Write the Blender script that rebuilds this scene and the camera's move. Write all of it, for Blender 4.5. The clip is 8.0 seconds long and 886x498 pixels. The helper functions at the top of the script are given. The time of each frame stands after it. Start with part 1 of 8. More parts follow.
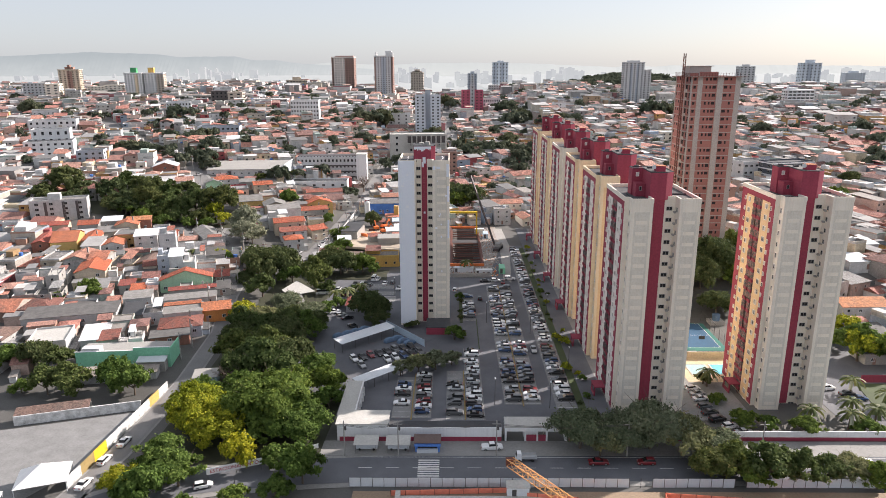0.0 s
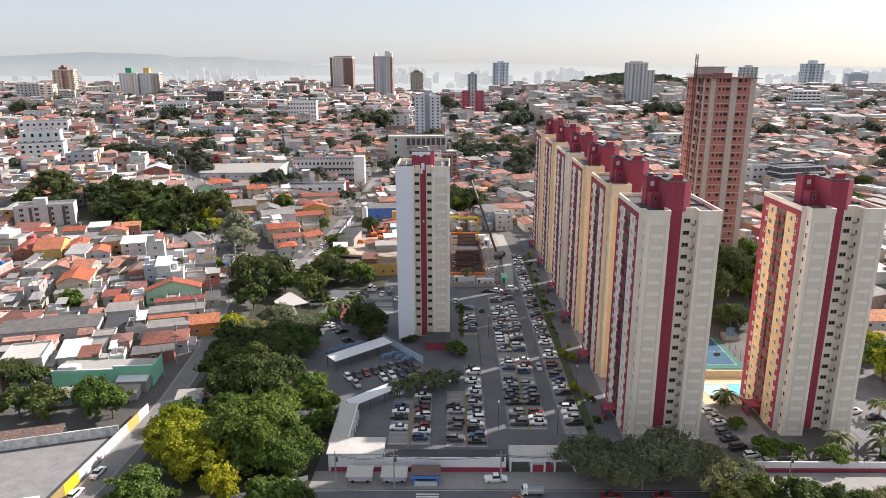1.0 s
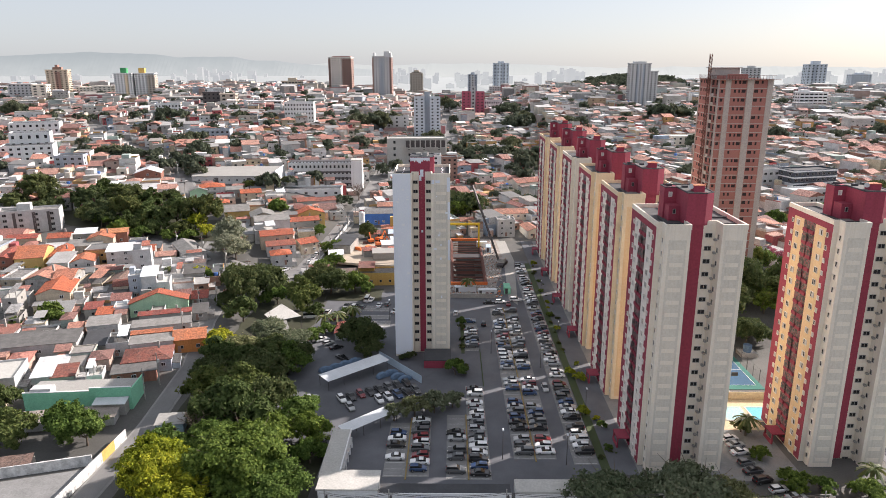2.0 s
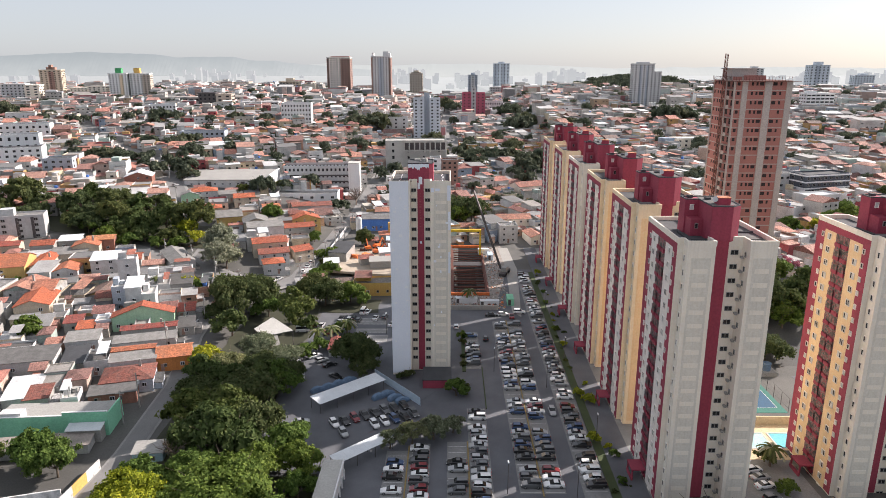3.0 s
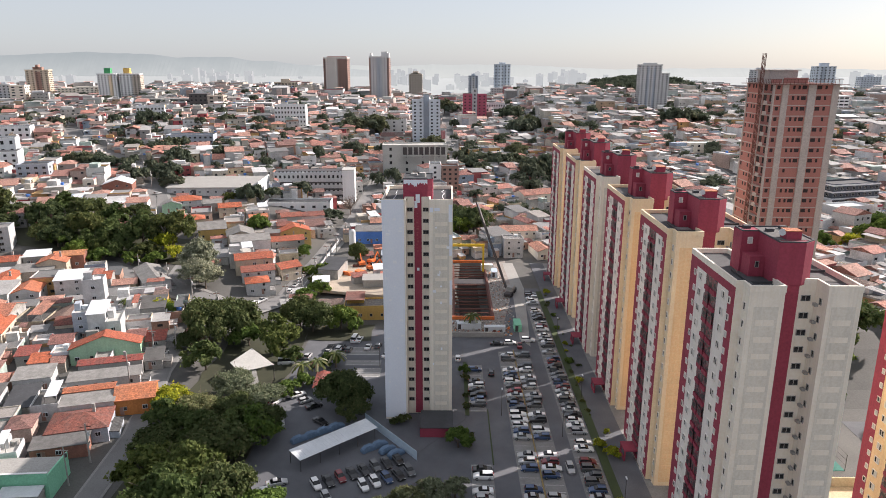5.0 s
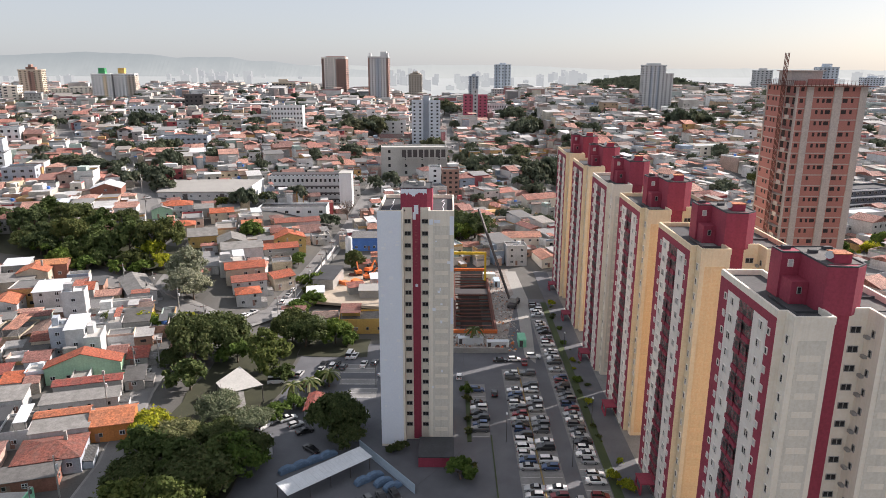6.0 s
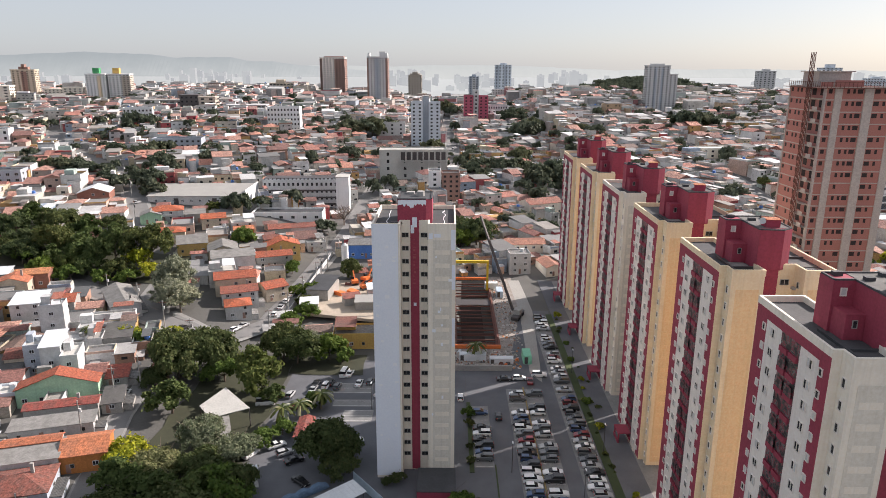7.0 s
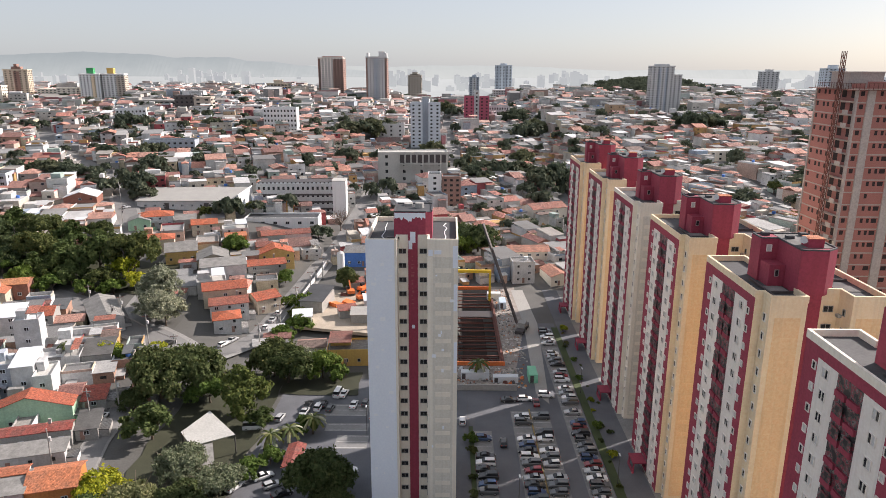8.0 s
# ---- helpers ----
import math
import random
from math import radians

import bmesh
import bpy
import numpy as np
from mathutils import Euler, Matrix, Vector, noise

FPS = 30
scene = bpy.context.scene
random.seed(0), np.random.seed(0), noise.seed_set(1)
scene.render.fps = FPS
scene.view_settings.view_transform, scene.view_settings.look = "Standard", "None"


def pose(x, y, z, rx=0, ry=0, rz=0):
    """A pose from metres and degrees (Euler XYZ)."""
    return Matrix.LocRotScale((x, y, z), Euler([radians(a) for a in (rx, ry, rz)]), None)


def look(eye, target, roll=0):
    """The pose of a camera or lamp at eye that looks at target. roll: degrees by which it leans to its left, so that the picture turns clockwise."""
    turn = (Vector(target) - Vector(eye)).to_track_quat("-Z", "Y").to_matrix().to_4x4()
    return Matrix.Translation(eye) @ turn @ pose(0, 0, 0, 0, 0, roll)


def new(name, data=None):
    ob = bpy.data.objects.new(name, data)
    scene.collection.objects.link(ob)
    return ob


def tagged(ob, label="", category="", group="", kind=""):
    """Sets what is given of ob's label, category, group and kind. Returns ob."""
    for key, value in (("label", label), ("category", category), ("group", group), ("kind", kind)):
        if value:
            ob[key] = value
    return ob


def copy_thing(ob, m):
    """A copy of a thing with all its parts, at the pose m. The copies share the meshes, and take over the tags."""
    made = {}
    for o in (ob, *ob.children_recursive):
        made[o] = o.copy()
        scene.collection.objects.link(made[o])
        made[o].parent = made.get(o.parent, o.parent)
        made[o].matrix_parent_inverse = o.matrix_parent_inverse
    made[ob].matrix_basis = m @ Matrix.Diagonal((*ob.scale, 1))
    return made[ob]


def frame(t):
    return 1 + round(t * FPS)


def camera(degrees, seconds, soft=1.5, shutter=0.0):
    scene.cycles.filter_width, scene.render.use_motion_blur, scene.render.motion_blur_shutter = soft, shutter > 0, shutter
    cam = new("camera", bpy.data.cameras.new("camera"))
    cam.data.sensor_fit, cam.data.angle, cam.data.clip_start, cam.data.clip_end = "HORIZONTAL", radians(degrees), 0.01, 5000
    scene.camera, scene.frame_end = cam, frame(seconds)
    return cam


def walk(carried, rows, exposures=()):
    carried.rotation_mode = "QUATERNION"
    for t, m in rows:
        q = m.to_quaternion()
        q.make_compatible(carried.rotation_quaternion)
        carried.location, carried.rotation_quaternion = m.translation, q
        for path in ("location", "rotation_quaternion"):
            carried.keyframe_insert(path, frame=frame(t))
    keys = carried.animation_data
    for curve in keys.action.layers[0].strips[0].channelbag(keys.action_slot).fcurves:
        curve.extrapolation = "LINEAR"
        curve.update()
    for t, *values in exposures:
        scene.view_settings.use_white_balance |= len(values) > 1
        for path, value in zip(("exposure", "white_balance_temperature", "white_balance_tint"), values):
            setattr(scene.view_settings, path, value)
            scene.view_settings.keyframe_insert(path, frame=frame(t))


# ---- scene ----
cam = camera(66.1, 8.0, soft=0.65)
# seconds, metres flown
FLOWN = [(0.0, 0.0), (0.5, 5.93), (1.0, 12.29), (1.5, 18.69), (3.0, 37.6), (3.5, 43.96), (4.0, 50.26), (4.5, 56.58),
         (6.0, 75.37), (6.5, 81.68), (7.0, 87.95), (7.5, 94.22), (8.0, 100.42)]
PATH = []
for t, d in FLOWN:
    eye = Vector((0.225 - 0.145 * t - 0.013 * t * t, -216.5 + d, 85.65 + 0.06 * t - 0.012 * t * t))
    yaw, pitch = 0.0110 - 0.00036 * t, -0.2656 + 0.00045 * t
    ahead = Vector((-math.sin(yaw) * math.cos(pitch), math.cos(yaw) * math.cos(pitch), math.sin(pitch)))
    PATH.append((t, look(eye, eye + ahead, -0.2 + 0.055 * t)))
walk(cam, PATH, ((0, 0.79), (4, 0.72), (8, 0.61)))

# ---- light ----
SUN_E, SUN_R = radians(31), radians(60)
world = bpy.data.worlds.new("sky")
scene.world = world
world.use_nodes = True
wn, wl = world.node_tree.nodes, world.node_tree.links
sky = wn.new("ShaderNodeTexSky")
sky.sky_type, sky.sun_disc = "NISHITA", False
sky.sun_elevation, sky.sun_rotation = SUN_E, SUN_R
sky.air_density, sky.dust_density, sky.ozone_density, sky.altitude = 0.75, 2.5, 1.0, 700
veil = wn.new("ShaderNodeMix")
veil.data_type = "RGBA"
veil.inputs["Factor"].default_value = 0.7
veil.inputs["B"].default_value = (4.0, 4.05, 4.28, 1)
wl.new(sky.outputs[0], veil.inputs["A"])
wl.new(veil.outputs["Result"], wn["Background"].inputs[0])
wn["Background"].inputs[1].default_value = 0.105
sun = new("sun", bpy.data.lights.new("sun", "SUN"))
sun.data.energy, sun.data.angle, sun.data.color = 5.0, radians(0.6), (1.0, 0.89, 0.83)
to_sun = Vector((math.sin(SUN_R) * math.cos(SUN_E), math.cos(SUN_R) * math.cos(SUN_E), math.sin(SUN_E)))
sun.matrix_world = look(to_sun * 300, (0, 0, 0))


# ---- materials ----
def node_mat(name, rough=0.8, metal=0.0):
    m = bpy.data.materials.new(name)
    m.use_nodes = True
    n, l = m.node_tree.nodes, m.node_tree.links
    p = n["Principled BSDF"]
    p.inputs["Roughness"].default_value, p.inputs["Metallic"].default_value = rough, metal
    return m, n, l, p


def noise_of(n, l, scale, detail=4.0, coords="Object", rough=0.6):
    tc, tx = n.new("ShaderNodeTexCoord"), n.new("ShaderNodeTexNoise")
    tx.inputs["Scale"].default_value, tx.inputs["Detail"].default_value, tx.inputs["Roughness"].default_value = scale, detail, rough
    l.new(tc.outputs[coords], tx.inputs["Vector"])
    return tx.outputs["Fac"]


def mixed(n, l, fac, a, b, kind="MIX"):
    m = n.new("ShaderNodeMix")
    m.data_type, m.blend_type = "RGBA", kind
    for socket, value in ((m.inputs["Factor"], fac), (m.inputs["A"], a), (m.inputs["B"], b)):
        if hasattr(value, "is_linked"):
            l.new(value, socket)
        else:
            socket.default_value = (*value, 1) if isinstance(value, tuple) else value
    return m.outputs["Result"]


def ramped(n, l, fac, stops, constant=False):
    r = n.new("ShaderNodeValToRGB")
    r.color_ramp.interpolation = "CONSTANT" if constant else "LINEAR"
    e = r.color_ramp.elements
    while len(e) < len(stops):
        e.new(0.5)
    for k, (pos, col) in enumerate(stops):
        e[k].position, e[k].color = pos, (*col, 1)
    l.new(fac, r.inputs["Fac"])
    return r.outputs["Color"]


def bumped(n, l, p, height, strength=0.4, dist=0.02):
    b = n.new("ShaderNodeBump")
    b.inputs["Strength"].default_value, b.inputs["Distance"].default_value = strength, dist
    l.new(height, b.inputs["Height"])
    l.new(b.outputs[0], p.inputs["Normal"])


def grade(c, k):
    return tuple(min(1.0, v * k) for v in c)


def worn(name, col, rough=0.8, big=0.15, fine=2.5, dirt=0.35, dark=0.6, metal=0.0, bump=0.3, spread=0.0, streaks=False):
    """A painted, cast or dusty surface: broad stains, fine grain, rain streaks and small relief."""
    m, n, l, p = node_mat(name, rough, metal)
    broad, grain = noise_of(n, l, big, 5), noise_of(n, l, fine, 6)
    c = mixed(n, l, ramped(n, l, broad, ((0.35, (0, 0, 0)), (0.75, (1, 1, 1)))), col, mixed(n, l, dirt, col, grade(col, dark)))
    c = mixed(n, l, 0.13, c, ramped(n, l, grain, ((0.34, (0, 0, 0)), (0.66, (1, 1, 1)))), "OVERLAY")
    if streaks:
        tc, mp, tx = n.new("ShaderNodeTexCoord"), n.new("ShaderNodeMapping"), n.new("ShaderNodeTexNoise")
        mp.inputs["Scale"].default_value = (1.6, 1.6, 0.05)
        tx.inputs["Scale"].default_value, tx.inputs["Detail"].default_value = 1.0, 5
        l.new(tc.outputs["Object"], mp.inputs["Vector"])
        l.new(mp.outputs[0], tx.inputs["Vector"])
        c = mixed(n, l, ramped(n, l, tx.outputs["Fac"], ((0.5, (0, 0, 0)), (0.8, (0.4, 0.4, 0.4)))), c, grade(col, 0.62))
    if spread:
        oi = n.new("ShaderNodeObjectInfo")
        c = mixed(n, l, 1.0, c, ramped(n, l, oi.outputs["Random"], ((0, (1 - spread,) * 3), (1, (1, 1, 1)))), "MULTIPLY")
    l.new(c, p.inputs["Base Color"])
    bumped(n, l, p, grain, bump, 0.03)
    return m


def picked(name, stops, rough=0.85, island=False, dirt=0.4, big=0.12, tiles=0.0):
    """One material of many paints: each object, or each loose piece, takes its own."""
    m, n, l, p = node_mat(name, rough)
    src = n.new("ShaderNodeNewGeometry").outputs["Random Per Island"] if island else n.new("ShaderNodeObjectInfo").outputs["Random"]
    c = ramped(n, l, src, stops, True)
    broad = noise_of(n, l, big, 6)
    c = mixed(n, l, ramped(n, l, broad, ((0.42, (0, 0, 0)), (0.75, (dirt,) * 3))), c, (0.10, 0.09, 0.08))
    grain = noise_of(n, l, 1.8, 6, rough=0.75)
    c = mixed(n, l, 0.5 if tiles else 0.22, c, ramped(n, l, grain, ((0.36, (0, 0, 0)), (0.64, (1, 1, 1)))), "OVERLAY")
    if tiles:
        tc, wv = n.new("ShaderNodeTexCoord"), n.new("ShaderNodeTexWave")
        wv.bands_direction = "X"
        wv.inputs["Scale"].default_value, wv.inputs["Distortion"].default_value = tiles, 0.6
        l.new(tc.outputs["Object"], wv.inputs["Vector"])
        c = mixed(n, l, 0.35, c, ramped(n, l, wv.outputs["Fac"], ((0.0, (0.25, 0.25, 0.25)), (1, (0.75, 0.75, 0.75)))), "OVERLAY")
        bumped(n, l, p, wv.outputs["Fac"], 0.5, 0.06)
    else:
        bumped(n, l, p, grain, 0.25, 0.03)
    l.new(c, p.inputs["Base Color"])
    return m


def leafy(name, a, b, dry):
    m, n, l, p = node_mat(name, 0.8)
    p.inputs["Specular IOR Level"].default_value = 0.15
    ri = n.new("ShaderNodeNewGeometry").outputs["Random Per Island"]
    c = ramped(n, l, ri, ((0.0, a), (0.6, b), (1.0, dry)))
    oi = n.new("ShaderNodeObjectInfo").outputs["Random"]
    c = mixed(n, l, 1.0, c, ramped(n, l, oi, ((0.0, (0.72, 0.78, 0.72)), (0.5, (1, 1, 1)), (1.0, (1.15, 1.05, 0.8)))), "MULTIPLY")
    c = mixed(n, l, ramped(n, l, noise_of(n, l, 0.35, 3), ((0.35, (0, 0, 0)), (0.7, (0.4, 0.4, 0.4)))), c, grade(a, 0.6))
    l.new(c, p.inputs["Base Color"])
    tr, mx = n.new("ShaderNodeBsdfTranslucent"), n.new("ShaderNodeMixShader")
    l.new(c, tr.inputs["Color"])
    mx.inputs[0].default_value = 0.34
    l.new(p.outputs[0], mx.inputs[1])
    l.new(tr.outputs[0], mx.inputs[2])
    l.new(mx.outputs[0], n["Material Output"].inputs["Surface"])
    return m


def glossy_paint(name, col):
    m, n, l, p = node_mat(name, 0.28)
    p.inputs["Coat Weight"].default_value = 0.6
    p.inputs["Coat Roughness"].default_value = 0.08
    c = mixed(n, l, ramped(n, l, noise_of(n, l, 1.2, 5), ((0.45, (0, 0, 0)), (0.8, (0.12, 0.12, 0.12)))), col, (0.2, 0.18, 0.15))
    l.new(c, p.inputs["Base Color"])
    return m


CREAM = worn("cream_render", (0.86, 0.79, 0.68), streaks=True)
PALE = worn("pale_panel", (0.73, 0.68, 0.59), streaks=True)
YELLOW = worn("yellow_render", (0.84, 0.69, 0.48), streaks=True)
YELLOWP = worn("yellow_panel", (0.83, 0.60, 0.35), streaks=True)
WINE = worn("wine_red_render", (0.33, 0.048, 0.082), streaks=True)
IVORY = worn("ivory_render", (0.84, 0.78, 0.72), streaks=True)
BANDY = worn("gold_band", (0.84, 0.60, 0.35), streaks=True)
ROOFPALE = worn("pale_roof_screed", (0.085, 0.086, 0.09), big=0.25, dirt=0.7, dark=0.5)
HOUSEW = worn("dull_white_render", (0.50, 0.50, 0.505), dirt=0.8, dark=0.5, big=0.35, streaks=True)
FADED = worn("faded_red_render", (0.40, 0.11, 0.12), streaks=True)
WHITE = worn("white_render", (0.80, 0.80, 0.80), streaks=True, dirt=0.25)
FRESH = worn("fresh_white_coat", (0.80, 0.83, 0.90), big=0.3, dirt=0.2, dark=0.85)
FILLER = worn("bright_filler", (0.86, 0.87, 0.90), big=0.5, dirt=0.2, dark=0.9)
ROOFDARK = worn("roof_membrane", (0.050, 0.052, 0.057), big=0.25, dirt=0.7, dark=1.7)
CONC = worn("concrete", (0.36, 0.35, 0.33))
PALECONC = worn("pale_concrete", (0.50, 0.49, 0.46), big=0.2)
ASPHALT = worn("asphalt", (0.104, 0.108, 0.120), rough=0.85, big=0.12, dirt=0.6, dark=1.7, fine=6)
STREET = worn("pale_worn_asphalt", (0.21, 0.207, 0.205), rough=0.85, big=0.12, dirt=0.7, dark=0.6, fine=6)
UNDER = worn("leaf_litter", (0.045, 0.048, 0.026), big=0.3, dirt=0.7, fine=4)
BAYS = worn("bay_paving", (0.25, 0.25, 0.248), big=0.3, dirt=0.6, dark=0.55)
PAVE = worn("pavement_slabs", (0.27, 0.265, 0.255), big=0.3)
LINEPAINT = worn("road_paint", (0.72, 0.72, 0.70), fine=5, dirt=0.6)
YLINE = worn("yellow_kerb_paint", (0.34, 0.25, 0.10), dirt=0.8)
STAINW = worn("mould_stained_white", (0.76, 0.76, 0.75), big=0.7, dirt=1.0, dark=0.4, streaks=True)
SANDY = worn("sandy_ground", (0.46, 0.39, 0.31), big=0.25, dark=0.6, dirt=0.6)
SOIL = worn("bare_soil", (0.30, 0.22, 0.15), big=0.2, dark=0.6)
GRASS = worn("grass", (0.055, 0.078, 0.026), big=0.25, dirt=0.7, fine=4)
EARTH = worn("city_ground", (0.12, 0.117, 0.110), big=0.05, dirt=0.7, dark=0.45)
METALW = worn("white_sheet_metal", (0.70, 0.73, 0.76), rough=0.45, big=0.3)
METALB = worn("pale_blue_sheet", (0.50, 0.60, 0.70), rough=0.5, big=0.4)
# Near-black brown for the excavation's floor and walls.
PITSOIL = worn("dark_pit_soil", (0.055, 0.038, 0.032), big=0.4)
STEEL = worn("dark_steel", (0.10, 0.09, 0.09), rough=0.55, metal=0.3)
RUST = worn("rusty_steel", (0.15, 0.055, 0.04), rough=0.75)
ORANGE = worn("orange_paint", (0.75, 0.19, 0.05), rough=0.55)
CRANEY = worn("yellow_paint", (0.75, 0.50, 0.03), rough=0.5)
NETTING = worn("orange_net", (0.68, 0.20, 0.13), big=0.5, dirt=0.6, dark=1.5)
BRICK = worn("hollow_brick", (0.39, 0.165, 0.14), big=0.2, fine=5, dirt=0.5, dark=0.75)
SLAB = worn("cast_slab", (0.46, 0.41, 0.38), big=0.3)
GREENP = worn("mint_paint", (0.26, 0.62, 0.42), big=0.4, dirt=0.3)
BLUEP = worn("blue_paint", (0.09, 0.22, 0.60), big=0.4, dirt=0.4)
TURQ = worn("court_paint", (0.035, 0.17, 0.14), big=0.3)
COURTB = worn("court_blue", (0.03, 0.10, 0.19), big=0.3)
SANDST = worn("pool_deck", (0.58, 0.46, 0.30), big=0.4)
POOLW = worn("pool_lining", (0.17, 0.50, 0.58), rough=0.15, big=0.6, dark=0.85)
RUBBLE = worn("rubble", (0.34, 0.30, 0.27), big=0.4, dirt=0.8, dark=0.5, bump=0.8)
BARK = worn("bark", (0.13, 0.10, 0.075), big=1.5, fine=8)
TYRE = worn("tyre_rubber", (0.025, 0.025, 0.025), fine=8)
RIM = worn("alloy_rim", (0.45, 0.45, 0.46), rough=0.35, metal=0.8)
LAMPW = worn("clear_lamp", (0.75, 0.75, 0.75), rough=0.2, fine=9)
LAMPR = worn("red_lamp", (0.45, 0.02, 0.02), rough=0.25, fine=9)
COVER = worn("car_cover_cloth", (0.13, 0.20, 0.30), rough=0.9, big=1.0)
CANVAS = worn("white_canvas", (0.80, 0.80, 0.80), big=0.6, dirt=0.2)
PALEBLUE = worn("pale_blue_render", (0.64, 0.68, 0.73), streaks=True)
BROWNROOF = worn("brown_sheet_roof", (0.15, 0.105, 0.095), big=0.5, dirt=0.6)
POOLPALE = worn("shallow_pool_lining", (0.42, 0.62, 0.64), rough=0.15, big=0.6, dark=0.85)
DARKMOD = worn("charcoal_render", (0.09, 0.10, 0.12), streaks=True)
TAN = worn("tan_render", (0.52, 0.45, 0.38), streaks=True)
GREYB = worn("grey_blue_render", (0.42, 0.46, 0.52), streaks=True)
PINKR = worn("crimson_render", (0.46, 0.10, 0.15), streaks=True)
BROWNR = worn("brown_render", (0.31, 0.19, 0.155), streaks=True)
LTGREY = worn("light_grey_render", (0.60, 0.60, 0.60), streaks=True)
OCHRE = worn("ochre_render", (0.62, 0.40, 0.12), streaks=True)
PALEGREEN = worn("pale_green_render", (0.40, 0.60, 0.42), dirt=0.5, dark=0.7, big=0.4, streaks=True)
LIMEW = worn("limewashed_render", (0.64, 0.64, 0.64), dirt=0.7, dark=0.6, big=0.4, streaks=True, spread=0.2)
CREAMW = worn("cream_house_render", (0.62, 0.53, 0.42), dirt=0.6, dark=0.65, big=0.4, streaks=True, spread=0.15)
OCHREW = worn("ochre_house_render", (0.62, 0.43, 0.16), dirt=0.6, dark=0.7, big=0.4, streaks=True)
ORANGEW = worn("orange_house_render", (0.52, 0.20, 0.055), dirt=0.5, dark=0.7, big=0.4, streaks=True)
BRICKW = worn("bare_brick_wall", (0.33, 0.15, 0.11), dirt=0.7, dark=0.6, big=0.5, streaks=True)
GREYL = worn("weathered_pale_sheet", (0.31, 0.30, 0.285), dirt=0.9, dark=0.5, big=0.5, spread=0.25)
GREYDARK = worn("sooty_sheet_roof", (0.16, 0.155, 0.15), dirt=0.9, dark=0.5, big=0.5, spread=0.35)
GLASS, _n, _l, _p = node_mat("window_glass", 0.08)
_p.inputs["Specular IOR Level"].default_value = 0.25
_l.new(ramped(_n, _l, noise_of(_n, _l, 0.7, 2), ((0.3, (0.012, 0.014, 0.017)), (0.8, (0.07, 0.07, 0.072)))), _p.inputs["Base Color"])
CARGLASS, _n, _l, _p = node_mat("car_glass", 0.05)
_l.new(ramped(_n, _l, noise_of(_n, _l, 2.0, 2), ((0.3, (0.012, 0.013, 0.015)), (0.8, (0.035, 0.037, 0.04)))), _p.inputs["Base Color"])
# Balcony clutter, with the shade of the recess put into its colours.
SHADED_CLUTTER, _n, _l, _p = node_mat("shaded_balcony_clutter", 0.5)
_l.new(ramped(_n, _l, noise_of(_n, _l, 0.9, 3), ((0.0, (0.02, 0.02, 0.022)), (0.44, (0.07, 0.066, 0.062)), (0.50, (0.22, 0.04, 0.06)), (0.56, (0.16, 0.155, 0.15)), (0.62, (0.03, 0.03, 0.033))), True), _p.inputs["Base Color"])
TERRA_STOPS = ((0.0, (0.46, 0.105, 0.045)), (0.2, (0.31, 0.075, 0.045)), (0.36, (0.58, 0.16, 0.06)), (0.50, (0.24, 0.075, 0.05)),
               (0.62, (0.38, 0.12, 0.07)), (0.78, (0.50, 0.18, 0.095)), (0.9, (0.20, 0.11, 0.08)))
GREY_STOPS = ((0.0, (0.25, 0.25, 0.25)), (0.2, (0.36, 0.355, 0.35)), (0.38, (0.17, 0.17, 0.17)), (0.55, (0.50, 0.50, 0.50)),
              (0.68, (0.29, 0.27, 0.25)), (0.82, (0.10, 0.105, 0.11)), (0.9, (0.68, 0.69, 0.70)))
WALL_STOPS = ((0.0, (0.64, 0.63, 0.61)), (0.22, (0.74, 0.74, 0.74)), (0.42, (0.55, 0.51, 0.45)), (0.54, (0.34, 0.33, 0.32)), (0.64, (0.60, 0.53, 0.40)),
              (0.70, (0.42, 0.27, 0.21)), (0.77, (0.58, 0.44, 0.38)), (0.83, (0.42, 0.50, 0.46)), (0.88, (0.36, 0.43, 0.52)), (0.92, (0.56, 0.36, 0.17)), (0.965, (0.45, 0.12, 0.13)))


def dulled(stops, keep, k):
    """The same paints, mixed towards grey (keep) and scaled (k)."""
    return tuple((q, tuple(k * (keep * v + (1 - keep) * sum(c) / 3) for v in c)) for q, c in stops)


TERRA = picked("terracotta_tiles", dulled(TERRA_STOPS, 0.72, 0.95), tiles=2.2, dirt=0.65, big=0.35)
TILE_O = picked("bright_orange_tiles", ((0.0, (0.41, 0.105, 0.046)), (0.35, (0.34, 0.088, 0.045)), (0.65, (0.42, 0.14, 0.07)), (0.85, (0.28, 0.09, 0.06))), tiles=2.2, dirt=0.4, big=0.5)
TILE_R = picked("dark_red_tiles", ((0.0, (0.26, 0.065, 0.05)), (0.4, (0.33, 0.075, 0.05)), (0.7, (0.22, 0.075, 0.055))), tiles=2.2, dirt=0.6, big=0.6)
TILE_L = picked("pale_orange_tiles", ((0.0, (0.52, 0.22, 0.10)), (0.5, (0.48, 0.17, 0.08))), tiles=2.2, dirt=0.5, big=0.5)
GREYROOF = picked("fibre_cement_roof", dulled(GREY_STOPS, 1.0, 0.66), tiles=1.2, dirt=0.65, big=0.35)
WALLS = picked("house_render", tuple((q, grade(c, 0.66)) for q, c in WALL_STOPS), dirt=0.7, big=0.3)
# Far roof tiles: some distance haze goes into the colour, towards grey.
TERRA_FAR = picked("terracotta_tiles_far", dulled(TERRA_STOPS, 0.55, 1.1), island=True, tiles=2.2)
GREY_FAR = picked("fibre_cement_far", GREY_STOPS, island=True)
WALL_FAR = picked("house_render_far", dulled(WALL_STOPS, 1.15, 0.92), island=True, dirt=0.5)
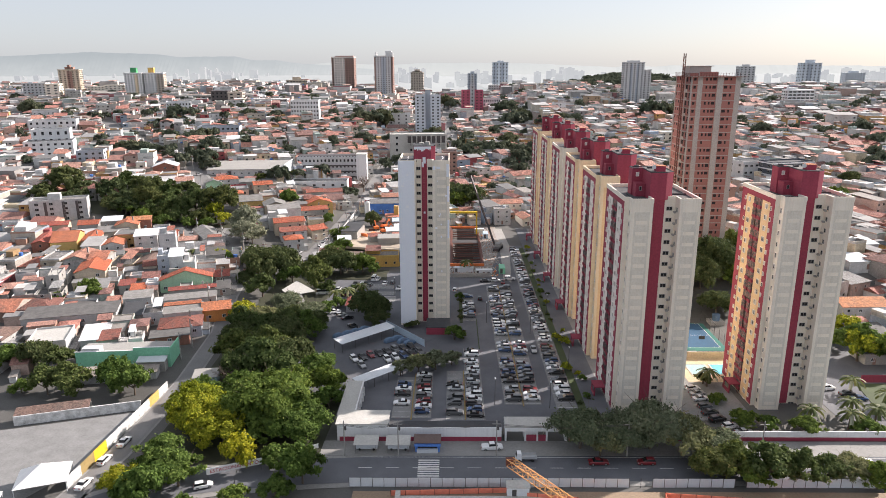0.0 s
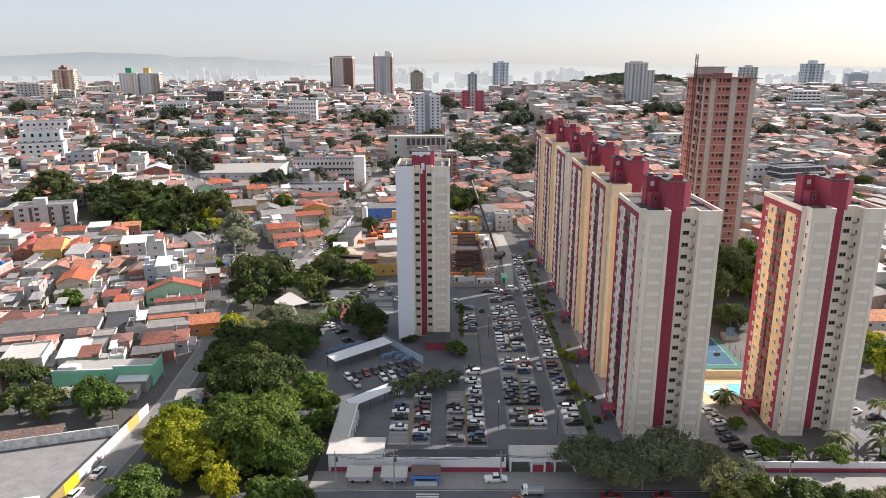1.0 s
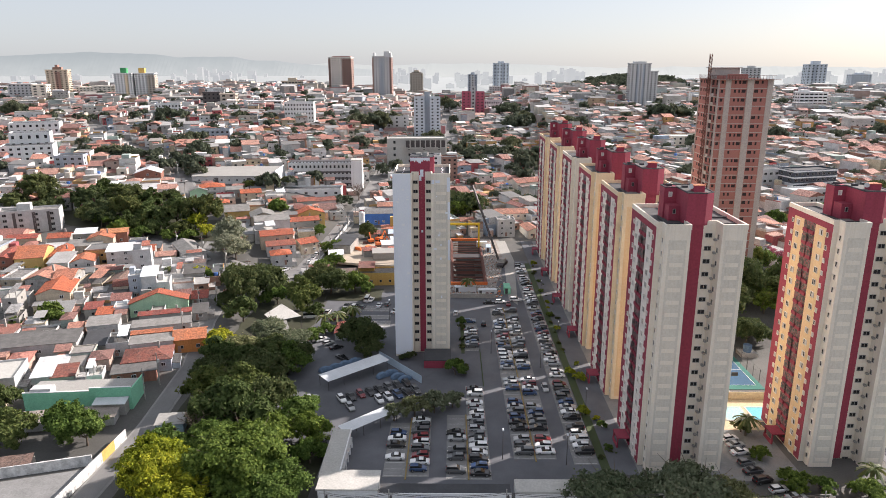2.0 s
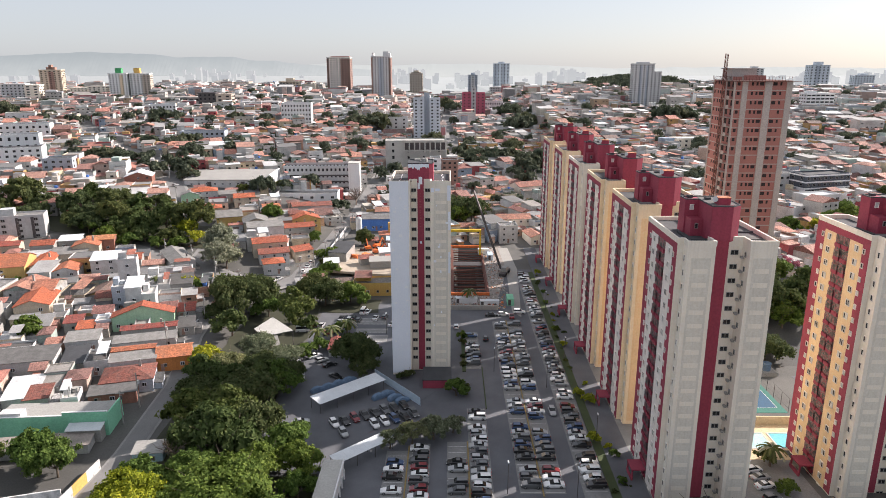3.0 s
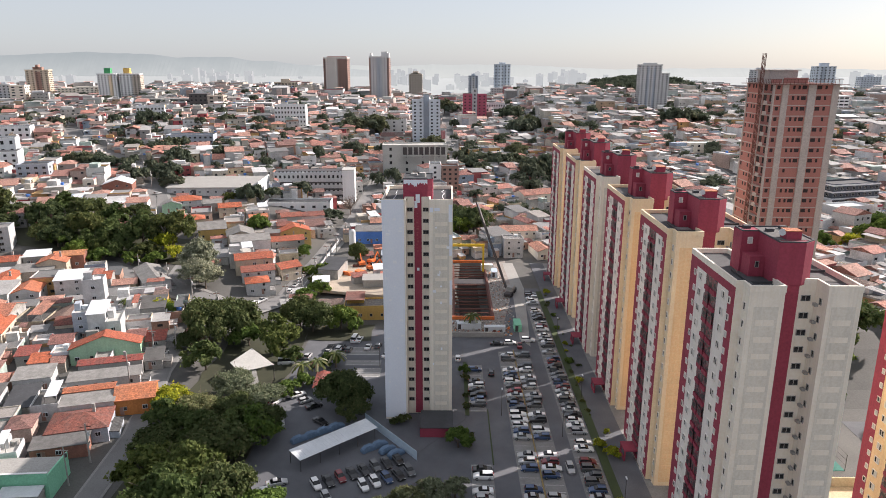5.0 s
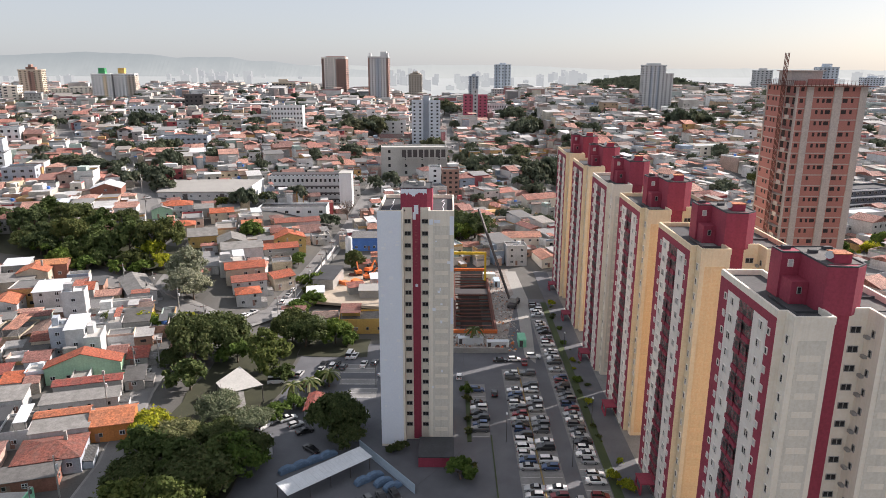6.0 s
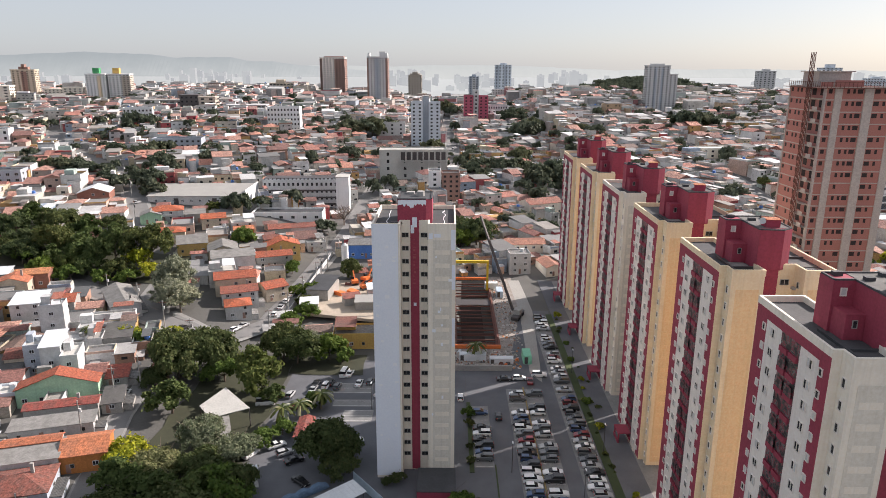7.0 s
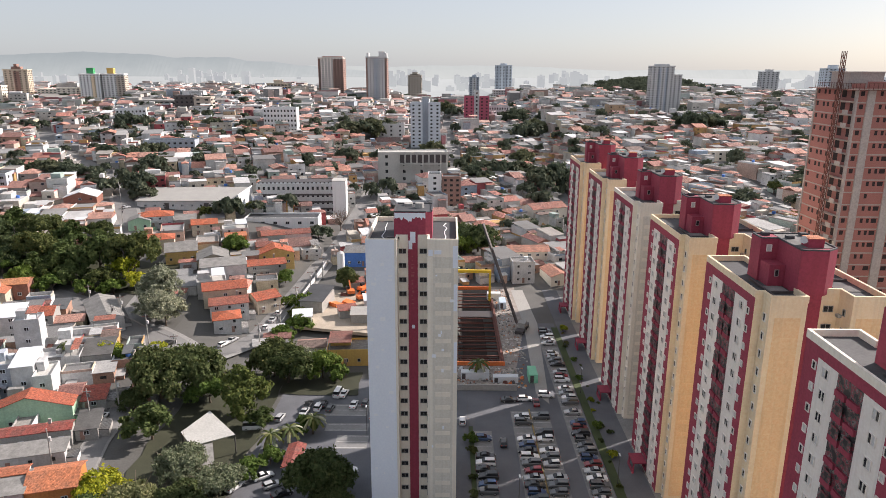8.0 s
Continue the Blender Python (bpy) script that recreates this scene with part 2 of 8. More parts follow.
# Beyond y 440: paler, greyer tiles and walls, distance haze mixed in.
TERRA_HAZED = picked("hazed_tiles_far", dulled(TERRA_STOPS, 0.42, 1.35), island=True, tiles=2.2)
WALL_HAZED = picked("hazed_render_far", dulled(WALL_STOPS, 0.65, 0.95), island=True, dirt=0.5)
LEAF = leafy("green_leaves", (0.077, 0.126, 0.031), (0.151, 0.225, 0.052), (0.217, 0.287, 0.074))
LEAFDARK = leafy("dark_leaves", (0.067, 0.092, 0.036), (0.114, 0.142, 0.054), (0.184, 0.191, 0.083))
LEAFY = leafy("yellow_green_leaves", (0.160, 0.196, 0.023), (0.393, 0.421, 0.037), (0.580, 0.542, 0.056))
LEAFG = leafy("grey_green_leaves", (0.181, 0.201, 0.129), (0.349, 0.362, 0.259), (0.569, 0.569, 0.440))
LEAFS = leafy("dusty_street_leaves", (0.135, 0.164, 0.100), (0.220, 0.252, 0.152), (0.323, 0.332, 0.225))
LEAFO = leafy("olive_leaves", (0.067, 0.098, 0.035), (0.126, 0.168, 0.056), (0.201, 0.232, 0.092))
# Far foliage: paler, greyer greens with distance haze mixed into them.
LEAFFAR = leafy("hazed_green_leaves", (0.087, 0.106, 0.076), (0.129, 0.152, 0.106), (0.180, 0.197, 0.135))
LEAFDEEP = leafy("shady_deep_leaves", (0.063, 0.088, 0.042), (0.104, 0.134, 0.059), (0.169, 0.189, 0.078))
LEAFP = leafy("pink_blossom", (0.35, 0.10, 0.16), (0.5, 0.16, 0.25), (0.55, 0.25, 0.3))
TWIG = worn("bare_twigs", (0.22, 0.17, 0.14), big=1.0)


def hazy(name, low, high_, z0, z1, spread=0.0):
    """A far backdrop with haze put into its glow colour: paler towards its foot."""
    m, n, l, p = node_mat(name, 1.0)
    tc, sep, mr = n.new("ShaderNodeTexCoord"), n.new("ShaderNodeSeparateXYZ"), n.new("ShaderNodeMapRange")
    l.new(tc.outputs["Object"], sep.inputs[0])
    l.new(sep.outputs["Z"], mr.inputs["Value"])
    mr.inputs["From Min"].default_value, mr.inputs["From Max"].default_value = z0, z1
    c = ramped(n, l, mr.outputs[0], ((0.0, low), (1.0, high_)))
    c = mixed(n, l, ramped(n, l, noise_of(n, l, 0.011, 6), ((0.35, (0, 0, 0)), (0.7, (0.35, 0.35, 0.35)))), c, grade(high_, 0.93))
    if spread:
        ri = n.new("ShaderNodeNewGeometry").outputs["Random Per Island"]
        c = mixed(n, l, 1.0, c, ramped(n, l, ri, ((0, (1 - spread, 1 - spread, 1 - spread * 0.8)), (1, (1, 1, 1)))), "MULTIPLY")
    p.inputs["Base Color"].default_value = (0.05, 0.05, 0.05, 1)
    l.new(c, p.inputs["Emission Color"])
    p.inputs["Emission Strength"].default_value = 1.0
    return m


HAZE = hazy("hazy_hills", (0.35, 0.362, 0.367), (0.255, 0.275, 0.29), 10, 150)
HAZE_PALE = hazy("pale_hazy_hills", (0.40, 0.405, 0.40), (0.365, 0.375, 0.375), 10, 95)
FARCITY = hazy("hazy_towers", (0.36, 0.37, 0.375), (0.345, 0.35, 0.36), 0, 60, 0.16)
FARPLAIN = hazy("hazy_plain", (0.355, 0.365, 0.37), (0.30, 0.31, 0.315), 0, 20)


# ---- mesh building ----
class Shape:
    """Collects corners and faces of one mesh."""

    def __init__(self):
        self.v, self.f, self.m = [], [], []

    def face(self, pts, m=0):
        k = len(self.v)
        self.v += [tuple(p) for p in pts]
        self.f.append(tuple(range(k, k + len(pts))))
        self.m.append(m)

    def solid(self, bottom, top, m=0, cap=None):
        """A closed solid between two rings of equal length (counter-clockwise from above)."""
        k, n = len(self.v), len(bottom)
        self.v += [tuple(p) for p in bottom] + [tuple(p) for p in top]
        for i in range(n):
            j = (i + 1) % n
            self.f.append((k + i, k + j, k + n + j, k + n + i))
            self.m.append(m)
        self.f += [tuple(k + i for i in reversed(range(n))), tuple(k + n + i for i in range(n))]
        self.m += [m, m if cap is None else cap]
        return self

    def prism(self, poly, z0, z1, m=0, cap=None):
        return self.solid([(x, y, z0) for x, y in poly], [(x, y, z1) for x, y in poly], m, cap)

    def box(self, x0, y0, z0, x1, y1, z1, m=0, cap=None):
        return self.prism(((x0, y0), (x1, y0), (x1, y1), (x0, y1)), z0, z1, m, cap)

    def bar(self, a, b, w, m=0):
        """A square bar from a to b."""
        a, b = Vector(a), Vector(b)
        d = (b - a).normalized()
        s = d.cross(Vector((0, 0, 1)) if abs(d.z) < 0.95 else Vector((1, 0, 0))).normalized() * (w / 2)
        u = s.cross(d).normalized() * (w / 2)
        ring = (-s - u, s - u, s + u, -s + u)
        return self.solid([a + r for r in ring], [b + r for r in ring], m)

    def tube(self, a, b, ra, rb, n=8, m=0):
        a, b = Vector(a), Vector(b)
        d = (b - a).normalized()
        s = d.cross(Vector((0, 0, 1)) if abs(d.z) < 0.95 else Vector((1, 0, 0))).normalized()
        u = s.cross(d).normalized()
        turn = [(math.cos(2 * math.pi * i / n), math.sin(2 * math.pi * i / n)) for i in range(n)]
        return self.solid([a + (s * p - u * q) * ra for p, q in turn], [b + (s * p - u * q) * rb for p, q in turn], m)

    def mesh(self, name, *mats):
        me = bpy.data.meshes.new(name)
        me.from_pydata(self.v, [], self.f)
        for mt in mats:
            me.materials.append(mt)
        me.polygons.foreach_set("material_index", self.m)
        me.update()
        return me


def part(name, shape, mats, parent, label="", m=None):
    """One mesh object under a thing or a part; shape may be a Shape or shared mesh data."""
    mats = mats if isinstance(mats, (tuple, list)) else (mats,)
    ob = new(name, shape.mesh(name, *mats) if isinstance(shape, Shape) else shape)
    ob.parent = parent
    if m is not None:
        ob.matrix_basis = m
    return tagged(ob, label)


def thing(name, label, category, m=None, group="", kind=""):
    ob = new(name)
    if m is not None:
        ob.matrix_basis = m
    return tagged(ob, label, category, group, kind)


def solo(name, shape, mats, label, category, m=None, group="", kind=""):
    mats = mats if isinstance(mats, (tuple, list)) else (mats,)
    ob = new(name, shape.mesh(name, *mats) if isinstance(shape, Shape) else shape)
    if m is not None:
        ob.matrix_basis = m
    return tagged(ob, label, category, group, kind)


def at(x, y, z=0.0, turn=0.0):
    return pose(x, y, z, 0, 0, turn)


def ease(v):
    v = min(max(v, 0.0), 1.0)
    return v * v * (3 - 2 * v)


def high(x, y):
    """The height of the ground."""
    y_eff = y - 75 * ease((x + 30) / 22) * ease((64 - x) / 22) * ease((260 - y) / 110)
    a = float(np.interp(y_eff, (70, 180, 350, 600, 740, 900, 1300, 2500, 4800), (0, 6, 18, 35, 38, 33, 20, 4, 0)))
    up = float(np.interp(y, (-50, 0, 30, 70, 110, 210), (0, 0.33, 0.46, 0.66, 0.68, 1)))
    l = 9 * ease((-x - 50) / 45) * up + 6 * ease((-x - 100) / 100) * ease((y - 40) / 150)
    r = 11 * ease((x - 68) / 24) * ease((y - 2) / 38)
    return a + l + r + 17 * math.exp(-((x - 292) / 95) ** 2 - ((y - 940) / 130) ** 2)


# ---- the ground and what lies on it ----
def ground_sheet():
    xs = np.concatenate([np.arange(-3200, -500, 90.0), np.arange(-500, 500, 7.0), np.arange(500, 3201, 90.0)])
    ys = np.concatenate([np.arange(-420, -120, 60.0), np.arange(-120, 620, 7.0), np.arange(620, 1400, 26.0), np.arange(1400, 4900, 140.0)])
    s = Shape()
    s.v = [(x, y, high(x, y) - (9 if 0 < x < 15 and 72 < y < 138 else 0)) for y in ys for x in xs]
    w = len(xs)
    s.f = [(j * w + i, j * w + i + 1, (j + 1) * w + i + 1, (j + 1) * w + i) for j in range(len(ys) - 1) for i in range(w - 1)]
    # Beyond y 1380 the sheet takes the glowing haze colour.
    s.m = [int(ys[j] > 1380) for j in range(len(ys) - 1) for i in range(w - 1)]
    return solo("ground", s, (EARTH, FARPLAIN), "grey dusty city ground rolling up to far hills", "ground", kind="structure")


ground_sheet()


def strip(name, line, width, lift, mat, label, category, thick=0.0):
    """A road or path that follows the ground along a line of corners."""
    pts = []
    for (ax, ay), (bx, by) in zip(line, line[1:]):
        n = max(1, int(math.hypot(bx - ax, by - ay) / 6))
        pts += [(ax + (bx - ax) * k / n, ay + (by - ay) * k / n) for k in range(n)]
    pts.append(line[-1])
    s = Shape()
    rows = []
    for k, (x, y) in enumerate(pts):
        (ax, ay), (bx, by) = pts[max(0, k - 1)], pts[min(len(pts) - 1, k + 1)]
        d = math.hypot(bx - ax, by - ay)
        nx, ny = -(by - ay) / d, (bx - ax) / d
        z = high(x, y) + lift
        rows.append([(x + nx * o * width, y + ny * o * width, high(x + nx * o * width, y + ny * o * width) * 0.5 + (z - lift) * 0.5 + lift) for o in (0.5, 0.0, -0.5)])
    for r, q in zip(rows, rows[1:]):
        for i in (0, 1):
            s.face((r[i], r[i + 1], q[i + 1], q[i]))
    return solo(name, s, mat, label, category, kind="structure")


ROADS = (
    (((-46, -88.5), (-28, -86.3), (-10, -85), (160, -85)), 9.5),
    (((-81, -118), (-75.4, -80), (-73.8, -42), (-75, -10), (-81, 20), (-83, 45), (-75, 66)), 4.6),
    (((-140, 106), (-120, 97), (-98, 80), (-75, 66), (-64, 84), (-57, 150), (-48, 250), (-44, 300)), 9.5),
    (((-98, 80), (-104, 96), (-108, 130), (-112, 165)), 7.0),
    (((-135, 165), (-150, 190), (-180, 247), (-225, 295), (-270, 340), (-330, 440)), 9.0),
    (((2, 330), (1, 430), (-3, 520), (-6, 640)), 8.0),
    (((60, 150), (56, 200), (64, 260), (60, 330)), 8.0),
    (((-46, -88.5), (-60, -92), (-78, -104)), 9.0),
    (((-260, 250), (-180, 262), (-110, 262), (-48, 262), (20, 268), (90, 262), (190, 250)), 7.0),
    (((-300, 390), (-180, 396), (-60, 385), (0, 395), (120, 390), (260, 400)), 7.0),
    (((100, 110), (170, 118), (250, 130), (360, 140)), 8.0),
    (((150, 118), (160, 200), (166, 290), (172, 390)), 7.5),
)
for line, width in ROADS:
    strip("road", line, width, 0.16, ASPHALT if line[0] == (-46, -88.5) else STREET, "worn grey asphalt street between rows of houses", "road")
    strip("pavement", line, width + (3.2 if width > 5 else 1.2), 0.10, PAVE, "narrow concrete pavement along a street", "pavement")



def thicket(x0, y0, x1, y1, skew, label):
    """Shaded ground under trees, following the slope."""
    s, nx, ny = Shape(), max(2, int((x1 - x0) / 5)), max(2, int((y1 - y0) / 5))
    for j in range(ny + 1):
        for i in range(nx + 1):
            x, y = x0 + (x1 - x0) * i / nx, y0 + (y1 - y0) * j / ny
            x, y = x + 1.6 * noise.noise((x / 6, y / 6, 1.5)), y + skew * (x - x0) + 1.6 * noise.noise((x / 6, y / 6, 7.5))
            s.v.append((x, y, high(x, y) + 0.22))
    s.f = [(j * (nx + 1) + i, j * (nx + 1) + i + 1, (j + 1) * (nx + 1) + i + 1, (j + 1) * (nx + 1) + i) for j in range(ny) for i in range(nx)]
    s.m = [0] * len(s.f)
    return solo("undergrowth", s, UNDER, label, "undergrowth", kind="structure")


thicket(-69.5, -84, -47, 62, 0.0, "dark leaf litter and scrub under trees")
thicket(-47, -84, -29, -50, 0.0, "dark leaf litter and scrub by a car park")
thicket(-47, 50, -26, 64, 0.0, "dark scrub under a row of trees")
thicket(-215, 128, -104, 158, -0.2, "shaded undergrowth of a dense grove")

lot = Shape()
lot.prism(((-21, -69), (34.5, -69), (34.5, 104), (20, 104), (16.5, 55), (3.5, 55), (3.5, 0), (-21, -34)), -0.3, 0.03)
solo("parking_lot", lot, ASPHALT, "dark asphalt car park lanes beside the apartment towers", "parking lot", kind="structure")
yard = Shape()
yard.prism(((-46, -50), (-21, -69), (-21, -33.9), (3.4, 0.1), (3.4, 60), (-46, 60)), -0.3, 0.028)
solo("parking_yard", yard, ASPHALT, "stained dark paving of the rear car park", "parking lot", kind="structure")
for x0, y0, x1, y1 in ((4.2, -64, 9.0, -20), (4.6, 4, 9.0, 32), (-0.8, -64, 3.8, -36), (-9.4, -63, -4.6, -37), (-14.6, -63, -9.8, -40), (14.4, -56, 19.0, 42), (19.5, -56, 24.0, 42), (27.6, -58, 33.0, 98), (-33, 38.8, -22, 44.8), (-31.5, 31.4, -21, 35.2), (-28, 23.6, -20.4, 29.5)):
    s = Shape()
    s.box(x0, y0, 0.0, x1, y1, 0.045)
    solo("parking_bays", s, BAYS, "pale paved parking bays with faded lines", "parking bays", kind="structure")
    s = Shape()
    y = y0 + 0.4
    while y < y1:
        s.box(x0 + 0.3, y, 0.045, x1 - 0.3, y + 0.10, 0.05)
        y += 2.55
    solo("bay_lines", s, LINEPAINT, "faded white bay lines painted on paving", "road marking", kind="structure")
for x, y0, y1 in ((19.24, -57, 43), (4.0, -64, -36), (-9.6, -64, -38)):
    s = Shape()
    s.box(x - 0.16, y0, 0, x + 0.16, y1, 0.17)
    solo("kerb", s, YLINE, "weathered yellow kerb between parking rows", "kerb", kind="structure")
for x0, y0, x1, y1, lab in ((33.2, -60, 35.2, 100, "green verge strip along the towers"), (3.5, 2, 4.5, 34, "grass strip beside the white tower"), (9.1, -20, 9.4, 5, "narrow grass edge")):
    s = Shape()
    s.box(x0, y0, 0, x1, y1, 0.16)
    solo("verge", s, GRASS, lab, "grass verge", kind="structure")
s = Shape()
s.box(35.2, -62, 0, 41.0, 140, 0.12)
solo("tower_pavement", s, ASPHALT, "grey paved walk at the foot of the towers", "pavement", kind="structure")
s = Shape()
s.box(41.0, -64, -0.2, 76, 150, 0.06)
solo("tower_court", s, BAYS, "shaded paved ground between the towers", "pavement", kind="structure")
s = Shape()
s.prism(((24.2, 104), (29.0, 104), (27.6, 140), (23.0, 140)), 0, 0.05)
s.prism(((22.2, 52), (25.0, 46), (29, 104), (24.2, 104)), 0, 0.052)
solo("concrete_lane", s, CONC, "pale freshly cast concrete lane", "road", kind="structure")
s = Shape()
for k in range(9):
    s.box(-6.9, -89.2 + k * 0.86, 0.165, -2.2, -88.75 + k * 0.86, 0.18)
solo("crosswalk", s, LINEPAINT, "white striped pedestrian crossing on asphalt", "crosswalk", kind="structure")
s = Shape()
for x in np.arange(-20, 100, 6.0):
    s.box(x, -85.08, 0.165, x + 3.0, -84.95, 0.178)
s.box(-20, -80.9, 0.165, 120, -80.78, 0.176)
solo("lane_line", s, LINEPAINT, "worn white lane lines on the street", "road marking", kind="structure")
s = Shape()
s.box(-40, -80.2, 0, 120, -73.9, 0.145)
solo("forecourt", s, PAVE, "grey pavement in front of the car park wall", "pavement", kind="structure")


# ---- apartment towers ----
FLOORS, RISE = 20, 2.75
TW, TD, TH = 17.0, 18.5, 55.2
def framed(w, h, frame, panes, mats, depth=0.09, fills=None):
    """A window in one piece: a frame with set-back panes, centred, facing -y."""
    xs = [-w / 2]
    for k in range(panes):
        xs += [-w / 2 + frame + k * (w - frame) / panes, -w / 2 + (k + 1) * (w - frame) / panes]
    xs.append(w / 2)
    zs = (-h / 2, -h / 2 + frame, h / 2 - frame, h / 2)
    s, n = Shape(), len(xs)
    s.v = [(x, -0.14, z) for z in zs for x in xs]
    hole = lambda i, j: j == 1 and i % 2 == 1
    for j in range(3):
        for i in range(n - 1):
            q = (j * n + i, j * n + i + 1, (j + 1) * n + i + 1, (j + 1) * n + i)
            if hole(i, j):
                k = len(s.v)
                s.v += [(s.v[c][0], -0.14 + depth, s.v[c][2]) for c in q]
                for e in range(4):
                    s.f.append((q[e], q[(e + 1) % 4], k + (e + 1) % 4, k + e))
                    s.m.append(0)
                s.f.append((k, k + 1, k + 2, k + 3))
                s.m.append(fills[i // 2] if fills else 1)
            else:
                s.f.append(q)
                s.m.append(0)
    k = len(s.v)
    rim = (0, n - 1, 4 * n - 1, 3 * n)
    s.v += [(s.v[c][0], 0.05, s.v[c][2]) for c in rim]
    for e in range(4):
        s.f.append((rim[(e + 1) % 4], rim[e], k + e, k + (e + 1) % 4))
        s.m.append(0)
    return s.mesh("window", *mats)


def tray(w, d, h, t=0.1):
    """An open-topped balcony box in one piece."""
    s = Shape()
    o = ((-w / 2, -d), (w / 2, -d), (w / 2, 0), (-w / 2, 0))
    i = ((-w / 2 + t, -d + t), (w / 2 - t, -d + t), (w / 2 - t, -0.01), (-w / 2 + t, -0.01))
    rings = [[(x, y, 0) for x, y in o], [(x, y, h) for x, y in o], [(x, y, h) for x, y in i], [(x, y, t) for x, y in i]]
    s.v = [p for r in rings for p in r]
    s.f = [(3, 2, 1, 0), (12, 13, 14, 15)] + [(r * 4 + k, r * 4 + (k + 1) % 4, r * 4 + 4 + (k + 1) % 4, r * 4 + 4 + k) for r in range(3) for k in range(4)]
    s.m = [0] * len(s.f)
    return s


def roof_shape(kind, w, d, h, over=0.35):
    """Roof on a w x d house centred on the origin, eaves at h."""
    s = Shape()
    x, y = w / 2 + over, d / 2 + over
    if kind == "gable_x":
        r = d * 0.18
        s.solid([(-x, -y, h), (x, -y, h), (x, 0, h + r), (-x, 0, h + r)], [(-x, -y, h + 0.16), (x, -y, h + 0.16), (x, 0, h + r + 0.16), (-x, 0, h + r + 0.16)])
        s.solid([(-x, 0, h + r), (x, 0, h + r), (x, y, h), (-x, y, h)], [(-x, 0, h + r + 0.16), (x, 0, h + r + 0.16), (x, y, h + 0.16), (-x, y, h + 0.16)])
        s.solid([(-x + over, -y + over, h - 0.1), (x - over, -y + over, h - 0.1), (x - over, y - over, h - 0.1), (-x + over, y - over, h - 0.1)], [(-x + over, -0.1, h + r - 0.1), (x - over, -0.1, h + r - 0.1), (x - over, 0.1, h + r - 0.1), (-x + over, 0.1, h + r - 0.1)], 1)
    elif kind == "gable_y":
        r = w * 0.18
        s.solid([(-x, -y, h), (0, -y, h + r), (0, y, h + r), (-x, y, h)], [(-x, -y, h + 0.16), (0, -y, h + r + 0.16), (0, y, h + r + 0.16), (-x, y, h + 0.16)])
        s.solid([(0, -y, h + r), (x, -y, h), (x, y, h), (0, y, h + r)], [(0, -y, h + r + 0.16), (x, -y, h + 0.16), (x, y, h + 0.16), (0, y, h + r + 0.16)])
        s.solid([(-x + over, -y + over, h - 0.1), (x - over, -y + over, h - 0.1), (x - over, y - over, h - 0.1), (-x + over, y - over, h - 0.1)], [(-0.1, -y + over, h + r - 0.1), (0.1, -y + over, h + r - 0.1), (0.1, y - over, h + r - 0.1), (-0.1, y - over, h + r - 0.1)], 1)
    elif kind == "hip":
        r, k = min(w, d) * 0.19, max(0.3, (max(w, d) - min(w, d)) / 2)
        kx, ky = (k, 0.15) if w > d else (0.15, k)
        s.solid([(-x, -y, h), (x, -y, h), (x, y, h), (-x, y, h)], [(-x, -y, h + 0.14), (x, -y, h + 0.14), (x, y, h + 0.14), (-x, y, h + 0.14)])
        s.solid([(-x, -y, h + 0.14), (x, -y, h + 0.14), (x, y, h + 0.14), (-x, y, h + 0.14)], [(-kx, -ky, h + r), (kx, -ky, h + r), (kx, ky, h + r), (-kx, ky, h + r)])
    elif kind == "shed":
        r = d * 0.10
        s.solid([(-x, -y, h), (x, -y, h), (x, y, h + r), (-x, y, h + r)], [(-x, -y, h + 0.12), (x, -y, h + 0.12), (x, y, h + r + 0.12), (-x, y, h + r + 0.12)])
    else:
        s.box(-w / 2 + 0.2, -d / 2 + 0.2, h - 0.15, w / 2 - 0.2, d / 2 - 0.2, h - 0.02)
    return s


DARK_MESH = framed(1.4, 0.95, 0.06, 2, (CONC, GLASS))
SMALL_MESH = framed(0.6, 1.0, 0.06, 1, (CONC, GLASS))
BALC_MESH = tray(1.95, 0.3, 0.72, 0.08).mesh("balcony", WINE)
SCREEN_MESH = Shape().box(-0.95, -0.27, 0.72, 0.95, -0.24, 2.1).mesh("screen", SHADED_CLUTTER)
BAND_MESHES = {}


def tower_outline(inset=0.0):
    i = inset
    return ((i, i), (5.7 - i, i), (5.7 - i, 3.2 + i), (11.3 + i, 3.2 + i), (11.3 + i, i), (TW - i, i), (TW - i, TD - i), (11.3 + i, TD - i), (11.3 + i, TD - 3.2 - i), (5.7 - i, TD - 3.2 - i), (5.7 - i, TD - i), (i, TD - i))


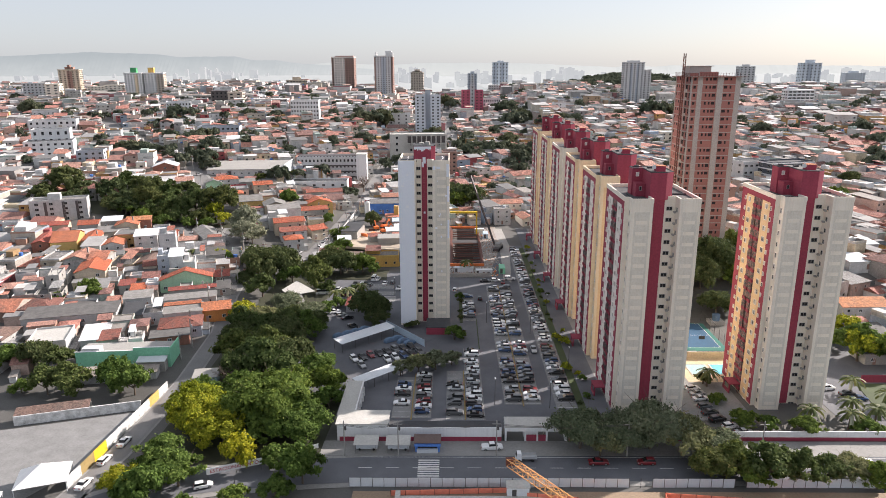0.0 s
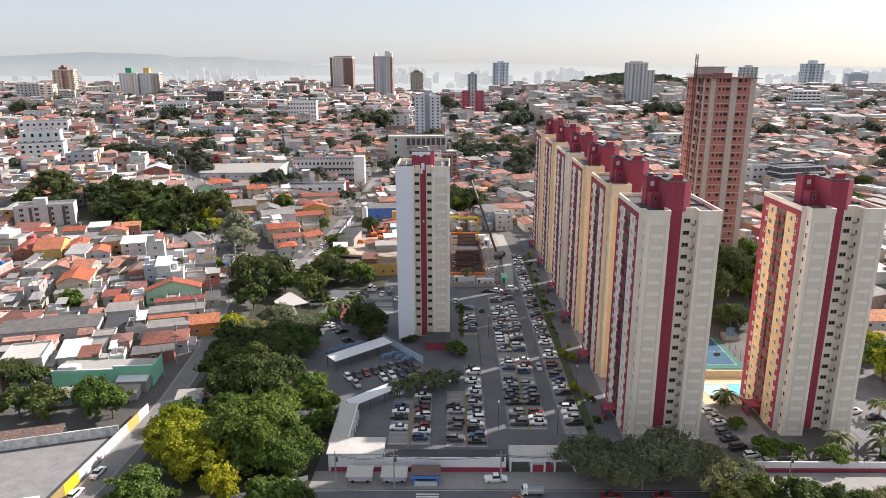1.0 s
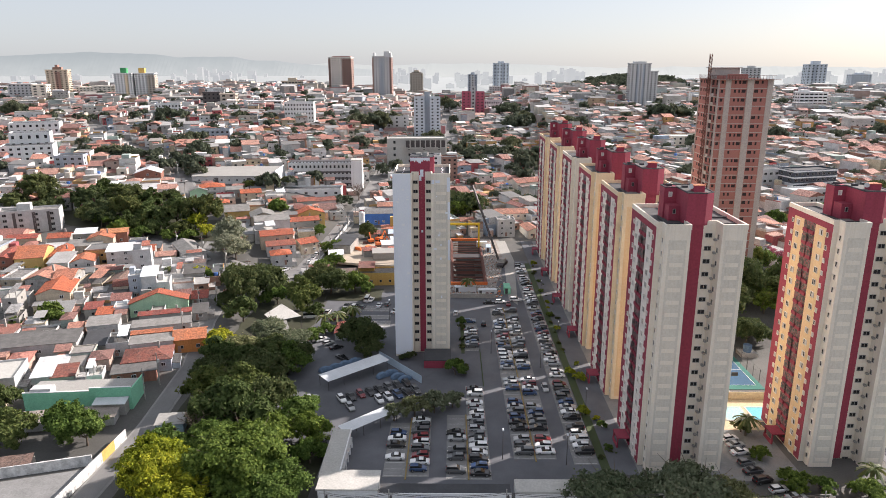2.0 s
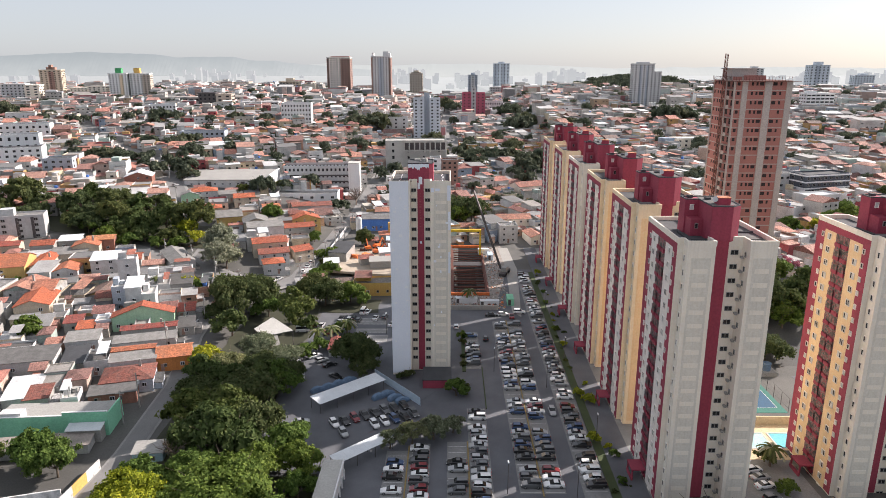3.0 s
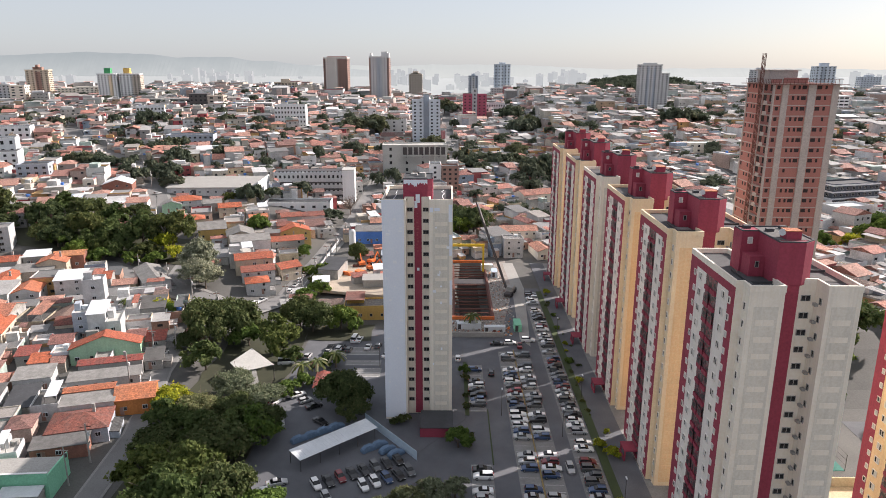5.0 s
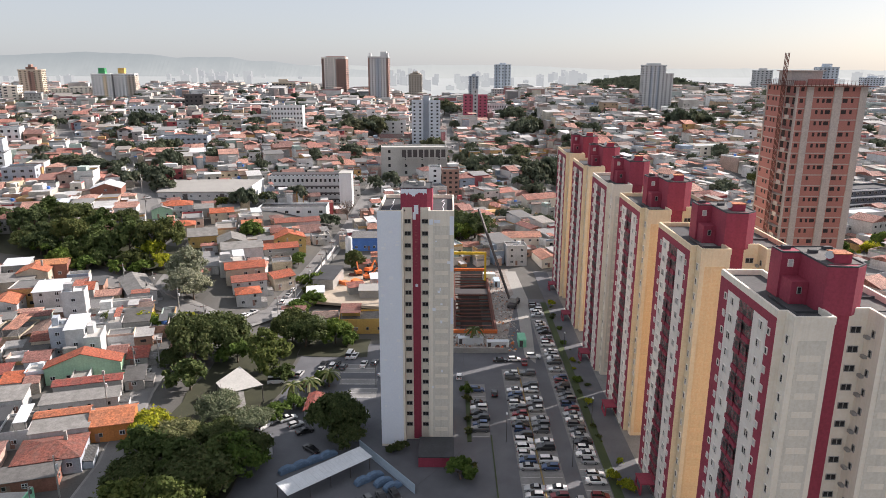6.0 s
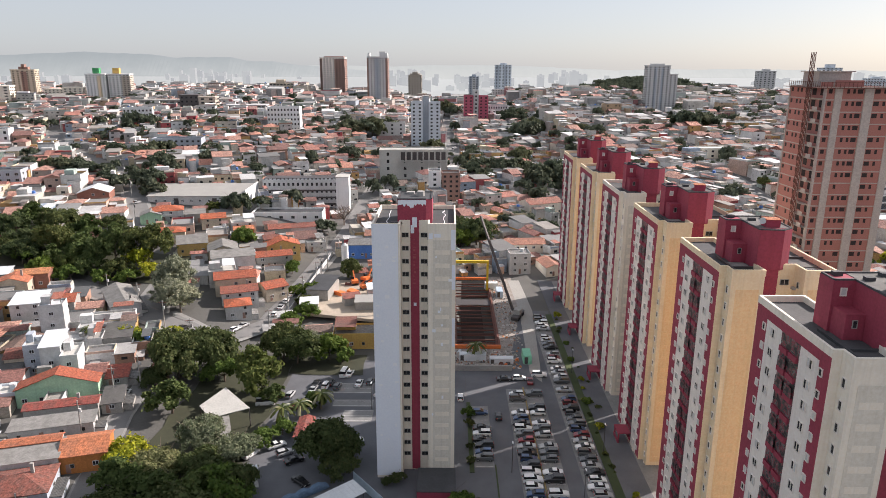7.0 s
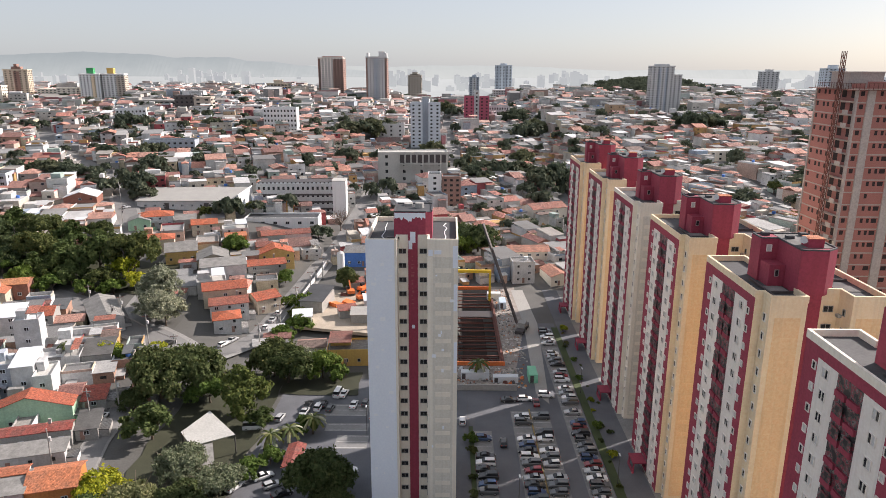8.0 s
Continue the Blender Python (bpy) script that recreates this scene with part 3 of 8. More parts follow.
def plain_tower(wall, panel, label, m, left_wall, band=None):
    """An H-plan apartment tower: front recess, red strip, window columns and a red roof block."""
    t = thing("apartment_tower", label, "apartment tower", m)
    s = Shape()
    s.prism(tower_outline(), 0, TH - 1.0)
    part("wall", s, wall, t)
    s = Shape()
    outer, inner = tower_outline(), tower_outline(0.35)
    rings = [[(*q, TH - 1.0) for q in outer], [(*q, TH) for q in outer], [(*q, TH) for q in inner], [(*q, TH - 1.0) for q in inner]]
    s.v = [q for ring in rings for q in ring]
    s.f = [(r0 * 12 + k, r0 * 12 + (k + 1) % 12, r0 * 12 + 12 + (k + 1) % 12, r0 * 12 + 12 + k) for r0 in range(3) for k in range(12)]
    s.m = [0] * len(s.f)
    part("parapet", s, wall, t, "pale weathered parapet rim")
    s = Shape()
    s.prism(tower_outline(0.36), TH - 1.0, TH - 0.85)
    part("roof_deck", s, ROOFDARK, t, "dark roof membrane")
    for y0, y1 in ((3.0, 3.2), (TD - 3.2, TD - 3.0)):
        s = Shape()
        s.box(7.6, y0, 0.3, 9.4, y1, TH + 0.1)
        part("red_strip", s, WINE, t, "wine red vertical strip")
    # roof block with its lower step, hatch and rim
    s = Shape()
    s.prism(((5.0, 3.3), (10.9, 3.3), (12.1, 4.1), (12.1, 11.4), (5.0, 11.4)), TH - 0.85, TH + 4.0)
    tank = part("roof_block", s, WINE, t, "wine red stair and tank block")
    s = Shape()
    for a, b in (((5.1, 3.5), (10.9, 3.5)), ((12.0, 4.2), (12.0, 11.3)), ((12.0, 11.3), (5.1, 11.3)), ((5.1, 11.3), (5.1, 3.5))):
        s.bar((*a, TH + 4.1), (*b, TH + 4.1), 0.3)
    part("rim", s, ROOFDARK, tank)
    part("top_deck", Shape().box(5.3, 3.7, TH + 4.0, 11.8, 11.1, TH + 4.07), ROOFDARK, tank)
    s = Shape()
    s.tube((9.6, 7.4, TH + 4.0), (9.6, 7.4, TH + 5.0), 0.9, 0.85, 10).box(6.6, 8.8, TH + 4.0, 8.2, 10.4, TH + 4.5)
    part("hatch", s, CONC, tank)
    s = Shape()
    s.box(3.6, 3.2, TH - 0.85, 6.0, 4.2, TH - 0.45)
    part("roof_curb", s, STEEL, t)
    # panels on the wings, front and back
    for x0, x1 in ((1.3, 5.0), (12.3, 16.2)):
        for y0, y1 in ((-0.05, 0.02), (TD - 0.02, TD + 0.05)):
            s = Shape()
            s.box(x0, y0, 1.0, x1, y1, TH - 3.2)
            pan = part("panel", s, left_wall if left_wall and x0 < 5 else panel, t)
            if y0 < 0 and not (left_wall and x0 < 5):
                key = (x0, (band or wall).name)
                if key not in BAND_MESHES:
                    BAND_MESHES[key] = Shape().box(x0 + 0.45, y0 - 0.03, 0, x1 - 0.45, y0 + 0.01, 0.85).mesh("band", band or wall)
                for k in range(FLOORS - 1):
                    part("band", BAND_MESHES[key], None, pan, m=at(0, 0, 1.4 + k * 2.65))
    if left_wall:
        s = Shape()
        s.box(-0.04, -0.04, 0.6, 5.26, 0.0, TH - 0.1).box(-0.04, 0.0, 0.6, 0.0, TD, TH - 0.1)
        part("fresh_coat", s, left_wall, t, "freshly primed bluish white coat")
    for k in range(FLOORS - 1):
        z = TH - 3.0 - k * 2.68
        for x in (6.55, 10.45):
            part("window", DARK_MESH, None, t, m=at(x, 3.2, z))
        part("window", SMALL_MESH, None, t, m=at(11.3, 1.7, z, -90))
    return t


RW, RD = 17.3, 20.9
BLIND = worn("drawn_white_blind", (0.62, 0.61, 0.59), fine=6)


SIDE_WINDOWS = [framed(1.3, 1.3, 0.10, 2, (IVORY, BLIND, GLASS), fills=f) for f in ((2, 1), (2, 2), (1, 2), (2, 1))]
SLIT_WINDOWS = [framed(0.78, 1.05, 0.10, 1, (IVORY, g)) for g in (BLIND, BLIND, GLASS)]
CORNER_MESH = framed(0.75, 1.25, 0.09, 1, (IVORY, GLASS))
BOX_MESH = Shape().box(-0.4, -0.5, -0.95, 0.4, 0.0, -0.55).mesh("cooling_unit", CONC)


def red_outline(i=0.0):
    return ((1.1 + i, i), (6.2 - i, i), (6.2 - i, 3.4 + i), (12.4 + i, 3.4 + i), (12.4 + i, i), (RW - i, i), (RW - i, RD - i), (12.4 + i, RD - i), (12.4 + i, RD - 3.4 - i), (6.2 - i, RD - 3.4 - i), (6.2 - i, RD - i), (i, RD - i), (i, 2.3 + i), (1.1 + i, 2.3 + i))


def red_tower(wall, panel, label, m, band=None, field=None, deck=None):
    """An H-plan apartment tower: stepped corner, front recess with a red strip, balconies on the long side, red roof block."""
    t = thing("apartment_tower", label, "apartment tower", m, group="red and cream towers")
    pick = random.Random(5)
    part("wall", Shape().prism(red_outline(), 0, TH - 1.0), wall, t)
    s, n = Shape(), 14
    outer, inner = red_outline(-0.08), red_outline(0.3)
    rings = [[(*q, TH - 1.0) for q in outer], [(*q, TH) for q in outer], [(*q, TH) for q in inner], [(*q, TH - 1.0) for q in inner]]
    s.v = [q for ring in rings for q in ring]
    s.f = [(r0 * n + k, r0 * n + (k + 1) % n, r0 * n + n + (k + 1) % n, r0 * n + n + k) for r0 in range(3) for k in range(n)]
    s.m = [0] * len(s.f)
    part("parapet", s, wall, t, "pale weathered parapet rim")
    part("roof_deck", Shape().prism(red_outline(0.31), TH - 1.0, TH - 0.85), deck or ROOFDARK, t, "pale roof screed" if deck else "dark roof membrane")
    for x0, y0, x1, y1 in ((2.3, 0.6, 2.6, 10.0), (2.6, 3.6, 5.9, 3.9), (12.9, 9.5, 16.8, 9.8)):
        part("roof_gutter", Shape().box(x0, y0, TH - 0.85, x1, y1, TH - 0.5), ROOFDARK if deck else STEEL, t, "black roof gutter curb")
    part("roof_sheet", Shape().box(2.7, 4.2, TH - 0.85, 5.6, 6.8, TH - 0.72), GREYL if not deck else ROOFDARK, t)
    part("roof_sheet", Shape().box(12.9, 4.4, TH - 0.85, 16.6, 7.2, TH - 0.74), GREYDARK, t)
    for y0, y1 in ((3.05, 3.4), (RD - 3.4, RD - 3.05)):
        part("red_strip", Shape().box(7.2, y0, 0.3, 9.7, y1, TH + 0.1), WINE, t, "wine red vertical strip")
    # roof block
    s = Shape().prism(((6.0, 3.06), (9.7, 2.7), (11.6, 4.2), (11.6, 13.2), (3.4, 13.2), (3.4, 10.0), (6.0, 10.0)), TH - 0.85, TH + 5.6)
    tank = part("roof_block", s, WINE, t, "wine red stair and tank block")
    part("side_block", Shape().box(3.7, 7.0, TH - 0.85, 5.99, 9.99, TH + 2.4), WINE, tank)
    part("window", SMALL_MESH, None, tank, m=at(4.8, 6.98, TH + 1.2))
    part("window", SLIT_WINDOWS[0], None, tank, m=at(4.7, 9.98, TH + 4.2))
    s = Shape()
    edge = ((6.1, 3.2), (9.6, 2.85), (11.45, 4.3), (11.45, 13.05), (3.55, 13.05), (3.55, 10.15), (6.1, 10.15))
    for a, b in zip(edge, edge[1:] + edge[:1]):
        s.bar((*a, TH + 5.68), (*b, TH + 5.68), 0.26)
    part("rim", s, ROOFDARK, tank)
    part("top_deck", Shape().box(6.4, 4.4, TH + 5.6, 11.3, 12.9, TH + 5.66), GREYDARK, tank, "dirty roof slab")
    part("hatch", Shape().box(7.6, 4.6, TH + 5.6, 9.8, 6.6, TH + 6.9), WINE, tank)
    part("hatch_lid", Shape().box(7.5, 4.5, TH + 6.9, 9.9, 6.7, TH + 7.0), TILE_L, tank)
    part("dish", Shape().tube((7.5, 5.6, TH + 6.5), (7.25, 5.3, TH + 6.65), 0.12, 0.55, 12), LTGREY, tank)
    for x, y in ((9.2, 8.4), (7.0, 9.6), (9.9, 11.4), (4.4, 11.9)):
        part("vent_box", Shape().box(x, y, TH + 5.6, x + 1.1, y + 0.8, TH + 6.1), ROOFDARK, tank)
    # panels on the wings, front and back
    for x0, x1 in ((1.9, 5.5), (13.1, 16.6)):
        for y0, y1 in ((-0.05, 0.02), (RD - 0.02, RD + 0.05)):
            pan = part("panel", Shape().box(x0, y0, 1.0, x1, y1, TH - 3.2), panel, t)
            if y0 < 0:
                key = (x0, (band or wall).name)
                if key not in BAND_MESHES:
                    BAND_MESHES[key] = Shape().box(x0 + 0.45, y0 - 0.03, 0, x1 - 0.45, y0 + 0.01, 0.85).mesh("band", band or wall)
                for k in range(FLOORS - 1):
                    part("band", BAND_MESHES[key], None, pan, m=at(0, 0, 1.4 + k * 2.65))
    for k in range(FLOORS):
        z = TH - 3.0 - k * RISE
        part("window", DARK_MESH, None, t, m=at(11.0, 3.4, z))
        part("window", SMALL_MESH, None, t, m=at(6.7, 3.4, z))
        part("window", SMALL_MESH, None, t, m=at(12.4, 1.7, z, -90))
        part("cooling_unit", BOX_MESH, None, t, m=at(12.4, 2.6, z, -90))
    # the long side that faces the car park
    part("red_field", Shape().box(-0.06, 2.3, 0.3, 0, 4.5, TH - 0.2).box(-0.06, 17.8, 0.3, 0, RD, TH - 0.2).box(-0.061, 4.5, TH - 2.3, 0, 17.8, TH - 0.2), WINE, t, "wine red painted fields")
    part("white_field", Shape().box(-0.05, 4.5, 0.3, 0, 8.8, TH - 2.3).box(-0.05, 13.6, 0.3, 0, 17.8, TH - 2.3), field or IVORY, t, "off-white painted fields")
    # Flat board with the balcony recess's shade in its colour.
    part("balcony_back", Shape().box(-0.04, 8.8, 0.3, 0, 13.6, TH - 2.3), SHADED_CLUTTER, t)
    for k in range(FLOORS):
        z = TH - 3.5 - k * RISE
        for y in (6.3, 15.9):
            part("window", pick.choice(SIDE_WINDOWS), None, t, m=at(-0.06, y, z, -90))
        for y in (3.85, 18.35):
            part("window", pick.choice(SLIT_WINDOWS), None, t, m=at(-0.07, y, z, -90))
        part("window", CORNER_MESH, None, t, m=at(1.1, 1.15, z, -90))
        for y in (10.0, 12.4):
            b = part("balcony", BALC_MESH, None, t, m=at(-0.04, y, z - 1.3, -90))
            if pick.random() < 0.5:
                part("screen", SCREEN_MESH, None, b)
    s = Shape()
    s.box(-3.0, 9.0, 2.5, -0.06, 13.0, 2.8).box(-3.0, 9.0, 0, -2.8, 13, 1.0).box(-2.9, 9.1, 0.0, -2.6, 9.4, 2.5).box(-2.9, 12.6, 0.0, -2.6, 12.9, 2.5)
    part("entrance_porch", s, WINE, t, "low wine red entrance porch")
    return t


TOWERS_X, TOWERS_Y = 41.4, (-60.3, -27.4, 5.4, 38.6, 71.8, 105.0)
CREAM_LABEL = "tall cream apartment tower with wine red strips beside the car park"
cream = red_tower(CREAM, PALE, CREAM_LABEL, at(TOWERS_X, TOWERS_Y[0]), deck=ROOFPALE)
gold = red_tower(YELLOW, YELLOWP, "tall apartment tower with golden yellow front and wine red strips", at(TOWERS_X, TOWERS_Y[1]), band=BANDY)
copy_thing(gold, at(TOWERS_X, TOWERS_Y[2]))
copy_thing(cream, at(TOWERS_X, TOWERS_Y[3]))
copy_thing(gold, at(TOWERS_X, TOWERS_Y[4]))
copy_thing(gold, at(TOWERS_X, TOWERS_Y[5]))
# field: warm light bounced off the next tower, put into the paint.
red_tower(CREAM, PALE, "tall cream apartment tower, warm bounce light painted on one side, wine red strips", at(77.8, -58.4), field=YELLOWP)
white_tower = plain_tower(CREAM, PALE, "white apartment tower being repainted, with red strip", at(-16.4, 0), FRESH)
white_tower.scale = (16.4 / TW, 1, 56.0 / TH)
s = Shape()
jag = random.Random(3)
upper = [(5.1 + k * 0.24, TH + 3.95) for k in range(25)]
lower = [(x, TH + 2.9 + jag.uniform(-0.25, 0.45) - (0.7 if 9 < k < 14 else 0)) for k, (x, z) in enumerate(upper)]
for (xa, za), (xb, zb), (xc, zc), (xd, zd) in zip(lower, lower[1:], upper[1:], upper):
    s.face(((xa, 3.27, za), (xb, 3.27, zb), (xc, 3.27, zc), (xd, 3.27, zd)))
part("bare_patch", s, FRESH, white_tower, "scraped white filler patch on red render")
s = Shape()
s.prism(((8.0, 2.95), (9.0, 2.95), (9.0, 2.985), (8.0, 2.985)), TH - 1.4, TH + 0.6)
s.prism(((7.7, 2.94), (8.4, 2.94), (8.4, 2.97), (7.7, 2.97)), TH - 2.6, TH - 1.0)
part("bare_patch", s, FRESH, white_tower)
for x0, x1, z0, z1 in ((11.5, 12.3, 52.2, 53.3), (12.6, 13.9, 52.5, 53.2), (16.0, 16.9, 50.0, 54.0), (16.2, 16.9, 42.0, 47.0), (16.3, 16.9, 30, 36), (8.2, 8.8, 37.5, 38.2)):
    part("bare_patch", Shape().box(x0, -0.075 if x0 > 9 else 2.93, z0, x1, -0.02 if x0 > 9 else 2.98, z1), FRESH, white_tower)
for k in range(26):
    w, h = jag.uniform(0.25, 0.9), jag.uniform(0.2, 0.7)
    x, z = (jag.uniform(12.0, 15.8), jag.uniform(6, 50)) if k % 3 == 0 else (jag.uniform(0.2, 4.2), jag.uniform(8, 53))
    part("filler_patch", Shape().box(x, -0.095, z, x + w, -0.05, z + h), FILLER, white_tower)
for x0, x1 in ((0.7, 4.6), (12.6, 16.2)):
    at_x, y = x0 + 2.0, 1.0
    for k in range(7):
        nxt = x0 + 2.0 + jag.uniform(-0.5, 0.5)
        part("sealant_seam", Shape().bar((at_x, y, TH - 0.83), (nxt, y + 2.2, TH - 0.83), 0.13), FILLER, white_tower)
        at_x, y = nxt, y + 2.2
for k in range(14):
    z = TH - 4 - k * 0.75
    part("scratch", Shape().box(8.3 + jag.uniform(-0.3, 0.1), 2.965, z, 8.4 + jag.uniform(0, 0.5), 2.985, z + jag.uniform(0.08, 0.45)), FADED, white_tower)


# ---- brick tower under construction ----
SLABP = worn("pale_slab_edge", (0.44, 0.37, 0.33), big=0.4)
# Openings are solid blocks; the unlit inside is put into their colour.
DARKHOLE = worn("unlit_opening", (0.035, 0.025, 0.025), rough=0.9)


def brick_tower():
    t = thing("unfinished_tower", "unfinished brick high-rise with bare slabs and dark openings", "construction tower", at(87.3, 37, 10.0, 0))
    W, D, H, n = 17.7, 17.6, 71.0, 25
    rise = H / n
    part("brick_wall", Shape().box(0.2, 0.2, -7, W - 0.2, D - 0.2, H), BRICK, t, "raw hollow brick infill")
    slab_mesh = Shape().box(0.05, 0.05, -0.26, W - 0.05, D - 0.05, 0).mesh("slab", SLABP)
    for k in range(n + 1):
        part("slab", slab_mesh, None, t, m=at(0, 0, k * rise))
    # cast piers on the front and at the corners
    for x0, x1, out in ((0.0, 0.35, 0.0), (2.3, 4.0, -0.14), (9.3, 11.4, -0.16), (15.9, 17.7, -0.02)):
        part("pier", Shape().box(x0, out, -7, x1, 0.4, H - 0.3), SLAB, t, "bare cast concrete pier")
    for y in (0.42, 6.6, D - 0.5):
        part("pier", Shape().box(-0.02, y, -7, 0.4, y + 0.5, H - 0.3), SLAB, t)
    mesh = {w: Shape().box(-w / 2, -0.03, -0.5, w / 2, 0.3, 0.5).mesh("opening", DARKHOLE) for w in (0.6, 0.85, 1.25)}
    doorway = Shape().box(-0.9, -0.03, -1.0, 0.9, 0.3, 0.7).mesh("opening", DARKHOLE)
    gap = random.Random(4)
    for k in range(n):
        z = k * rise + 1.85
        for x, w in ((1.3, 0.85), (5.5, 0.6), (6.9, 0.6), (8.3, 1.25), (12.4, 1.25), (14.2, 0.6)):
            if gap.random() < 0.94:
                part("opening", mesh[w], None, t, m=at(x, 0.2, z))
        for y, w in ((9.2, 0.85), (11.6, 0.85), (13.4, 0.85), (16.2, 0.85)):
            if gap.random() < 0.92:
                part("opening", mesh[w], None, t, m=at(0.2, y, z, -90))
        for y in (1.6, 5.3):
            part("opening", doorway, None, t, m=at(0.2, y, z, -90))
    landing = Shape().box(-1.3, 0.5, 0.0, 0.05, 6.2, 0.16).mesh("landing", SLABP)
    board = Shape().box(-1.3, 0.5, 0.16, -1.22, 2.6, 1.1).mesh("guard_board", SLAB)
    for k in range(1, n):
        ob = part("landing", landing, None, t, m=at(0, 0, k * rise))
        if k % 3:
            part("guard_board", board, None, ob)
    # hoist mast on the long side
    s = Shape()
    x0, x1, y0, y1 = -2.1, -1.4, 4.0, 4.7
    for x, y in ((x0, y0), (x1, y0), (x0, y1), (x1, y1)):
        s.bar((x, y, -7), (x, y, H + 8.0), 0.13)
    for k in range(63):
        z = k * 1.36 - 7
        s.bar((x0, y0, z), (x1, y0, z + 1.3), 0.09).bar((x0, y1, z), (x0, y0, z + 1.3), 0.09).bar((x0, y0, z), (x1, y0, z), 0.1)
    part("hoist_mast", s, RUST, t, "rusty lattice hoist mast")
    part("podium", Shape().box(-4, -7, -9, 13, 0.1, 1.4), CONC, t, "grey podium block at the foot")
    part("podium_roof", Shape().solid([(3, -7.5, 1.42), (13.3, -7.5, 1.42), (13.3, -0.2, 1.42), (3, -0.2, 1.42)], [(3, -7.5, 1.6), (13.3, -7.5, 1.6), (13.3, -0.2, 2.3), (3, -0.2, 2.3)]), METALW, t)
    part("roof_block", Shape().box(0.8, 5.5, H, 8.6, 13.0, H + 3.4), SLAB, t, "bare concrete tank house")
    part("roof_slab", Shape().box(0.2, 5.0, H + 3.4, 9.3, 13.4, H + 3.65), SLAB, t)
    part("roof_wall", Shape().box(3.8, 3.0, H, 10.5, 3.3, H + 1.5).box(0.4, 3.0, H, 3.2, 3.3, H + 1.1), BRICK, t, "half-built brick roof wall")
    s = Shape()
    for k in range(18):
        s.bar((k, -0.5, H - 0.2), (k, -0.5, H + 1.2), 0.08).bar((-0.5, k, H - 0.2), (-0.5, k, H + 1.2), 0.08)
    s.bar((-0.5, -0.5, H + 1.1), (W + 0.5, -0.5, H + 1.1), 0.07).bar((-0.5, -0.5, H + 1.1), (-0.5, D, H + 1.1), 0.07)
    s.box(-1.8, -1.4, H - 0.3, W + 1.8, -0.05, H - 0.16).box(-1.8, -0.05, H - 0.3, -0.05, D, H - 0.16)
    part("edge_guard", s, RUST, t, "wooden guard rail round the top")
    return t


brick_tower()


# ---- cars ----
def ringed(s, rings, m=0):
    """Joins rings of equal length into one closed skin."""
    k, n = len(s.v), len(rings[0])
    for r in rings:
        s.v += [tuple(p) for p in r]
    for a in range(len(rings) - 1):
        for i in range(n):
            j = (i + 1) % n
            s.f.append((k + a * n + i, k + a * n + j, k + (a + 1) * n + j, k + (a + 1) * n + i))
            s.m.append(m)
    s.f += [tuple(k + i for i in reversed(range(n))), tuple(k + (len(rings) - 1) * n + i for i in range(n))]
    s.m += [m, m]
    return s


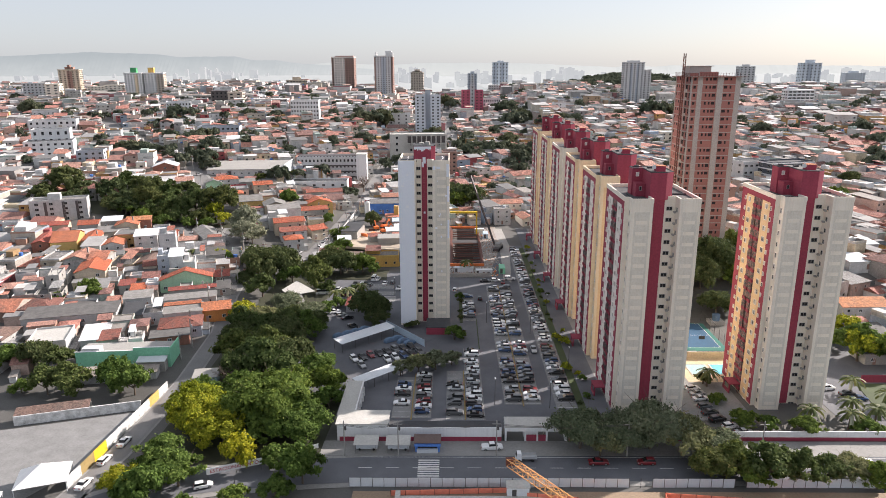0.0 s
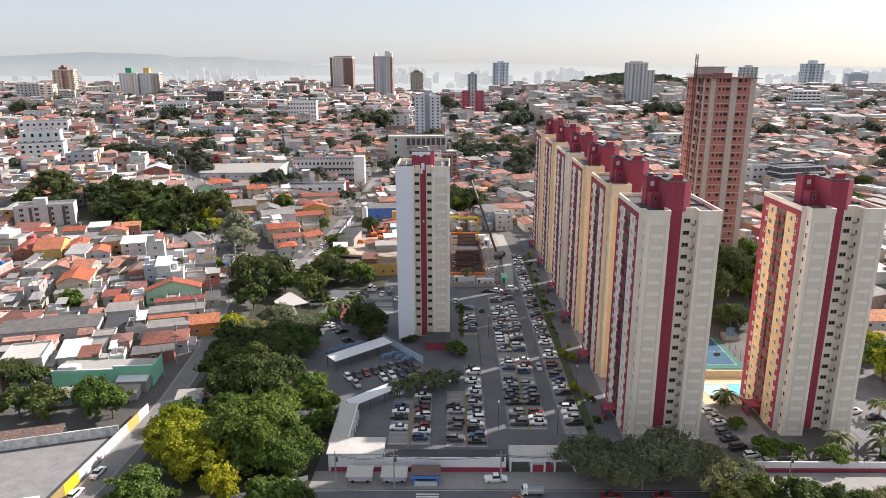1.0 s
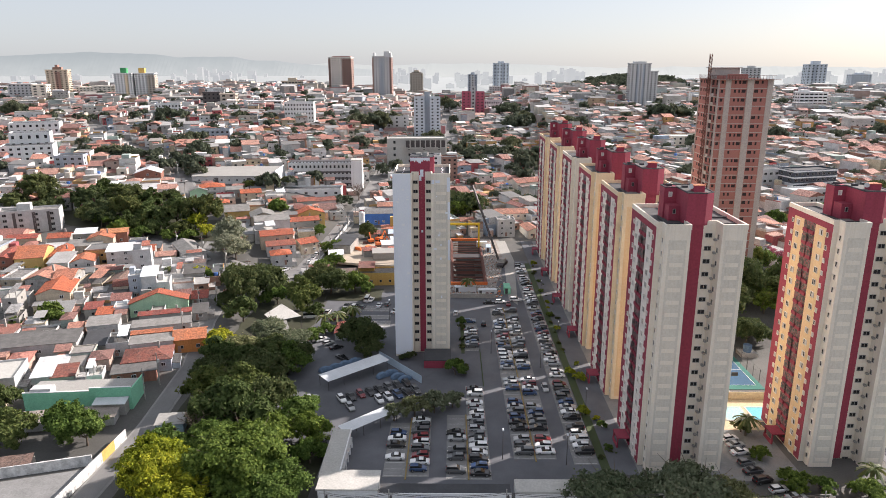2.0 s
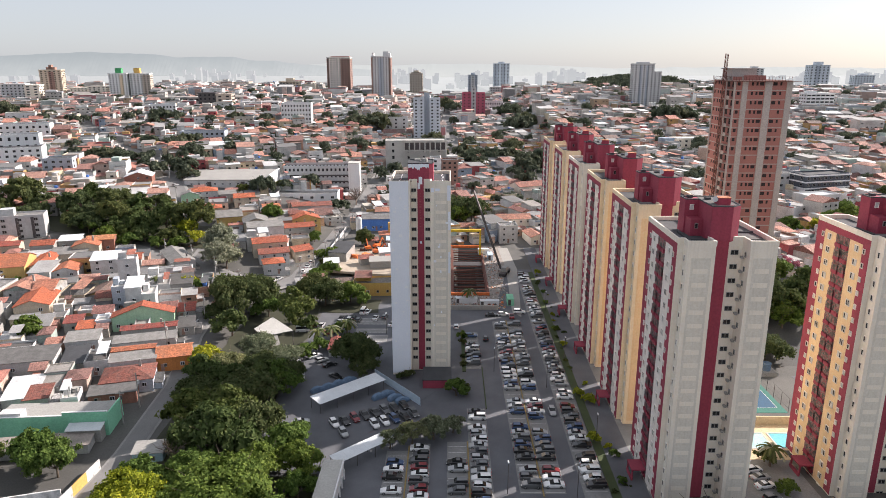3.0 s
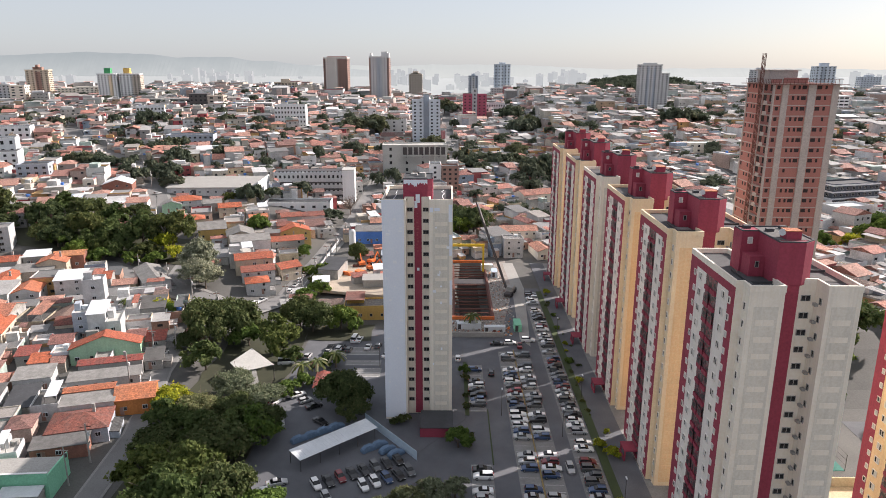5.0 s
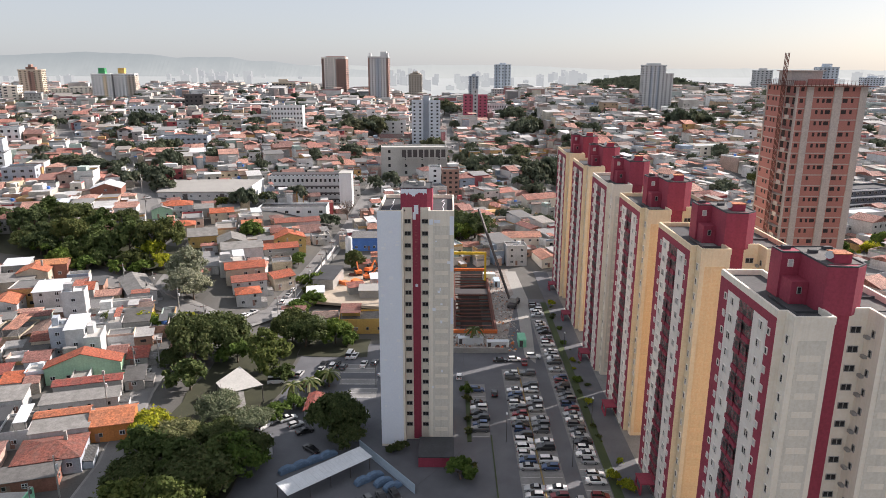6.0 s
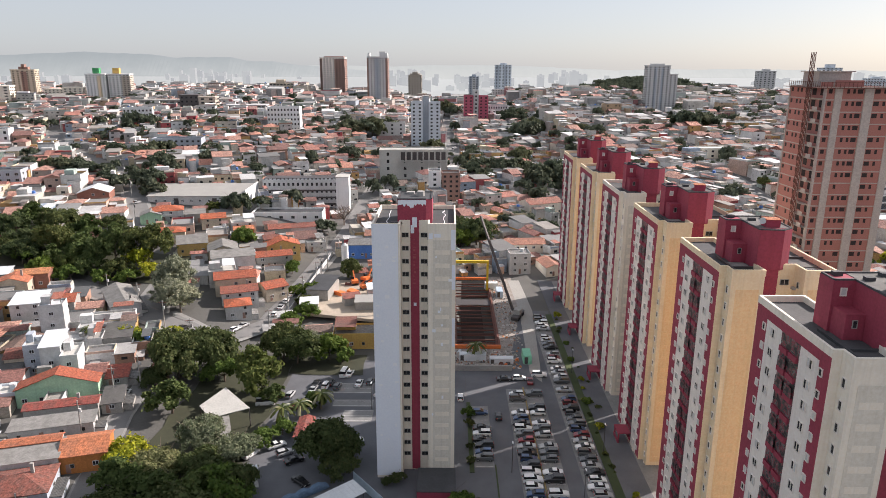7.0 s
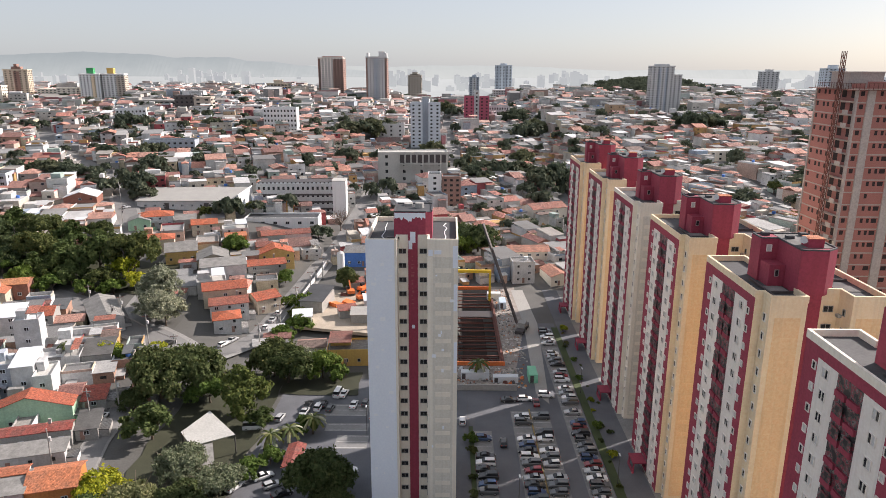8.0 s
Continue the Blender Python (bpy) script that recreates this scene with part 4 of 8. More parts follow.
def car(kind, paint, label, m):
    """Length along x, nose towards +x."""
    L, W, hood, belt, top, c0, c1 = {"hatch": (3.9, 1.70, 0.92, 0.98, 1.48, -1.85, 0.75), "sedan": (4.5, 1.76, 0.88, 0.96, 1.44, -1.35, 0.85),
                                     "suv": (4.4, 1.84, 1.05, 1.12, 1.68, -2.1, 0.75), "pickup": (5.0, 1.84, 1.05, 1.10, 1.70, -0.75, 1.15),
                                     "van": (4.8, 1.95, 1.25, 1.30, 2.15, -2.3, 1.75)}[kind]
    t = thing("car" if kind != "van" else "van", label, "car" if kind != "van" else "van", m, group="parked cars")
    h, w = L / 2, W / 2
    s = Shape()
    rings = []
    tail = belt if kind in ("hatch", "suv", "van") else belt - 0.03
    for x, z, k in ((-h, tail - 0.28, 0.84), (-h + 0.12, tail - 0.04, 0.95), (-h + 0.7, tail, 1.0), (c0 + 0.4, belt, 1.0), (c1, belt, 1.0), (c1 + 0.35, hood, 0.98), (h - 0.35, hood - 0.13, 0.93), (h - 0.08, hood - 0.26, 0.86), (h, hood - 0.42, 0.78)):
        y = w * k
        rings.append([(x, -y * 0.92, 0.24), (x, y * 0.92, 0.24), (x, y, 0.5), (x, y * 0.97, z - 0.1), (x, y * 0.84, z), (x, -y * 0.84, z), (x, -y * 0.97, z - 0.1), (x, -y, 0.5)])
    ringed(s, rings)
    part("body", s, paint, t)
    s = Shape()
    slant0, slant1 = {"hatch": (0.22, 0.75), "sedan": (0.55, 0.75), "suv": (0.18, 0.6), "pickup": (0.15, 0.6), "van": (0.1, 0.45)}[kind]
    y0, y1 = w * 0.86, w * 0.70
    base = [(c0, -y0, belt - 0.03), (c1 + 0.1, -y0, belt - 0.03), (c1 + 0.1, y0, belt - 0.03), (c0, y0, belt - 0.03)]
    crown = [(c0 + slant0, -y1, top - 0.06), (c1 - slant1, -y1, top - 0.06), (c1 - slant1, y1, top - 0.06), (c0 + slant0, y1, top - 0.06)]
    s.solid(base, crown)
    cabin = part("glasshouse", s, CARGLASS, t, "dark tinted windows")
    s = Shape()
    s.solid([(c0 + slant0 - 0.03, -y1 - 0.03, top - 0.07), (c1 - slant1 + 0.04, -y1 - 0.03, top - 0.07), (c1 - slant1 + 0.04, y1 + 0.03, top - 0.07), (c0 + slant0 - 0.03, y1 + 0.03, top - 0.07)],
            [(c0 + slant0 + 0.1, -y1 + 0.1, top), (c1 - slant1 - 0.1, -y1 + 0.1, top), (c1 - slant1 - 0.1, y1 - 0.1, top), (c0 + slant0 + 0.1, y1 - 0.1, top)])
    part("roof", s, paint, cabin)
    wheel = Shape()
    wheel.tube((0, -0.11, 0), (0, 0.11, 0), 0.32, 0.32, 12, 0).tube((0, -0.125, 0), (0, 0.125, 0), 0.19, 0.19, 10, 1)
    wm = wheel.mesh("wheel", TYRE, RIM)
    for x in (-h * 0.62, h * 0.62):
        for y in (-w + 0.1, w - 0.1):
            part("wheel", wm, None, t, m=at(x, y, 0.32))
    for y in (-w * 0.6, w * 0.6):
        part("headlight", Shape().box(-0.1, -0.2, -0.07, 0.05, 0.2, 0.07), LAMPW, t, m=at(h - 0.08, y, hood - 0.34))
        part("tail_light", Shape().box(-0.04, -0.16, -0.1, 0.08, 0.16, 0.1), LAMPR, t, m=at(-h + 0.04, y, tail - 0.22))
    return t


PAINTS = (("white", glossy_paint("white_car_paint", (0.84, 0.84, 0.84)), "hatch"), ("silver", glossy_paint("silver_car_paint", (0.42, 0.43, 0.44)), "sedan"),
          ("black", glossy_paint("black_car_paint", (0.015, 0.015, 0.017)), "sedan"), ("grey", glossy_paint("grey_car_paint", (0.11, 0.115, 0.12)), "suv"),
          ("white", None, "suv"), ("red", glossy_paint("red_car_paint", (0.20, 0.014, 0.02)), "hatch"), ("black", None, "suv"),
          ("silver", None, "hatch"), ("blue", glossy_paint("blue_car_paint", (0.03, 0.07, 0.17)), "hatch"), ("grey", None, "hatch"), ("white", None, "sedan"))
paint_of = {c: p for c, p, k in PAINTS if p}
CAR_KINDS = {"hatch": "small hatchback", "sedan": "sedan", "suv": "tall sport utility car", "pickup": "pickup truck", "van": "van"}
car_stock = {}


def park(kind, colour, x, y, turn, z=0.05, where="parked in a paved bay"):
    m = pose(x, y, z, 0, 0, turn)
    if (kind, colour) in car_stock:
        return copy_thing(car_stock[kind, colour], m)
    car_stock[kind, colour] = car(kind, paint_of[colour], f"{colour} {CAR_KINDS[kind]} {where}", m)
    return car_stock[kind, colour]


rng = random.Random(7)


def car_row(x, y0, y1, full, turn, step=2.62):
    y = y0
    while y < y1:
        if rng.random() < full:
            c, _, k = rng.choice(PAINTS)
            park(k, c, x + rng.uniform(-0.25, 0.25), y + rng.uniform(-0.12, 0.12), turn + rng.choice((0, 180)) + rng.uniform(-2, 2))
        y += step


car_row(6.6, -62, -22, 0.93, 0)
car_row(6.9, 7, 30, 0.85, 0)
car_row(1.5, -61, -38, 0.5, 0)
car_row(-6.9, -60.5, -37, 0.95, 0)
car_row(-12.3, -56, -42, 0.7, 0)
car_row(16.8, -53.5, 40, 0.86, 0)
car_row(21.6, -53.5, 40, 0.74, 0)
car_row(30.4, -53.5, 97, 0.88, 0)
for k in range(8):
    for row, d in ((0, 0.0), (1, 5.3)):
        c, _, kind = rng.choice(PAINTS)
        if rng.random() < 0.93:
            park(kind if kind != "suv" else "sedan", c if rng.random() < 0.6 else "black", -28.6 + k * 2.35 + d * 0.55, -28.6 + k * 1.38 - d * 0.83, -62 + rng.uniform(-3, 3))
for x, y, turn, kind, c in ((11.4, 26, 88, "hatch", "black"), (25.9, -22, -88, "hatch", "silver"), (9.8, -77.2, 4, "pickup", "white"), (33, -83.4, 2, "sedan", "red"), (43.5, -83.3, 181, "hatch", "red"),
                            (-37, -28, 20, "sedan", "silver"), (-38.2, -31, 15, "hatch", "white"), (-49, 32, 8, "van", "white"), (-38, 40, 80, "sedan", "silver"), (-34, 44, 85, "hatch", "black"), (-31, 50, 82, "van", "white"),
                            (-26, 44, 83, "sedan", "white"), (-23, 45, 80, "hatch", "grey"), (-40, 30, 30, "hatch", "red"), (-19.5, 38, 60, "sedan", "white"), (-23, 14, 20, "hatch", "white"), (-36, 19, 75, "sedan", "black"),
                            (-32.5, -2.4, -40, "sedan", "black"), (-37.8, 43.5, 82, "sedan", "black"), (-34.8, 42.6, 80, "suv", "white"), (-31.8, 42, 82, "hatch", "grey"), (-29.5, 50, 80, "sedan", "white"), (-41, 11.7, 35, "sedan", "white"), (-38.4, 8.6, 35, "hatch", "silver"), (-35.6, 5.6, 35, "sedan", "black"), (-47, 36, 10, "hatch", "red"), (-43.5, 37, 80, "hatch", "silver"), (-46, 8, 60, "suv", "white"), (-28, 16, 20, "suv", "black"), (2.0, 36, 88, "hatch", "white"), (14.5, 47.2, 4, "sedan", "black"), (18.7, 47.8, 2, "hatch", "white"), (21.5, 46, 88, "sedan", "red"), (24.6, 50, -5, "suv", "white"),
                            (-51.5, -92.4, 20, "hatch", "white"), (66, -47.5, 15, "hatch", "white"), (66.2, -50.4, 15, "sedan", "silver"), (66, -53.3, 14, "sedan", "white"), (65.6, -57.6, 16, "hatch", "grey"), (65.8, -60.8, 14, "sedan", "black"),
                            (66.4, -64.2, 18, "suv", "black"), (68.2, -67.5, 12, "hatch", "white"), (70.5, -70.2, 8, "sedan", "silver"), (101.5, -44.5, 12, "hatch", "white"), (102.3, -47.3, 10, "suv", "white"), (106, -50.5, 8, "sedan", "black"), (107.6, -53.2, 5, "sedan", "blue"),
                            (91, -83.2, 182, "sedan", "white"), (84, -86.5, 2, "sedan", "white"), (60, -86.6, 2, "sedan", "grey")):
    park(kind, c, x, y, turn, 0.18 if y < -80 else 0.05, "parked in a paved bay")
for x, y, turn, kind, c in ((-76.9, -83, 84, "hatch", "white"), (-76.9, -92, 82, "sedan", "white"), (-76.0, -75.5, 86, "sedan", "white"), (-70, 76, 65, "hatch", "white"), (-68.4, 79.6, 65, "sedan", "silver"), (-61.2, 92, 84, "hatch", "white"), (-60.6, 98, 84, "sedan", "silver"),
                            (-60, 104, 84, "hatch", "white"), (-59.4, 110.5, 84, "sedan", "white"), (-58.6, 119, 84, "suv", "black"), (-121, 98.6, 25, "sedan", "white"), (-84.5, 71, 60, "hatch", "black"), (-72, 69, 70, "suv", "grey"), (-155, 200, 60, "hatch", "silver"),
                            (-84.2, 30, 86, "hatch", "white"), (1.5, 405, 88, "van", "white"), (58, 215, 85, "sedan", "white"), (60, 190, 80, "hatch", "silver"), (58.5, 200, 80, "hatch", "white")):
    park(kind, c, x, y, turn, high(x, y) + 0.2)
# cars under cloth covers
for k, (x, y, turn) in enumerate(((-19.0, -14.4, 40), (-16.9, -12.7, 40), (-14.8, -14.8, 40), (-12.7, -16.4, 40), (-36.0, -10.6, 40), (-33.4, -8.6, 40), (-30.8, -6.6, 40), (-28.2, -4.6, 40))):
    s = Shape()
    rings = []
    for px, z, wd in ((-2.1, 0.5, 0.7), (-1.9, 0.95, 0.82), (-1.1, 1.4, 0.78), (0.2, 1.45, 0.78), (1.0, 1.05, 0.84), (1.9, 0.8, 0.8), (2.15, 0.45, 0.68)):
        rings.append([(px, -wd, 0.06), (px, wd, 0.06), (px, wd, z * 0.6), (px, wd * 0.7, z), (px, -wd * 0.7, z), (px, -wd, z * 0.6)])
    ringed(s, rings)
    solo("covered_car", s, COVER, "parked car under a blue-grey cloth cover", "covered car", at(x, y, 0.03, turn), group="covered cars")


# ---- car park buildings and street front ----
def canopy(a, b, width, z, label):
    (ax, ay), (bx, by) = a, b
    d = math.hypot(bx - ax, by - ay)
    t = thing("carport", label, "carport", at(ax, ay, 0, math.degrees(math.atan2(by - ay, bx - ax))))
    s = Shape()
    n = int(d / 1.0)
    for k in range(n):
        x = k * d / n
        s = Shape()
        s.solid([(x, -width / 2, z - 0.06), (x + d / n - 0.02, -width / 2, z - 0.06), (x + d / n - 0.02, width / 2, z + 0.34), (x, width / 2, z + 0.34)],
                [(x, -width / 2, z), (x + d / n - 0.02, -width / 2, z), (x + d / n - 0.02, width / 2, z + 0.4), (x, width / 2, z + 0.4)])
        part("roof_sheet", s, METALW, t)
    for k in range(int(d / 5) + 1):
        for y in (-width / 2 + 0.2, width / 2 - 0.2):
            part("post", Shape().box(-0.06, -0.06, 0, 0.06, 0.06, z), STEEL, t, m=at(min(d - 0.2, 0.2 + k * 5), y))
    return t


canopy((-34.6, -21.6), (-19.2, -7.4), 4.8, 2.9, "long white metal carport roof over parked cars")
canopy((-25.4, -48.6), (-14.0, -37.8), 3.4, 2.9, "low white metal carport roof near the wall")
fence = thing("sheet_fence", "pale blue corrugated sheet fence round the yard", "fence")
for k in range(11):
    f = k / 11
    part("sheet", Shape().box(0, -0.04, 0, 2.06, 0.04, 2.3), METALB, fence, m=at(-21.5 + 13.6 * f, -1.2 - 17.2 * f, 0, -51.7))
tri = thing("shelter", "weathered white metal shelter roofs over a yard", "shelter")
part("roof", Shape().solid([(-57.9, 16.4, 4.6), (-49.5, 20.9, 4.9), (-58.0, 29.2, 6.2), (-61.8, 20.9, 5.4)], [(-57.9, 16.4, 4.75), (-49.5, 20.9, 5.05), (-58.0, 29.2, 6.35), (-61.8, 20.9, 5.55)]), PALECONC, tri, "weathered white metal roof")
part("lower_roof", Shape().solid([(-52.9, 7.2, 3.6), (-50.7, 10.1, 3.6), (-54.1, 19.0, 4.3), (-58.1, 15.7, 4.3)], [(-52.9, 7.2, 3.72), (-50.7, 10.1, 3.72), (-54.1, 19.0, 4.42), (-58.1, 15.7, 4.42)]), GREYL, tri)
for x, y, h in ((-57.9, 16.6, 4.6), (-49.7, 20.9, 4.9), (-58.0, 29.0, 6.2), (-61.6, 20.9, 5.4), (-52.9, 7.4, 3.6), (-50.8, 10.2, 3.6), (-54.1, 18.8, 4.3), (-58.0, 15.6, 4.3)):
    part("post", Shape().box(-0.1, -0.1, -0.5, 0.1, 0.1, h), STEEL, tri, m=at(x, y))
office = thing("site_office", "low white yard building with flat roof", "building", at(-27.2, -68))
part("wall", Shape().box(0, 0, 0, 4.0, 19, 3.0), WHITE, office)
part("roof", Shape().box(-0.2, -0.2, 3.0, 4.2, 19.2, 3.25), PALECONC, office)
part("parapet", Shape().box(4.0, 0, 3.25, 4.3, 19, 3.7), WHITE, office)
for k in range(6):
    part("post", Shape().box(4.32, 1.5 + k * 3, 0, 4.6, 1.8 + k * 3, 2.6), WHITE, office)
front = thing("gate_building", "long white and wine red street wall with flat roof", "wall building", at(-25.8, -74))
part("wall", Shape().box(0, 0, 1.25, 38, 0.25, 3.6), WHITE, front)
part("plinth", Shape().box(0, -0.03, 0, 38, 0.25, 1.25), WINE, front, "wine red painted plinth")
part("roof", Shape().box(11.5, 0.25, 2.7, 38, 4.4, 2.95), ROOFDARK, front, "dark flat roof behind the wall")
part("back_wall", Shape().box(11.5, 4.2, 0, 38, 4.4, 2.7), CONC, front)
part("upper_room", Shape().box(-0.6, 0.3, 0.0, 11.2, 6.5, 4.2), WHITE, front)
part("upper_roof", Shape().box(-0.9, 0.0, 4.2, 11.5, 6.8, 4.5), PALECONC, front)
gate = thing("gatehouse", "white gatehouse portal with open bays and red doors", "gatehouse", at(13.0, -74))
part("roof", Shape().box(0, 0, 3.6, 14.5, 4.2, 4.2), PALECONC, gate)
for x in (0.0, 4.6, 7.4, 9.6, 14.1):
    part("pillar", Shape().box(x, 0.1, 0, x + 0.4, 4.0, 3.6), WHITE, gate)
part("booth", Shape().box(5.0, 0.6, 0, 7.4, 3.2, 3.4), WHITE, gate)
part("gate_leaf", Shape().box(5.0, 0.2, 0.1, 9.6, 0.32, 1.7), WINE, gate, "wine red metal gate")
part("beam", Shape().box(-0.05, -0.05, 2.7, 14.55, 0.15, 3.6), WHITE, gate)
kiosk = thing("kiosk", "blue street kiosk with brown roof and counter", "kiosk", at(-7.8, -78.8))
part("body", Shape().box(0, 0, 0.1, 5.6, 2.6, 2.6), BLUEP, kiosk)
part("roof", Shape().solid([(-0.3, -0.5, 2.66), (5.9, -0.5, 2.66), (5.9, 2.9, 2.9), (-0.3, 2.9, 2.9)], [(-0.3, -0.5, 2.8), (5.9, -0.5, 2.8), (5.9, 2.9, 3.1), (-0.3, 2.9, 3.1)]), BROWNROOF, kiosk)
part("counter", Shape().box(0.4, -0.5, 0.1, 5.2, 0, 1.1), METALW, kiosk)
part("serving_window", Shape().box(0.6, -0.04, 1.15, 5.0, 0.02, 2.2), GLASS, kiosk)
part("awning", Shape().solid([(-0.2, -0.7, 2.0), (5.8, -0.7, 2.0), (5.8, 0, 2.55), (-0.2, 0, 2.55)], [(-0.2, -0.7, 2.06), (5.8, -0.7, 2.06), (5.8, 0, 2.62), (-0.2, 0, 2.62)]), BLUEP, kiosk)
for x in (-21.5, -14.2):
    st = thing("street_stall", "white food trailer stall under a tarpaulin", "stall", at(x, -78.2))
    part("body", Shape().box(0, 0, 0.5, 5.0, 2.1, 2.3), METALW, st)
    part("tarpaulin", Shape().solid([(-0.3, -1.3, 2.3), (5.3, -1.3, 2.3), (5.3, 2.3, 2.8), (-0.3, 2.3, 2.8)], [(-0.3, -1.3, 2.36), (5.3, -1.3, 2.36), (5.3, 2.3, 2.86), (-0.3, 2.3, 2.86)]), PALECONC, st)
    for px in (0.2, 4.8):
        part("prop", Shape().box(px - 0.04, -1.2, 0.1, px + 0.04, -1.12, 2.3), STEEL, st)
        part("wheel", Shape().tube((px * 0.7 + 0.8, -0.05, 0.45), (px * 0.7 + 0.8, 0.2, 0.45), 0.3, 0.3, 10), TYRE, st)
truck = thing("flatbed_truck", "small white flatbed truck driving along the street", "truck", at(17.0, -81.9, 0.17, 180))
part("cab", Shape().solid([(0.9, -0.85, 0.35), (2.3, -0.85, 0.35), (2.3, 0.85, 0.35), (0.9, 0.85, 0.35)], [(1.0, -0.75, 1.95), (1.9, -0.75, 1.95), (1.9, 0.75, 1.95), (1.0, 0.75, 1.95)]), paint_of["white"], truck)
part("windscreen", Shape().solid([(2.16, -0.7, 1.15), (2.2, -0.7, 1.15), (2.2, 0.7, 1.15), (2.16, 0.7, 1.15)], [(1.94, -0.65, 1.8), (1.98, -0.65, 1.8), (1.98, 0.65, 1.8), (1.94, 0.65, 1.8)]), CARGLASS, truck)
part("bed", tray(1.8, 3.3, 0.55), paint_of["silver"], truck, m=at(-2.4, 0, 0.75, 90))
for x in (-1.5, 1.5):
    for y in (-0.75, 0.75):
        part("wheel", Shape().tube((x, y - 0.1, 0.33), (x, y + 0.1, 0.33), 0.33, 0.33, 12), TYRE, truck)
annex = thing("entrance_annex", "low dark red annex at the white tower's foot", "annex", at(-7.6, -8.6))
part("wall", Shape().box(0, 0, 0, 7.8, 8.4, 2.4), WINE, annex)
part("roof", Shape().box(-0.1, -0.1, 2.4, 7.9, 8.4, 2.6), ROOFDARK, annex)


def board(text, w, h, m, face, ink, label):
    t = thing("sign", label, "sign", m)
    part("board", Shape().box(0, -0.05, 0, w, 0.05, h), face, t)
    for x in (0.2, w - 0.3):
        part("post", Shape().box(x, 0.05, -1.6, x + 0.1, 0.15, h), STEEL, t)
    cu = bpy.data.curves.new("lettering", "FONT")
    cu.body, cu.size, cu.extrude = text, h * 0.78, 0.01
    tmp = bpy.data.objects.new("lettering", cu)
    scene.collection.objects.link(tmp)
    me = bpy.data.meshes.new_from_object(tmp.evaluated_get(bpy.context.evaluated_depsgraph_get()))
    wide = max(v.co.x for v in me.vertices)
    bpy.data.objects.remove(tmp)
    me.materials.clear()
    me.materials.append(ink)
    part("lettering", me, None, t, "dark red capital letters", m=Matrix.Translation((w * 0.06, -0.075, h * 0.22)) @ Matrix.Diagonal((w * 0.88 / wide, 1, 1, 1)) @ pose(0, 0, 0, 90, 0, 0))


board("ESTACIONAMENTO", 11.5, 1.5, at(-51.5, -90.2, 1.6, 22), CANVAS, worn("signal_red_ink", (0.42, 0.015, 0.02)), "white parking sign board with dark red capital letters")
s = Shape()
banner = thing("banner", "white banner with faded bars along the yard edge", "banner", at(-39.5, -83.8, 0.9, 30))
part("board", Shape().box(0, -0.04, 0, 11, 0.04, 1.1), CANVAS, banner)
for k in range(7):
    part("bar", Shape().box(0.6 + k * 1.45, -0.06, 0.45, 1.6 + k * 1.45, -0.04, 0.7), LTGREY, banner)


def pole(x, y, h=9.0, arm=True):
    t = thing("utility_pole", "grey concrete utility pole with crossarm", "utility pole", at(x, y, high(x, y)), group="utility poles")
    part("shaft", Shape().tube((0, 0, -0.5), (0, 0, h), 0.17, 0.11, 8), CONC, t)
    part("crossarm", Shape().box(-1.0, -0.06, h - 0.9, 1.0, 0.06, h - 0.78), CONC, t)
    part("transformer", Shape().tube((0.35, 0, h - 2.3), (0.35, 0, h - 1.4), 0.22, 0.22, 8), STEEL, t)
    return t


POLES = ((-23.6, -80.4), (-11.5, -80.4), (10.6, -80.2), (40, -80.3), (70, -80.3), (-56, 86), (-52, 130), (-46, 190), (-78, 60), (-104, 78), (-145, 175), (-86, 28), (-80, -30))
for x, y in POLES:
    pole(x, y)
for x, y in ((11.8, -56), (25.8, -58), (26.4, -8), (12.6, 2), (34.2, -36), (34.2, 10), (34.2, 52), (-21, 30), (-17.8, 47)):
    t = thing("lamp_post", "slim grey car park lamp post", "lamp post", at(x, y), group="car park lamp posts")
    part("shaft", Shape().tube((0, 0, 0), (0, 0, 7.5), 0.09, 0.06, 8), STEEL, t)
    part("lamp_head", Shape().box(-0.15, -0.5, 7.4, 0.15, 0.5, 7.55), METALW, t)


def wire(a, b, sag=0.8):
    s = Shape()
    a, b = Vector(a), Vector(b)
    p = [a.lerp(b, k / 8) - Vector((0, 0, sag * 4 * (k / 8) * (1 - k / 8))) for k in range(9)]
    ringed(s, [[q + Vector((0, e * 0.03, f * 0.03)) for e, f in ((-1, -1), (1, -1), (1, 1), (-1, 1))] for q in p])
    return solo("cable", s, STEEL, "thin black overhead cable between poles", "cable", group="overhead cables")


for (ax, ay), (bx, by) in (((-23.6, -80.4), (-11.5, -80.4)), ((-11.5, -80.4), (10.6, -80.2)), ((10.6, -80.2), (40, -80.3)), ((40, -80.3), (70, -80.3)), ((-56, 86), (-52, 130)), ((-52, 130), (-46, 190)), ((-78, 60), (-104, 78))):
    for o in (-0.8, 0.8):
        wire((ax, ay + o * 0.3, high(ax, ay) + 8.1), (bx, by + o * 0.3, high(bx, by) + 8.1))

